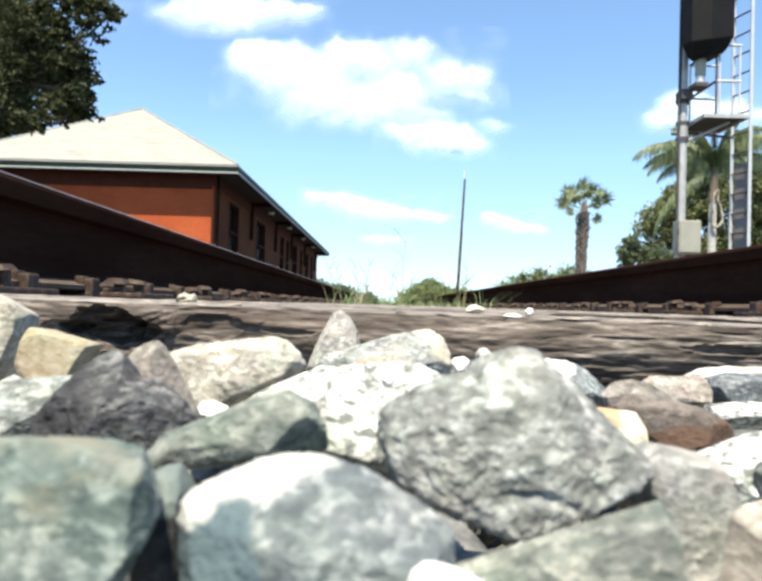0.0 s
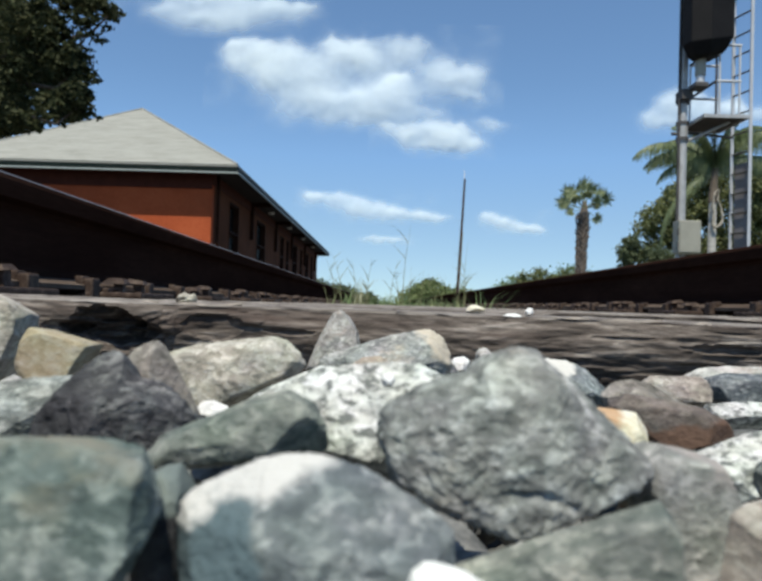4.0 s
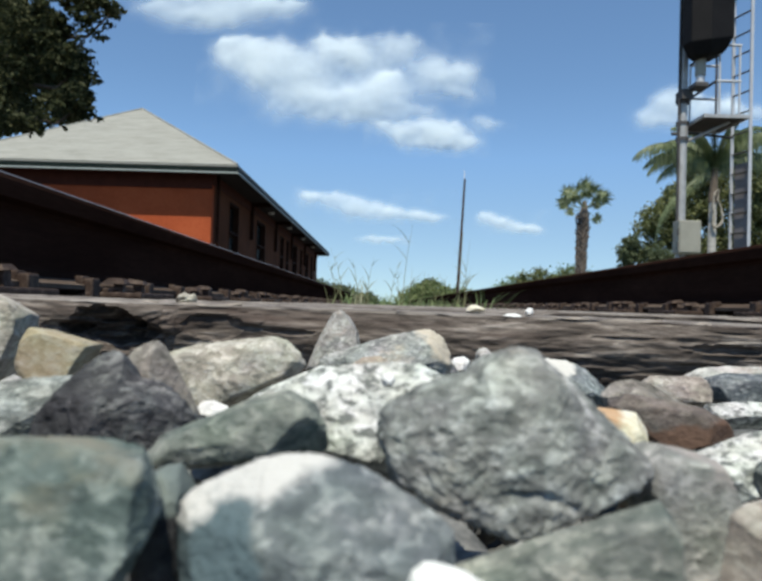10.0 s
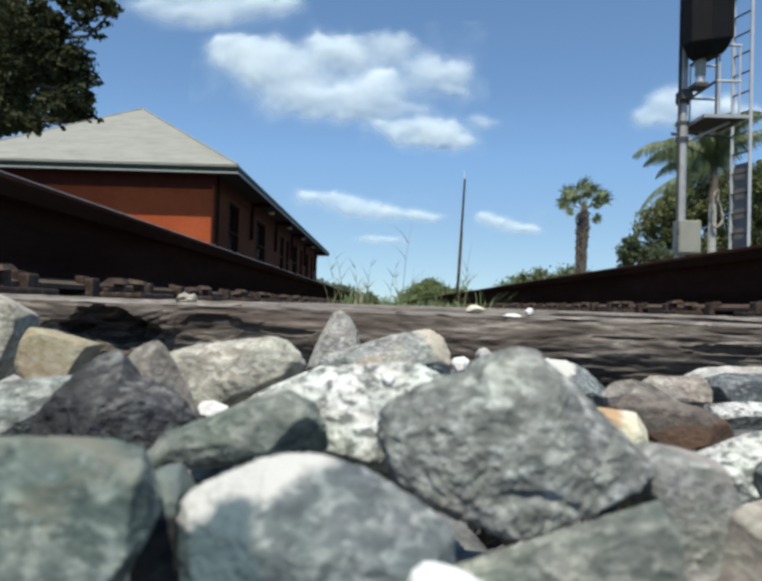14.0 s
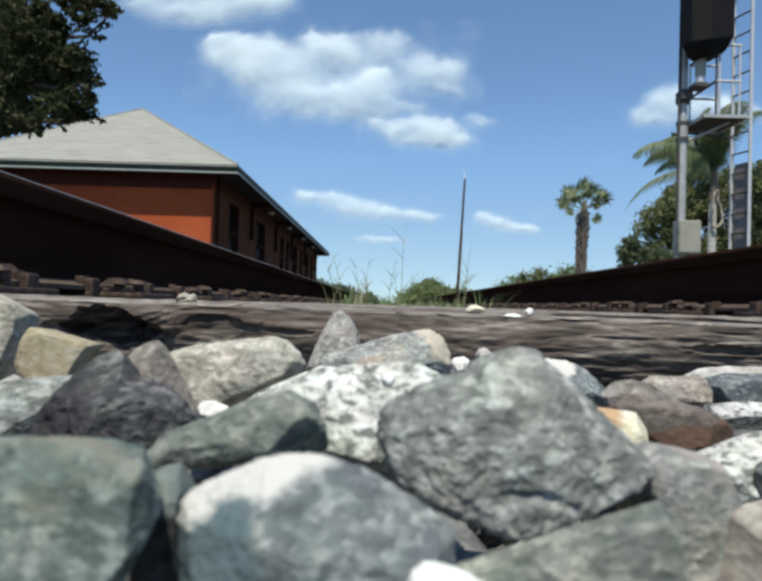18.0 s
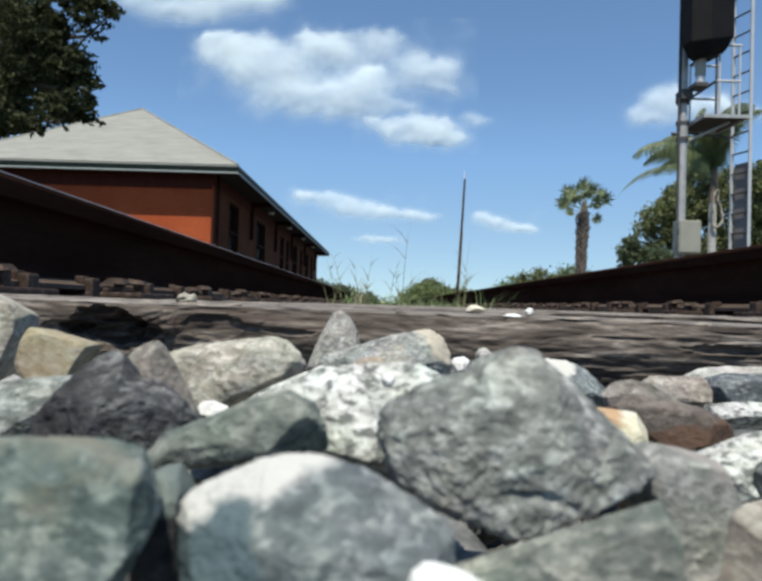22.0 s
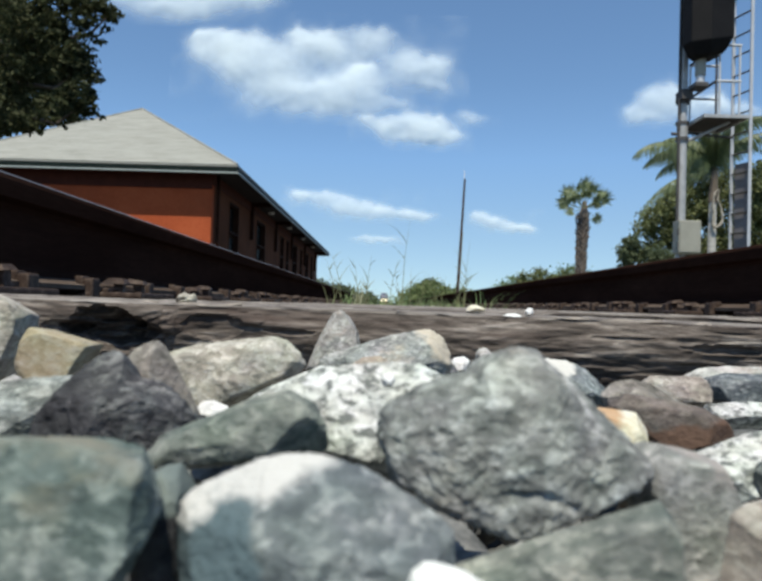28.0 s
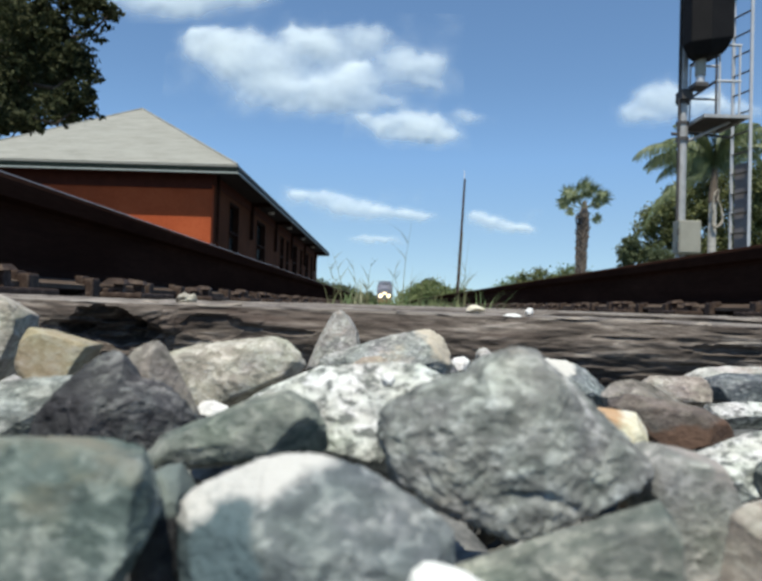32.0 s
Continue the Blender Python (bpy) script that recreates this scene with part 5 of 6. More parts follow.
# ---- plants ----
def leaves(name, points, size, material, parent=None, seed=1, long=1.8, flat=0.0, label=""):
    """A mesh of separate folded leaves, one at each point."""
    rng = np.random.RandomState(seed)
    p = np.asarray(points)
    n = len(p)
    a = rng.normal(size=(n, 3))
    a[:, 2] *= 1 - flat
    a /= np.linalg.norm(a, axis=1)[:, None]
    b = np.cross(a, rng.normal(size=(n, 3)))
    b /= np.linalg.norm(b, axis=1)[:, None]
    c = np.cross(a, b)
    s = size * rng.uniform(0.6, 1.3, n)[:, None]
    v = np.stack([p - a * s * long / 2, p + b * s * 0.5 + c * s * 0.12, p + a * s * long / 2, p - b * s * 0.5 + c * s * 0.12], 1).reshape(-1, 3)
    i = np.arange(n)[:, None] * 4
    f = np.concatenate([i + (0, 1, 2), i + (0, 2, 3)]).tolist()
    return put(name, mesh_of(name, v.tolist(), f, material), parent, label)


def clumps(blobs, count, spread, seed, each=14):
    """Points in small clumps inside blobs (x, y, z, rx, ry, rz), denser towards their skin."""
    rng = np.random.RandomState(seed)
    w = np.array([b[3] * b[5] for b in blobs])
    out = []
    for k in rng.choice(len(blobs), count // each, p=w / w.sum()):
        b = blobs[k]
        d = rng.normal(size=3)
        d /= np.linalg.norm(d)
        c = np.array(b[:3]) + d * np.array(b[3:]) * rng.uniform(0.35, 1.0) ** 0.5
        out.append(c + rng.normal(size=(each, 3)) * spread * rng.uniform(0.5, 1.2))
    return np.concatenate(out)


def limb(points, r0, r1):
    bm = bmesh.new()
    pts = [Vector(p) for p in points]
    n = len(pts) - 1
    for i in range(n):
        add_rod(bm, pts[i], pts[i + 1], r0 + (r1 - r0) * i / n, r0 + (r1 - r0) * (i + 1) / n, 10)
    return bm


def oak_by_house():
    base = Vector((-29.0, 33.0, -0.16))
    t = thing("oak_tree", "dark dense shade tree rising behind the station roof", "tree", at=pose(*base))
    part("trunk", limb([(0, 0, 0), (0.2, 0, 3.6), (0.6, 0.2, 7.0), (0.4, 0, 12.0), (1.0, 0, 18.0)], 0.62, 0.25), BARK, t)
    part("limb", limb([(0.4, 0.1, 6.0), (4.2, -0.9, 9.8), (8.4, -1.8, 11.4), (12.0, -2.2, 12.0)], 0.36, 0.08), BARK, t)
    part("limb", limb([(4.2, -0.9, 9.8), (7.0, -2.3, 9.4), (10.8, -2.5, 9.1), (13.2, -2.4, 9.6)], 0.18, 0.05), BARK, t)
    groups = [
        [(-19.051, 30.5, 11.923, 2.832, 2.0, 2.396), (-17.305, 30.5, 12.416, 1.525, 2.0, 1.307), (-16.585, 30.5, 10.994, 1.307, 2.0, 1.089)],
        [(-15.801, 30.5, 10.684, 0.98, 2.0, 0.871), (-15.334, 30.5, 10.033, 0.784, 2.0, 0.741), (-14.939, 30.5, 8.386, 0.654, 2.0, 0.436)],
        [(-17.609, 30.5, 9.083, 1.089, 2.0, 1.525), (-17.124, 30.5, 7.992, 1.089, 2.0, 0.61), (-18.901, 30.5, 8.383, 1.743, 2.0, 1.307)],
    ]
    for n, (g, count) in enumerate(zip(groups, (9000, 4200, 7000))):
        pts = clumps(g, count, 0.25, 40 + n) - np.array(base)
        OAK_BOUGHS.append(leaves("bough", pts, 0.20, OAK_LEAF, t, 60 + n))
        tagged(OAK_BOUGHS[-1], kind="stuff")


def sprigs(centre, blobs, count, seed):
    """Short leafy twigs that point out of the crown: points strung along each, for narrow leaves."""
    rng = np.random.RandomState(seed)
    out = []
    w = np.array([b[3] * b[5] for b in blobs])
    for k in rng.choice(len(blobs), count, p=w / w.sum()):
        b = np.array(blobs[k])
        d = rng.normal(size=3)
        d /= np.linalg.norm(d)
        c = b[:3] + d * b[3:] * rng.uniform(0.3, 1.0) ** 0.5
        way = (c - centre) * (1.0, 0.3, 0.5) + rng.normal(size=3) * 0.5 + (0, 0, -0.08)
        way /= np.linalg.norm(way)
        long = rng.uniform(0.10, 0.24)
        for u in np.linspace(0, 1, 9):
            out.append(c + way * long * u + rng.normal(size=3) * 0.028 * (1.15 - u))
    return np.array(out)


def shade_tree():
    base = Vector((-9.6, 11.6, -0.16))
    t = thing("shade_tree", "dark shade tree with ragged boughs before the station roof", "tree", at=pose(*base))
    part("trunk", limb([(0, 0, 0), (0.1, 0, 1.6), (0.2, -0.1, 3.0), (0.1, 0, 5.0), (0.3, 0, 7.0)], 0.26, 0.10), BARK, t)
    groups = [
        [(-5.09, 11.0, 3.937, 0.126, 0.414, 0.11), (-5.112, 11.0, 3.696, 0.141, 0.422, 0.094), (-5.012, 11.0, 3.556, 0.086, 0.394, 0.055), (-5.099, 11.0, 3.362, 0.141, 0.422, 0.094), (-4.998, 11.0, 3.197, 0.086, 0.394, 0.063), (-5.08, 11.0, 3.05, 0.15, 0.43, 0.071), (-5.337, 11.0, 3.746, 0.189, 0.446, 0.22), (-5.235, 11.0, 3.19, 0.11, 0.406, 0.204)],
        [(-5.917, 11.0, 4.329, 0.471, 0.59, 0.393), (-5.523, 11.0, 4.036, 0.236, 0.47, 0.251), (-5.624, 11.0, 4.578, 0.236, 0.47, 0.189), (-6.093, 11.0, 3.764, 0.393, 0.55, 0.432), (-6.227, 11.0, 3.162, 0.267, 0.486, 0.361), (-6.0, 11.0, 2.85, 0.44, 0.574, 0.094), (-5.50, 11.0, 2.99, 0.22, 0.47, 0.094)],
        [(-5.329, 11.0, 4.762, 0.204, 0.454, 0.071), (-5.026, 11.0, 4.739, 0.189, 0.446, 0.079), (-4.769, 11.0, 4.698, 0.126, 0.414, 0.071), (-4.576, 11.0, 4.639, 0.063, 0.382, 0.055), (-4.943, 11.0, 4.261, 0.055, 0.378, 0.063), (-5.06, 11.0, 4.401, 0.071, 0.386, 0.039), (-5.191, 11.0, 4.494, 0.063, 0.382, 0.039), (-4.873, 11.0, 4.487, 0.055, 0.378, 0.031), (-5.423, 11.0, 4.327, 0.063, 0.382, 0.126)],
        [(-7.037, 11.0, 4.458, 0.786, 0.75, 0.707), (-7.069, 11.0, 3.337, 0.707, 0.71, 0.707), (-6.115, 11.0, 5.286, 0.707, 0.71, 0.393)],
    ]
    for tip, r in ((groups[2][3], 0.05), (groups[2][4], 0.03), (groups[0][1], 0.05), (groups[0][5], 0.04)):
        tip = Vector(tip[:3]) - base
        part("limb", limb([(0.2, 0, 3.4), tip * 0.35 + Vector((0, 0, 2.6)), tip * 0.7 + Vector((0, 0, 1.0)), tip * 0.92, tip], r * 1.6, 0.008), BARK, t)
    for n, (g, count) in enumerate(zip(groups, (250, 560, 165, 260))):
        pts = sprigs(np.array((-6.3, 11.0, 3.9)), g, count, 140 + n) - np.array(base)
        NEAR_BOUGHS.append(leaves("bough", pts, 0.05, OAK_LEAF, t, 160 + n, 2.4))
        tagged(NEAR_BOUGHS[-1], kind="stuff")


NEAR_BOUGHS = []
OAK_BOUGHS = []
FRONDS = []
PALM_FANS = []
WEEDS = []


def fan_leaf(seed, stalk, reach):
    """One fan leaf along local x: a stalk and folded fingers, parted at the tips and drooping there."""
    rng = np.random.RandomState(seed)
    w = 0.022
    v = [(0, -w, 0), (stalk, -w * 0.6, 0.0), (stalk, w * 0.6, 0.0), (0, w, 0)]
    f = [(0, 1, 2, 3)]
    n = 17
    for i in range(n):
        a = radians(-128 + 256 * i / (n - 1) + rng.uniform(-5, 5))
        ln = reach * (0.80 + 0.24 * math.cos(a)) * rng.uniform(0.82, 1.15)
        dx, dy = math.cos(a), math.sin(a)
        sx, sy = -dy, dx
        b = len(v)
        droop = rng.uniform(0.1, 0.5)
        fold = 0.25 * (i % 2) - 0.12
        for r, wd, dz in ((0.0, 0.012, 0.0), (0.45, 0.085 * reach, 0.10 - 0.10 * abs(dy)), (0.75, 0.060 * reach, 0.02 - droop * 0.25), (1.0, 0.010 * reach, -0.08 - droop * 0.7)):
            x, y, z = stalk + dx * ln * r, dy * ln * r, dz * ln
            v += [(x - sx * wd, y - sy * wd, z - fold * wd), (x + sx * wd, y + sy * wd, z + fold * wd)]
        for k in range(3):
            f.append((b + 2 * k, b + 2 * k + 2, b + 2 * k + 3, b + 2 * k + 1))
    return mesh_of("fan_leaf", v, f, PALM_LEAF)


def cabbage_palm():
    x, y, base = 9.756, 34, -0.16
    h = 4.894
    t = thing("cabbage_palm", "cabbage palm with shaggy brown trunk and round crown", "palm tree", at=pose(x, y, base, 0, 1.0, 0))
    part("trunk", limb([(0, 0, 0), (0.02, 0, h * 0.4), (0.05, 0, h * 0.7), (0.05, 0, h)], 0.19, 0.26), PALM_BARK, t)
    part("crown_base", limb([(0.05, 0, h - 0.05), (0.06, 0, h + 0.35), (0.07, 0, h + 0.75)], 0.27, 0.08), PALM_BARK, t, "brown leaf bases under the crown")
    rng = np.random.RandomState(4)
    for i in range(150):
        a, zz = i * 2.4, 1.4 + (h - 1.4) * i / 150
        r = 0.19 + 0.025 * math.sin(i) + 0.07 * (i / 150) ** 2
        c = Vector((math.cos(a) * r, math.sin(a) * r, zz))
        o = Vector((math.cos(a), math.sin(a), 0))
        tip = c + o * rng.uniform(0.03, 0.17) + Vector((0, 0, rng.uniform(0.12, 0.34)))
        part("leaf_boot", rod(c, tip, 0.06, 0.018, 5), PALM_BARK, t)
    # each fan's middle from the crown's foot (sideways, depth, up) and its reach
    fans = [(0.07, 0.1, 1.50, 0.58), (-0.28, -0.3, 1.36, 0.46), (0.32, -0.2, 1.34, 0.46), (-0.76, 0.1, 1.14, 0.56), (-1.06, -0.1, 0.62, 0.52), (-0.55, -0.45, 0.74, 0.48),
            (1.03, 0.0, 0.90, 0.52), (0.72, -0.3, 1.10, 0.42), (0.50, -0.5, 0.68, 0.46), (0.60, -0.2, -0.10, 0.38), (-0.05, -0.6, 0.95, 0.48), (0.20, 0.5, 1.15, 0.48), (-0.45, 0.6, 1.05, 0.46),
            (0.60, 0.6, 0.80, 0.46), (-0.62, 0.2, 0.22, 0.36), (-0.36, -0.55, 0.50, 0.42), (0.36, -0.6, 0.46, 0.40), (-0.75, 0.5, 0.62, 0.44)]
    for i, (fx, fy, fz, reach) in enumerate(fans):
        d = Vector((fx, fy, fz))
        d.z -= 0.35
        along = d.normalized()
        side = along.cross(Vector((0.15 * math.sin(i * 2.1), -1.0, 0.35 * math.cos(i * 1.7)))).normalized()
        turned = Matrix((along, side, along.cross(side))).transposed().to_4x4()
        m = pose(0.05, 0, h + 0.35) @ turned @ pose(0, 0, 0, rng.uniform(-38, 38), 0, 0)
        PALM_FANS.append((put("fan_leaf", fan_leaf(100 + i, d.length - 0.05, reach), t, at=m), m, rng.uniform(0, 6.3)))


def frond_mesh(seed, length, rise, droop, hang, material, leaflet=0.23, sweep=0.1):
    """A feather leaf along local x that arches down, with hanging leaflets; a rib and leaflets in one leaf."""
    rng = np.random.RandomState(seed)
    n = 46
    down = Vector((-math.sin(radians(rise)), 0, -math.cos(radians(rise))))
    v, f = [], []
    pts, a = [Vector((0, 0, 0))], 0.0
    for i in range(n):
        a -= radians(droop) / n * (0.4 + 1.2 * i / n)
        pts.append(pts[-1] + Vector((math.cos(a), 0, math.sin(a))) * length / n)
    for i, p in enumerate(pts):
        r = 0.03 * (1 - i / n) + 0.005
        v += [p + Vector((0, -r, 0)), p + Vector((0, 0, r)), p + Vector((0, r, 0))]
    for i in range(n):
        for k in range(3):
            f.append((3 * i + k, 3 * i + 3 + k, 3 * i + 3 + (k + 1) % 3, 3 * i + (k + 1) % 3))
    for i in range(5, n + 1):
        for side in (-1, 1):
            for rep in range(4):
                u = i / n
                ln = length * leaflet * (math.sin(math.pi * min(1, 0.18 + u * 0.8)) ** 0.6) * rng.uniform(0.65, 1.15)
                d = (pts[i] - pts[i - 1]).normalized()
                o = (Vector((0, side * rng.uniform(0.2, 0.8), 0)) + down * rng.uniform(-0.25, 0.9) + d * (sweep + rng.uniform(-0.1, 0.25))).normalized()
                b = len(v)
                p = pts[i].copy() - d * rng.uniform(0, length / n)
                w = 0.017
                for s in range(4):
                    v += [p - d * w * (1 - s / 3.3), p + d * w * (1 - s / 3.3)]
                    o = (o + down * hang * rng.uniform(0.9, 1.6)).normalized()
                    p = p + o * ln / 3
                for s in range(3):
                    f.append((b + 2 * s, b + 2 * s + 2, b + 2 * s + 3, b + 2 * s + 1))
    return mesh_of("frond", v, f, material)


def queen_palm():
    x, d, hub = 11.525, 24.0, 5.006
    t = thing("queen_palm", "queen palm with long feathery drooping fronds, stirred by wind", "palm tree", at=pose(x, d, -0.16))
    h = hub + 0.16 + 0.2
    part("trunk", limb([(0.02, 0, 0), (0, 0, 1.2), (-0.02, 0, 2.4), (0, 0, h - 1.2)], 0.17, 0.13), PALE_BARK, t, "smooth pale trunk")
    part("crown_shaft", limb([(0, 0, h - 1.25), (0.02, 0, h - 0.6), (0.06, 0, h)], 0.17, 0.10), DEAD_LEAF, t, "brown leaf bases at the trunk's top")
    # dry flower stalk that hangs in a loop before the trunk
    bm = bmesh.new()
    ring = [Vector((0.02 + 0.17 * math.sin(a) * (1.0 if math.cos(a) < 0.4 else 0.6) + 0.05 * math.sin(3 * a + 1), -0.26 + 0.04 * math.sin(2 * a), h - 1.50 + 0.66 * math.cos(a))) for a in np.linspace(0, 2 * math.pi, 23)]
    for i, (p, q) in enumerate(zip(ring, ring[1:])):
        u = abs(i - 11) / 11
        add_rod(bm, p, q, 0.050 - 0.030 * u + 0.010 * math.sin(i * 2.4), sides=8)
    part("hanging_flower_stalk", bm, DRY_STALK, t, "dry pale flower stalk hanging in a loop")
    # azimuth, elevation, length, droop, hang, extra swing in wind
    plan = [(179, 45, 3.35, 102, 1.3, 0.12), (174, 38, 2.8, 100, 1.3, 0.25), (168, 24, 2.3, 100, 1.2, 0.6), (181, -26, 3.8, 70, 0.55, 1.9), (150, 70, 2.6, 120, 1.2, 0.5),
            (215, 74, 2.5, 115, 1.2, 0.6), (90, 78, 2.3, 100, 1.2, 0.5), (270, 80, 2.2, 105, 1.3, 0.6), (300, 74, 2.4, 110, 1.3, 0.7), (330, 66, 2.7, 115, 1.2, 0.9),
            (0, 58, 3.3, 130, 1.2, 1.1), (20, 42, 2.9, 120, 1.2, 1.2), (345, 34, 2.8, 105, 1.2, 1.2), (60, 55, 2.6, 115, 1.2, 0.6), (240, 70, 2.4, 115, 1.3, 0.8), (120, 60, 2.5, 120, 1.2, 0.8),
            (75, 30, 2.4, 95, 1.2, 0.9), (195, 78, 2.6, 110, 1.2, 0.4), (160, 42, 2.7, 115, 1.2, 0.8), (30, 82, 2.3, 85, 1.3, 0.8), (10, 74, 2.6, 105, 1.2, 1.2)]
    for i, (az, el, ln, droop, hang, swing) in enumerate(plan):
        ob = put("frond", frond_mesh(200 + i, ln, el, droop, hang, QUEEN_LEAF, *((0.17, 0.7) if i == 3 else (0.23, 0.1))), t)
        FRONDS.append((ob, h, az, el, swing, i))


def leafy_tree(name, label, base, trunk, blobs, count, size, spread, material, seed):
    t = thing(name, label, "tree", at=pose(*base))
    part("trunk", limb([(0, 0, 0), (0.1, 0, trunk * 0.5), (0, 0.1, trunk)], 0.05 * trunk + 0.06, 0.04 * trunk), BARK, t)
    for b in blobs:
        c = Vector(b[:3]) - Vector(base)
        part("limb", limb([(0, 0.05, trunk * 0.8), c * 0.6 + Vector((0, 0, trunk * 0.1)), c], 0.02 * trunk, 0.012), BARK, t)
    tagged(leaves("crown", clumps(blobs, count, spread, seed, 22) - np.array(base), size, material, t, seed), kind="stuff")
    return t


def trees_right():
    leafy_tree("broad_leaved_tree", "dense green tree behind the signal", (17.6, 36.0, -0.16), 2.2,
               [(14.165, 36.0, 5.239, 0.566, 1.3, 0.463), (14.928, 36.0, 5.649, 0.617, 1.3, 0.514), (13.797, 36.0, 4.454, 0.411, 1.3, 0.36), (14.573, 36.0, 4.219, 0.669, 1.3, 0.514), (15.557, 36.0, 6.313, 0.771, 1.3, 0.617), (15.461, 36.0, 4.761, 0.771, 1.3, 0.771), (16.57, 36.0, 7.118, 0.874, 1.3, 0.771), (17.366, 36.0, 5.849, 0.874, 1.3, 0.874), (16.349, 36.0, 5.303, 0.771, 1.3, 0.771), (18.117, 36.0, 6.904, 0.771, 1.3, 0.771), (17.905, 36.0, 4.574, 0.771, 1.3, 0.874), (14.204, 36.0, 3.434, 0.411, 1.3, 0.36), (16.029, 36.0, 8.397, 0.617, 1.3, 0.463), (16.645, 36.0, 3.5, 0.8, 1.3, 0.6), (15.6, 36.0, 3.6, 0.6, 1.3, 0.5), (17.7, 36.0, 3.6, 0.7, 1.3, 0.6)],
               23000, 0.105, 0.17, GREEN_LEAF, 71)
    leafy_tree("broad_leaved_tree", "dark green low tree beside the signal", (13.6, 33.0, -0.16), 1.3,
               [(11.956, 33.0, 3.354, 0.377, 0.5, 0.283), (11.731, 33.0, 2.874, 0.377, 0.5, 0.33), (12.391, 33.0, 2.847, 0.377, 0.5, 0.33), (11.977, 33.0, 2.409, 0.566, 0.5, 0.283), (13.194, 33.0, 2.729, 0.424, 0.5, 0.33), (13.811, 33.0, 2.464, 0.566, 0.5, 0.283)],
               4200, 0.095, 0.13, HEDGE_LEAF, 72)
    leafy_tree("broad_leaved_tree", "green tree beside the queen palm", (20.6, 33.0, -0.16), 2.0,
               [(17.789, 33.0, 6.127, 0.613, 1.3, 0.613), (18.487, 33.0, 6.621, 0.943, 1.3, 0.849), (17.929, 33.0, 4.947, 0.707, 1.3, 0.707), (18.983, 33.0, 5.214, 0.943, 1.3, 0.943), (17.715, 33.0, 3.759, 0.801, 1.3, 0.566), (18.778, 33.0, 3.554, 0.943, 1.3, 0.613)],
               14000, 0.105, 0.17, GREEN_LEAF, 73)


def far_woods():
    rng = np.random.RandomState(12)
    def wood(name, label, blobs, count, size, spread, seed, mat_=FAR_LEAF):
        ob = leaves(name, clumps(blobs, count, spread, seed), size, mat_, None, seed)
        return tagged(ob, label, "trees", kind="stuff")
    wood("far_woods", "dark green far trees beyond the station", [(-17.5 + 2.3 * i, 150 + 5 * math.sin(i), 2.9 - 0.34 * i + 0.35 * math.sin(i * 2.1), 2.4, 3, 2.5 - 0.22 * i) for i in range(7)], 14000, 0.36, 0.5, 81, HEDGE_LEAF)
    wood("far_bushes", "green bushes along the track", [(3.6, 70, 0.9, 1.6, 1.5, 1.3), (4.9, 72, 1.35, 1.9, 1.6, 1.4), (6.6, 70, 0.8, 1.6, 1.4, 1.3), (2.2, 68, 0.5, 1.0, 1.2, 0.8), (7.6, 66, 0.75, 1.2, 1.2, 1.1)], 8000, 0.15, 0.22, 82, BUSH_LEAF)
    wood("far_bushes", "dark green round bush beyond the track", [(4.9, 76, 2.0, 1.3, 1.3, 1.0), (4.2, 76, 1.5, 1.2, 1.2, 1.0)], 2200, 0.15, 0.2, 86, HEDGE_LEAF)
    wood("far_woods", "hazy green far trees past the pole", [(19 + 2.2 * i, 110 + 2 * math.sin(i), 2.2 + 0.35 * i + 0.5 * math.sin(i * 1.7), 1.8, 2, 2.0 + 0.15 * i) for i in range(7)], 7000, 0.26, 0.4, 83)
    wood("far_woods", "green trees beside the cabbage palm", [(16.5 + 1.4 * i, 78, 2.6 + 0.5 * math.sin(i * 2.3), 1.4, 1.5, 1.6) for i in range(5)], 5000, 0.19, 0.26, 84, GREEN_LEAF)
    ring = [(600 * math.sin(a) + rng.uniform(-20, 20), 600 * math.cos(a), 2.5, 26, 10, 5) for a in np.arange(-1.4, 1.4, 0.07)]
    wood("far_woods", "hazy far line of trees on the horizon", ring, 5200, 1.6, 2.0, 85)


def blade(v, f, base, az, length, width, bend, lift=85.0, n=6, turn=None):
    p, el = Vector(base), lift
    turn = az + math.pi / 2 if turn is None else turn
    o = Vector((math.cos(turn), math.sin(turn), 0))
    b = len(v)
    for s in range(n + 1):
        w = width * (1 - (s / n) ** 1.6) + 0.0002
        v += [p - o * w, p + o * w]
        e = radians(el)
        p = p + Vector((math.cos(az) * math.cos(e), math.sin(az) * math.cos(e), math.sin(e))) * length / n
        el -= bend / n * (0.4 + 1.2 * s / n)
    for s in range(n):
        f.append((b + 2 * s, b + 2 * s + 2, b + 2 * s + 3, b + 2 * s + 1))


def tuft(x, y, count, tall, spread, seed, material, label, wide=0.0055, bend=(30, 130)):
    rng = random.Random(seed)
    v, f = [], []
    for _ in range(count):
        r, a = spread * math.sqrt(rng.random()), rng.uniform(0, 6.3)
        blade(v, f, (r * math.cos(a), r * math.sin(a), 0), rng.uniform(0, 6.3), tall * rng.uniform(0.4, 1.1), wide * rng.uniform(0.6, 1.2), rng.uniform(*bend), rng.uniform(65, 92))
    ob = put("grass_tuft", mesh_of("grass_tuft", v, f, material), at=pose(x, y, -0.06))
    WEEDS.append((ob, x, y, seed))
    return tagged(ob, label, "grass", "grass tufts between the rails", "stuff")


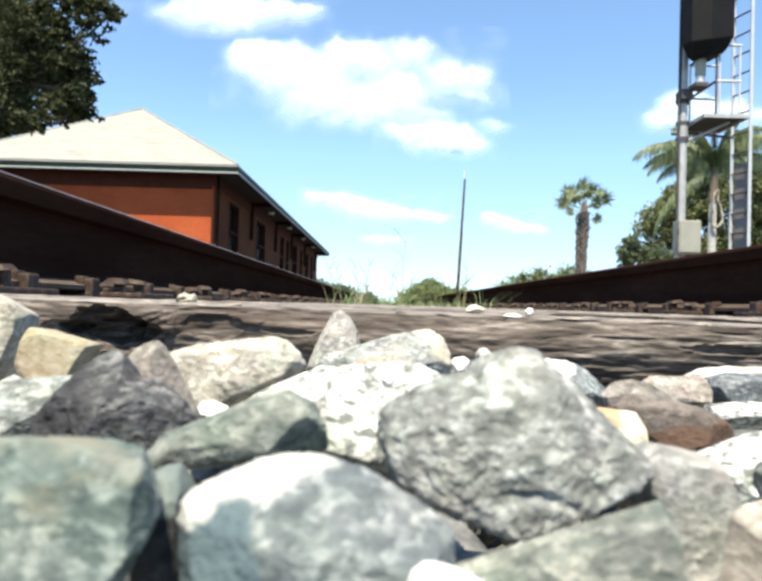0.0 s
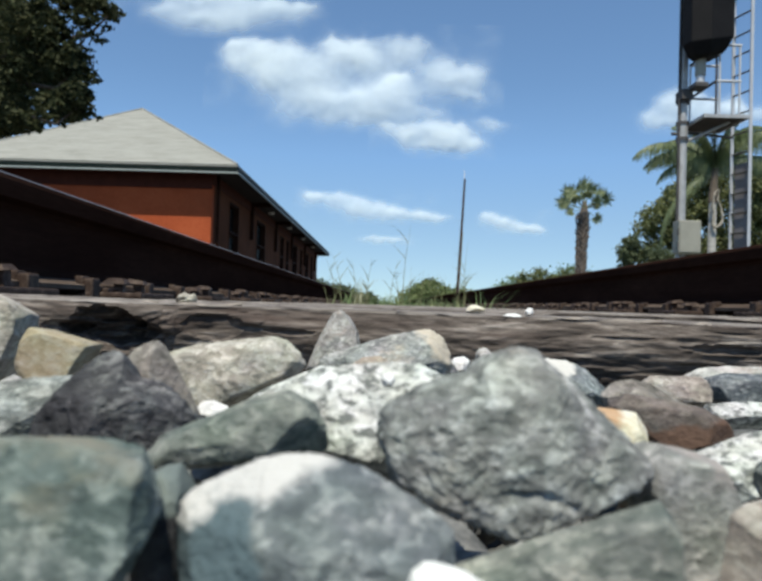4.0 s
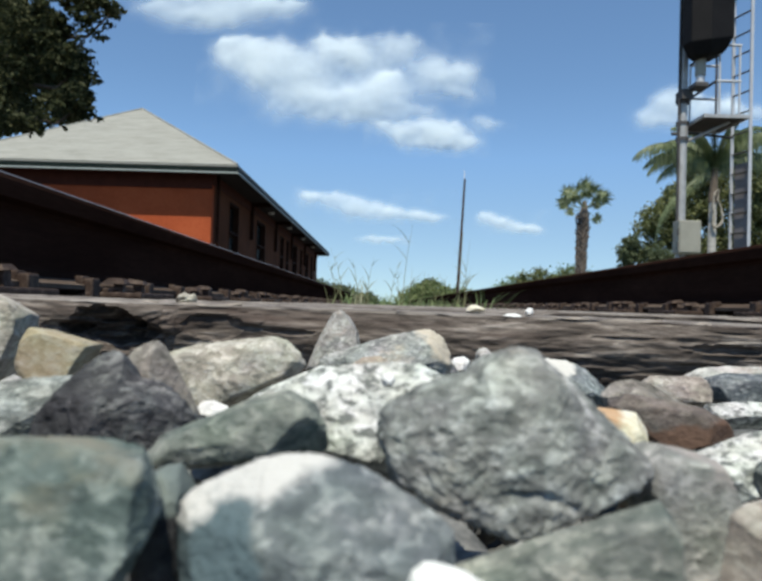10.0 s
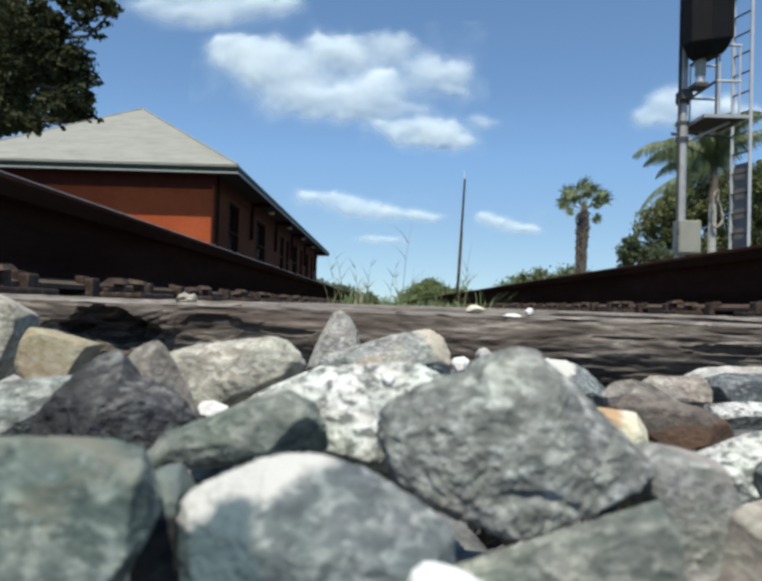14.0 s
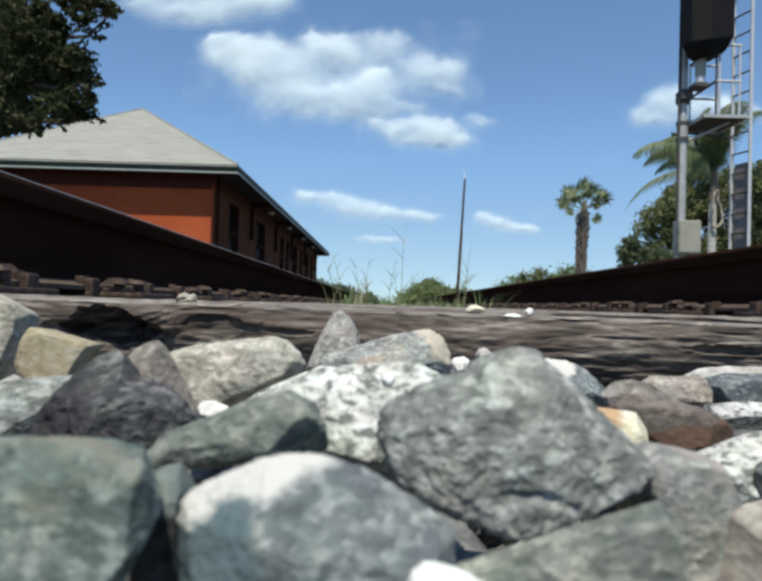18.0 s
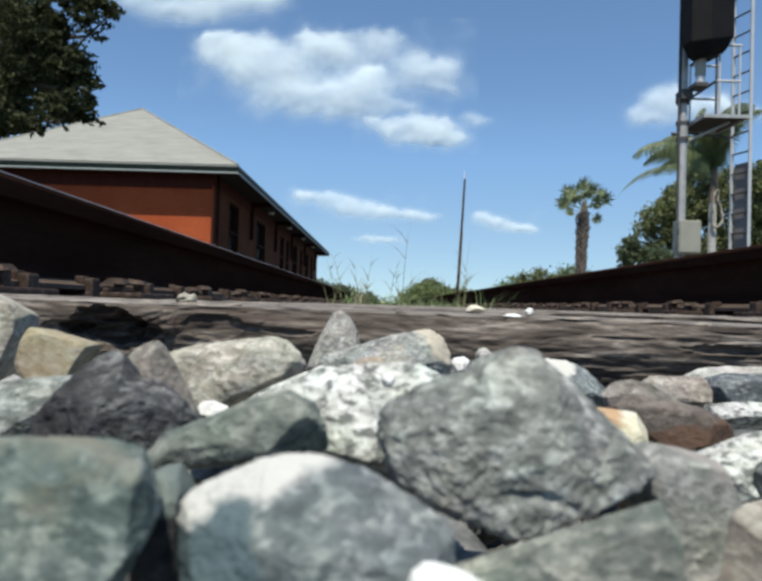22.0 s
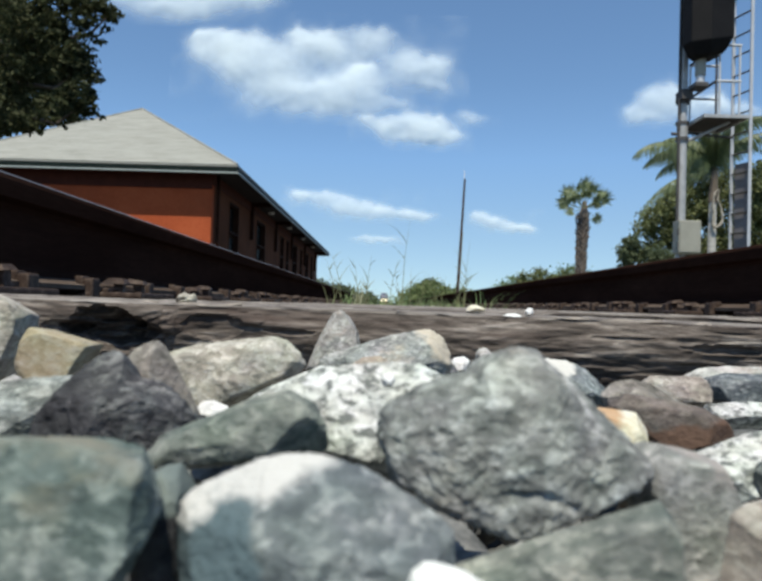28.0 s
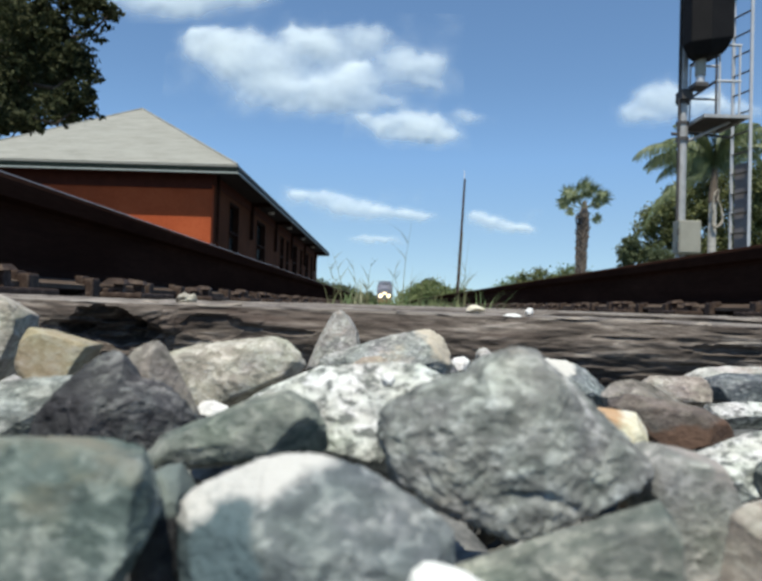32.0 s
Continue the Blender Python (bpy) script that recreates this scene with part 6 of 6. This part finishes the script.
def tall_weed(x, y, tall, lean, seed, twigs):
    """A thin stem with side leaves, bent towards lean."""
    rng = random.Random(seed)
    v, f = [], []
    blade(v, f, (0, 0, 0), 0 if lean > 0 else math.pi, tall, 0.0021, abs(lean), 90, 12, 0.3)
    spine = [(v[2 * i] + v[2 * i + 1]) / 2 for i in range(12)]
    ob = put("tall_weed", mesh_of("tall_weed", v, f, STRAW), at=pose(x, y, -0.06))
    for i in range(twigs + 2):
        p = spine[rng.randint(3, 10)]
        v, f = [], []
        blade(v, f, p, rng.choice((0, math.pi)) + rng.uniform(-0.6, 0.6), tall * rng.uniform(0.18, 0.36), 0.0022, rng.uniform(15, 80), rng.uniform(50, 78), 6, rng.uniform(-0.5, 0.5))
        put("leaf", mesh_of("leaf", v, f, STRAW), ob)
    WEEDS.append((ob, x, y, seed))
    return tagged(ob, "thin dry weed stalk standing between the rails", "weed", "weed stalks between the rails")


def weeds():
    g = "green grass growing through the ballast"
    rng = random.Random(9)
    for x, y, n, tall, sp in ((-0.17, 4.4, 16, 0.22, 0.09), (-0.07, 4.2, 8, 0.16, 0.06), (0.12, 4.6, 14, 0.12, 0.12), (0.28, 4.3, 26, 0.13, 0.12), (0.42, 4.4, 30, 0.14, 0.13),
                              (0.44, 3.6, 24, 0.12, 0.09), (0.36, 3.3, 14, 0.08, 0.07), (0.03, 6.2, 20, 0.15, 0.16), (0.3, 6.4, 40, 0.2, 0.2), (0.55, 6.2, 40, 0.2, 0.2), (-0.25, 6.4, 20, 0.2, 0.14), (0.44, 2.75, 14, 0.10, 0.05)):
        tuft(x, y, n, tall, sp, rng.randint(0, 999), GRASS, g, 0.0036)
    more = random.Random(31)
    for k in range(22):
        y = more.uniform(4.6, 9.0)
        x = y * more.choice((more.uniform(-0.052, 0.012), more.uniform(0.015, 0.12)))
        tuft(x, y, more.randint(12, 22), more.uniform(0.13, 0.20), 0.16, 500 + k, GRASS, g, 0.004)
    for x, y, tall in ((-0.155, 4.0, 0.20), (-0.13, 4.2, 0.22), (-0.175, 4.3, 0.17)):
        tuft(x, y, 16, tall, 0.035, 600 + int(y * 10), PALE_STRAW, "pale dry grass stalks beside the rail", 0.0032, (5, 50))
    tuft(0.17, 4.5, 34, 0.15, 0.10, 76, GRASS, "yellow green grass between the ties", 0.0036)
    v, f = [], []
    for k in range(16):
        blade(v, f, (rng.uniform(-0.05, 0.03), rng.uniform(-0.05, 0.05), 0), rng.uniform(-0.4, 0.4), rng.uniform(0.10, 0.24), rng.uniform(0.0022, 0.0036), rng.uniform(45, 95), rng.uniform(48, 78))
    ob = put("grass_tuft", mesh_of("grass_tuft", v, f, GRASS), at=pose(0.42, 2.7, -0.06))
    WEEDS.append((ob, 0.42, 2.7, 77))
    tagged(ob, "long bent grass blades leaning to the rail", "grass", "grass tufts between the rails", "stuff")
    for k in range(9):
        x, y = rng.choice((rng.uniform(-0.36, 0.10), rng.uniform(0.3, 0.62))), rng.uniform(3.9, 4.8)
        tall_weed(x, y, rng.uniform(0.16, 0.34), rng.choice((-1, 1)) * rng.uniform(10, 60), 300 + k, rng.randint(1, 3))
    tuft(-0.22, 4.1, 5, 0.36, 0.06, 78, GRASS, "pale bent grass blades beside the rail", 0.0028, (120, 200))
    tuft(0.62, 4.2, 10, 0.30, 0.05, 79, GRASS, "long bent grass blades leaning to the rail", 0.0032, (90, 150))
    for x, y, tall, lean, twigs in ((-0.26, 4.2, 0.36, -34, 3), (-0.11, 4.3, 0.32, 14, 3), (-0.15, 3.9, 0.28, -16, 2), (0.115, 4.2, 0.52, 12, 1), (0.04, 4.4, 0.32, 24, 3),
                                    (0.09, 3.8, 0.22, -30, 2), (0.50, 4.2, 0.42, 12, 3), (0.47, 4.0, 0.26, 22, 3), (0.19, 4.9, 0.30, 8, 1), (0.27, 4.9, 0.28, 10, 1), (-0.33, 4.6, 0.34, -34, 3)):
        tall_weed(x, y, tall * 1.15, lean, rng.randint(0, 999), twigs)


# ---- pole and far house ----
def pole():
    x, y, z = 5.575, 52, 1.1718
    t = thing("utility_pole", "thin leaning brown wooden pole beside the track", "pole", at=pose(x, y, -0.16, 0, 2.2, 0))
    h = 8.617 + z + 0.1
    part("shaft", rod((0, 0, 0), (0, 0, h), 0.125, 0.075, 14), POLE_WOOD, t)
    part("cap", rod((0, 0, h), (0, 0, h + 0.12), 0.085, 0.05, 14), DARK_STEEL, t)
    part("top_pin", rod((-0.05, 0, h + 0.12), (-0.07, 0, h + 0.75), 0.03, 0.03, 10), WHITE_ROOF, t, "pale pin on the pole top")
    part("ground_wire_cover", box(0.085, 0.13, -0.03, 0.03, 0.1, h * 0.6, 0.004), PALE_TRIM, t, "pale strip down the side")


def far_house():
    d = 105.0
    t = thing("far_house", "low pale house with a white roof beyond the track", "house", at=pose(14.2, d, -0.16))
    part("wall", box(-3.6, 3.6, 0, 6, 0, 1.75), CONCRETE, t)
    verts = [(-4, -0.4, 1.75), (4, -0.4, 1.75), (4, 6.4, 1.75), (-4, 6.4, 1.75), (-4, 3, 2.7), (4, 3, 2.7)]
    put("roof", mesh_of("roof", verts, [(0, 1, 5, 4), (2, 3, 4, 5), (0, 4, 3), (1, 2, 5), (3, 2, 1, 0)], WHITE_ROOF), t, "white metal roof")
    for x in (-2, 1.2):
        part("window", box(x, x + 0.9, -0.03, 0.0, 0.7, 1.5), GLASS, t)


# ---- train ----
def train():
    t = thing("locomotive", "blue grey passenger locomotive with bright warm headlights", "locomotive", at=pose(TRACK_X, 1500, 0.18))
    # body section, swept back nose
    w = 1.53
    sec = [(-w, 0.95), (-w, 3.35), (-w * 0.86, 3.95), (-w * 0.5, 4.28), (0, 4.36), (w * 0.5, 4.28), (w * 0.86, 3.95), (w, 3.35), (w, 0.95)]
    verts, faces = [], []
    for y, k, top in ((0.0, 0.90, 0.60), (0.9, 0.97, 0.66), (1.5, 1.0, 0.93), (2.1, 1.0, 1.0), (20.0, 1.0, 1.0)):
        verts += [(px * k, y, 0.95 + (pz - 0.95) * top) for px, pz in sec]
    m = len(sec)
    for j in range(4):
        faces += [(j * m + i, j * m + (i + 1) % m, (j + 1) * m + (i + 1) % m, (j + 1) * m + i) for i in range(m)]
    faces += [tuple(reversed(range(m))), tuple(4 * m + i for i in range(m))]
    body = put("body", mesh_of("body", verts, faces, TRAIN_SILVER), t, "blue grey car body")
    part("roof", box(-1.2, 1.2, 2.2, 19.8, 4.25, 4.45, 0.08), TRAIN_DARK, t, "dark roof")
    for s in (-1, 1):
        bm = bmesh.new()
        vs = [bm.verts.new(p) for p in ((s * 0.08, 0.93, 2.98), (s * 1.20, 0.99, 2.95), (s * 1.05, 1.42, 3.72), (s * 0.08, 1.40, 3.90))]
        bm.faces.new(vs if s > 0 else list(reversed(vs)))
        ext = bmesh.ops.extrude_face_region(bm, geom=list(bm.faces))
        bmesh.ops.translate(bm, vec=(0, -0.06, 0.03), verts=[g for g in ext["geom"] if isinstance(g, bmesh.types.BMVert)])
        bmesh.ops.recalc_face_normals(bm, faces=list(bm.faces))
        part("windscreen", bm, SCREEN, body)
    part("brow", box(-1.3, 1.3, 1.36, 1.7, 3.86, 4.16, 0.08), TRAIN_DARK, t, "dark blue grey brow over the windscreen")
    part("stripe", box(-1.36, 1.36, -0.03, 0.01, 0.98, 1.08, 0.01), TRAIN_BLUE, t, "blue stripe across the nose")
    part("pilot", box(-1.35, 1.35, -0.25, 0.25, 0.12, 0.90, 0.08), PILOT_GLOW, t, "pilot plate coloured with the orange headlight glow")
    part("coupler", box(-0.14, 0.14, -0.75, -0.25, 0.65, 0.92, 0.04), DARK_STEEL, t)
    for x, z, r in ((-0.17, 2.02, 0.22), (0.17, 2.02, 0.22), (-0.80, 1.50, 0.40), (0.80, 1.50, 0.40)):
        lamp = part("headlight", rod((x, -0.05, z), (x, 0.12, z), r + 0.05, sides=18), DARK_STEEL, t)
        part("lens", rod((x, -0.09, z), (x, -0.051, z), r, sides=18), LAMP_GLOW, lamp, "bright warm white lens")
    for y in (3.2, 5.9, 14.0, 16.7):
        for s in (-1, 1):
            part("wheel", rod((s * 0.70, y, 0.5), (s * 0.83, y, 0.5), 0.5, sides=20), DARK_STEEL, t)
    for y in (4.5, 15.3):
        part("bogie", box(-1.2, 1.2, y - 1.9, y + 1.9, 0.35, 0.93, 0.05), DARK_STEEL, t)
    cars = []
    for k in range(3):
        c = thing("passenger_car", "blue grey passenger car with dark windows", "passenger car", "cars of the train", at=pose(TRACK_X, 1521 + 26 * k, 0.18))
        part("body", box(-1.53, 1.53, 0.4, 25.6, 0.9, 4.2, 0.25), TRAIN_SILVER, c)
        for s in (-1, 1):
            for i in range(10):
                part("window", box(*sorted((s * 1.52, s * 1.545)), 2.2 + i * 2.2, 3.8 + i * 2.2, 2.1, 2.9), GLASS, c)
        for y in (3.5, 22.5):
            part("bogie", box(-1.2, 1.2, y - 1.6, y + 1.6, 0.02, 0.88, 0.05), DARK_STEEL, c)
            for w in (y - 1.2, y + 1.2):
                part("wheelset", rod((-0.83, w, 0.46), (0.83, w, 0.46), 0.459, sides=18), DARK_STEEL, c)
        cars.append((c, 21 + 26 * k))
    return t, cars


# ---- clouds ----
CLOUDS = []


def cloud(x, y, z, puffs, drift, material=CLOUD, step=9.0, label="white fair-weather cloud with ragged edges"):
    """A billowing sheet of vapour: puffs (x, z, half width, half height, weight) bulge towards the sun's side."""
    x0 = min(p[0] - 1.9 * p[2] for p in puffs)
    x1 = max(p[0] + 1.9 * p[2] for p in puffs)
    z0 = min(p[1] - 1.9 * p[3] for p in puffs)
    z1 = max(p[1] + 1.9 * p[3] for p in puffs)
    nx, nz = max(12, int((x1 - x0) / step)), max(10, int((z1 - z0) / step))
    verts, thick = [], []
    for j in range(nz + 1):
        for i in range(nx + 1):
            px, pz = x0 + (x1 - x0) * i / nx, z0 + (z1 - z0) * j / nz
            wx = px + 24 * noise.noise((px * 0.012, pz * 0.012, y)) + 7 * noise.noise((px * 0.04, pz * 0.04, y))
            wz = pz + 18 * noise.noise((px * 0.012, pz * 0.012, y + 50)) + 8 * noise.noise((px * 0.04, pz * 0.04, y + 9))
            dens, bulge = 0.0, 0.0
            for q in puffs:
                e = ((wx - q[0]) / q[2]) ** 2 + ((wz - q[1]) / q[3]) ** 2
                g = (q[4] if len(q) > 4 else 1.0) * math.exp(-0.9 * (e ** 1.5 if wz > q[1] else e))
                dens = dens + g - dens * min(1.0, g)
                bulge += (min(q[2], q[3] * 1.3) * math.exp(-0.8 * e)) ** 2
            edge = min(i, nx - i, j, nz - j)
            if edge == 0:
                dens = -0.6
            thick.append(dens)
            verts.append((px, -0.30 * math.sqrt(bulge) - (2.5 * noise.noise((px * 0.011, pz * 0.014, y + 3)) + 0.2 * noise.noise((px * 0.05, pz * 0.05, y + 8))) * min(1, dens * 2) + 0.16 * pz, pz))
    w = nx + 1
    faces = [(j * w + i, j * w + i + 1, (j + 1) * w + i + 1, (j + 1) * w + i) for j in range(nz) for i in range(nx)]
    me = mesh_of("cloud", verts, faces, material, True)
    at = me.attributes.new("thickness", "FLOAT", "POINT")
    at.data.foreach_set("value", thick)
    ob = put("cloud", me, at=pose(x, y, z))
    CLOUDS.append((ob, x, y, z, drift))
    return tagged(ob, label, "cloud", "clouds in the sky")


def clouds():
    cloud(-176.2, 2000, 672.7, [(-320, 90, 43, 29), (-255, 83, 57, 37), (-283, 47, 71, 40), (-175, 53, 79, 57), (-202, -6, 86, 51), (-101, -3, 86, 71), (-2, 72, 74, 63), (-32, 115, 37, 20), (56, 60, 63, 51), (156, 94, 57, 49, 0.8), (220, 101, 37, 40, 0.7), (-84, -68, 100, 43), (31, -79, 114, 51), (146, -54, 94, 66), (158, 5, 43, 23), (302, 9, 94, 60, 0.75), (381, 18, 49, 54, 0.7), (361, -48, 51, 23, 0.6), (61, -111, 114, 23), (233, -102, 71, 20, 0.6)], (-4.24, -1.1), step=7.0)
    cloud(137.2, 2300, 586.0, [(-158, 29, 43, 20, 0.7), (-99, 0, 66, 36), (0, 13, 92, 43), (58, -7, 76, 43), (116, -27, 43, 23), (18, -36, 99, 20, 0.8)], (-3.0, -1.0), step=7.0)
    cloud(332.7, 2350, 639.0, [(-34, 8, 40, 20, 0.6), (25, -3, 47, 20, 0.55)], (-3.0, -0.9), THIN_CLOUD, label="faint shred of thin cloud")
    cloud(-182.3, 3800, 528.6, [(-247, 61, 71, 43), (-111, 57, 109, 43), (0, 14, 136, 49), (164, -14, 136, 43), (328, -26, 125, 33), (437, -36, 81, 24, 0.8)], (-3.05, -0.25), THIN_CLOUD, step=12)
    cloud(-56.6, 4300, 410.3, [(-46, 2, 74, 22, 0.8), (77, -1, 98, 22, 0.8)], (-2.0, 0), THIN_CLOUD, step=12)
    cloud(691.0, 4000, 511.7, [(-101, 26, 63, 34), (-43, -1, 91, 40), (87, -35, 97, 29), (158, -44, 69, 26)], (-2.3, -0.1), THIN_CLOUD, step=12)
    cloud(-472.5, 1800, 778.1, [(-169, 2, 51, 21, 0.8), (-90, -22, 77, 31), (-25, -33, 64, 26), (26, -6, 77, 36), (117, 3, 64, 31), (195, 12, 51, 18, 0.8), (-53, 25, 154, 28)], (-4.3, -1.2), THIN_CLOUD, label="thin white cloud overhead with soft edges")
    cloud(955.9, 2300, 694.7, [(-98, -28, 39, 30, 0.8), (-33, 7, 56, 49), (32, 26, 59, 59), (99, -5, 66, 49), (-48, -51, 66, 23, 0.8), (181, 5, 56, 43), (280, -17, 66, 33, 0.8)], (-2.5, -0.7), THIN_CLOUD)


# ---- movement ----
def motions():
    # the train comes on, braking gently
    rows = [(0.0, 1480.0), (10.0, 1060.0), (16.0, 790.0), (20.0, 600.0), (24.0, 424.0), (26.0, 345.0), (28.0, 270.0), (29.0, 233.0), (30.0, 197.0), (31.0, 163.0), (32.0, 132.0)]
    walk(TRAIN, [(t, pose(TRACK_X, y, 0.18)) for t, y in rows])
    for c, back in CARS:
        walk(c, [(t, pose(TRACK_X, y + back, 0.18)) for t, y in rows])
    for ob, x, y, z, (vx, vz) in CLOUDS:
        walk(ob, [(t, pose(x + vx * (t - 13), y, z + vz * (13 - t))) for t in (0.0, 16.0, 32.0)])
    # wind: a light breeze, a gust after the first third that holds
    def gust(t):
        up = min(1.0, max(0.0, (t - 10.5) / 6.0))
        down = min(1.0, max(0.0, (t - 23.5) / 8.0))
        return up * up * (3 - 2 * up) * (1 - 0.8 * down * down * (3 - 2 * down))
    for ob, h, az, el, swing, i in FRONDS:
        rows = []
        for k in range(46):
            t = min(32.0, k * 0.72)
            s = swing * (17 * gust(t) * (1.0 if math.cos(radians(az)) < 0.3 else -3.0) + 3.0 * math.sin(1.9 * t + i) + 2.0 * math.sin(3.7 * t + 2.1 * i) * (0.5 + gust(t)))
            rows.append((t, pose(0.05, 0, h) @ pose(0, 0, 0, 0, s, 0) @ pose(0, 0, 0, 0, 0, az) @ pose(0, 0, 0, 0, -el, 0)))
        walk(ob, rows)
    for ob, m, ph in PALM_FANS:
        walk(ob, [(t, m @ pose(0, 0, 0, 3.5 * math.sin(2.3 * t + ph), 3.0 * math.sin(1.7 * t + 2 * ph), 0)) for t in np.linspace(0, 32, 33).tolist()])
    for k, ob in enumerate(NEAR_BOUGHS):
        walk(ob, [(t, pose(0.025 * math.sin(1.2 * t + k), 0, 0.03 * math.sin(1.6 * t + 2 * k) - (0.07 * math.exp(-((t - 22.5) / 1.6) ** 2) if k == 0 else 0), 0, 0.2 * math.sin(1.1 * t + k), 0)) for t in np.linspace(0, 32, 41).tolist()])
    for k, ob in enumerate(OAK_BOUGHS):
        walk(ob, [(t, pose(0.07 * math.sin(1.3 * t + k), 0, 0.06 * math.sin(1.7 * t + 2 * k), 0, 0.12 * math.sin(1.1 * t + k), 0)) for t in np.linspace(0, 32, 33).tolist()])
    for ob, x, y, seed in WEEDS:
        walk(ob, [(t, pose(x, y, -0.06, 0.8 * math.sin(1.3 * t + seed), 1.6 * math.sin(1.1 * t + seed) + 0.8 * math.sin(2.7 * t), 0)) for t in np.linspace(0, 32, 33).tolist()])


ground()
station()
signal()
ties()
rail(RAILS[0], "dark rusted steel rail beside the station")
rail(RAILS[1], "dark rusted steel rail on the signal's side")
oak_by_house()
shade_tree()
cabbage_palm()
queen_palm()
trees_right()
far_woods()
pole()
far_house()
TRAIN, CARS = train()
clouds()
rocks()
weeds()
fastenings()
bed()
motions()
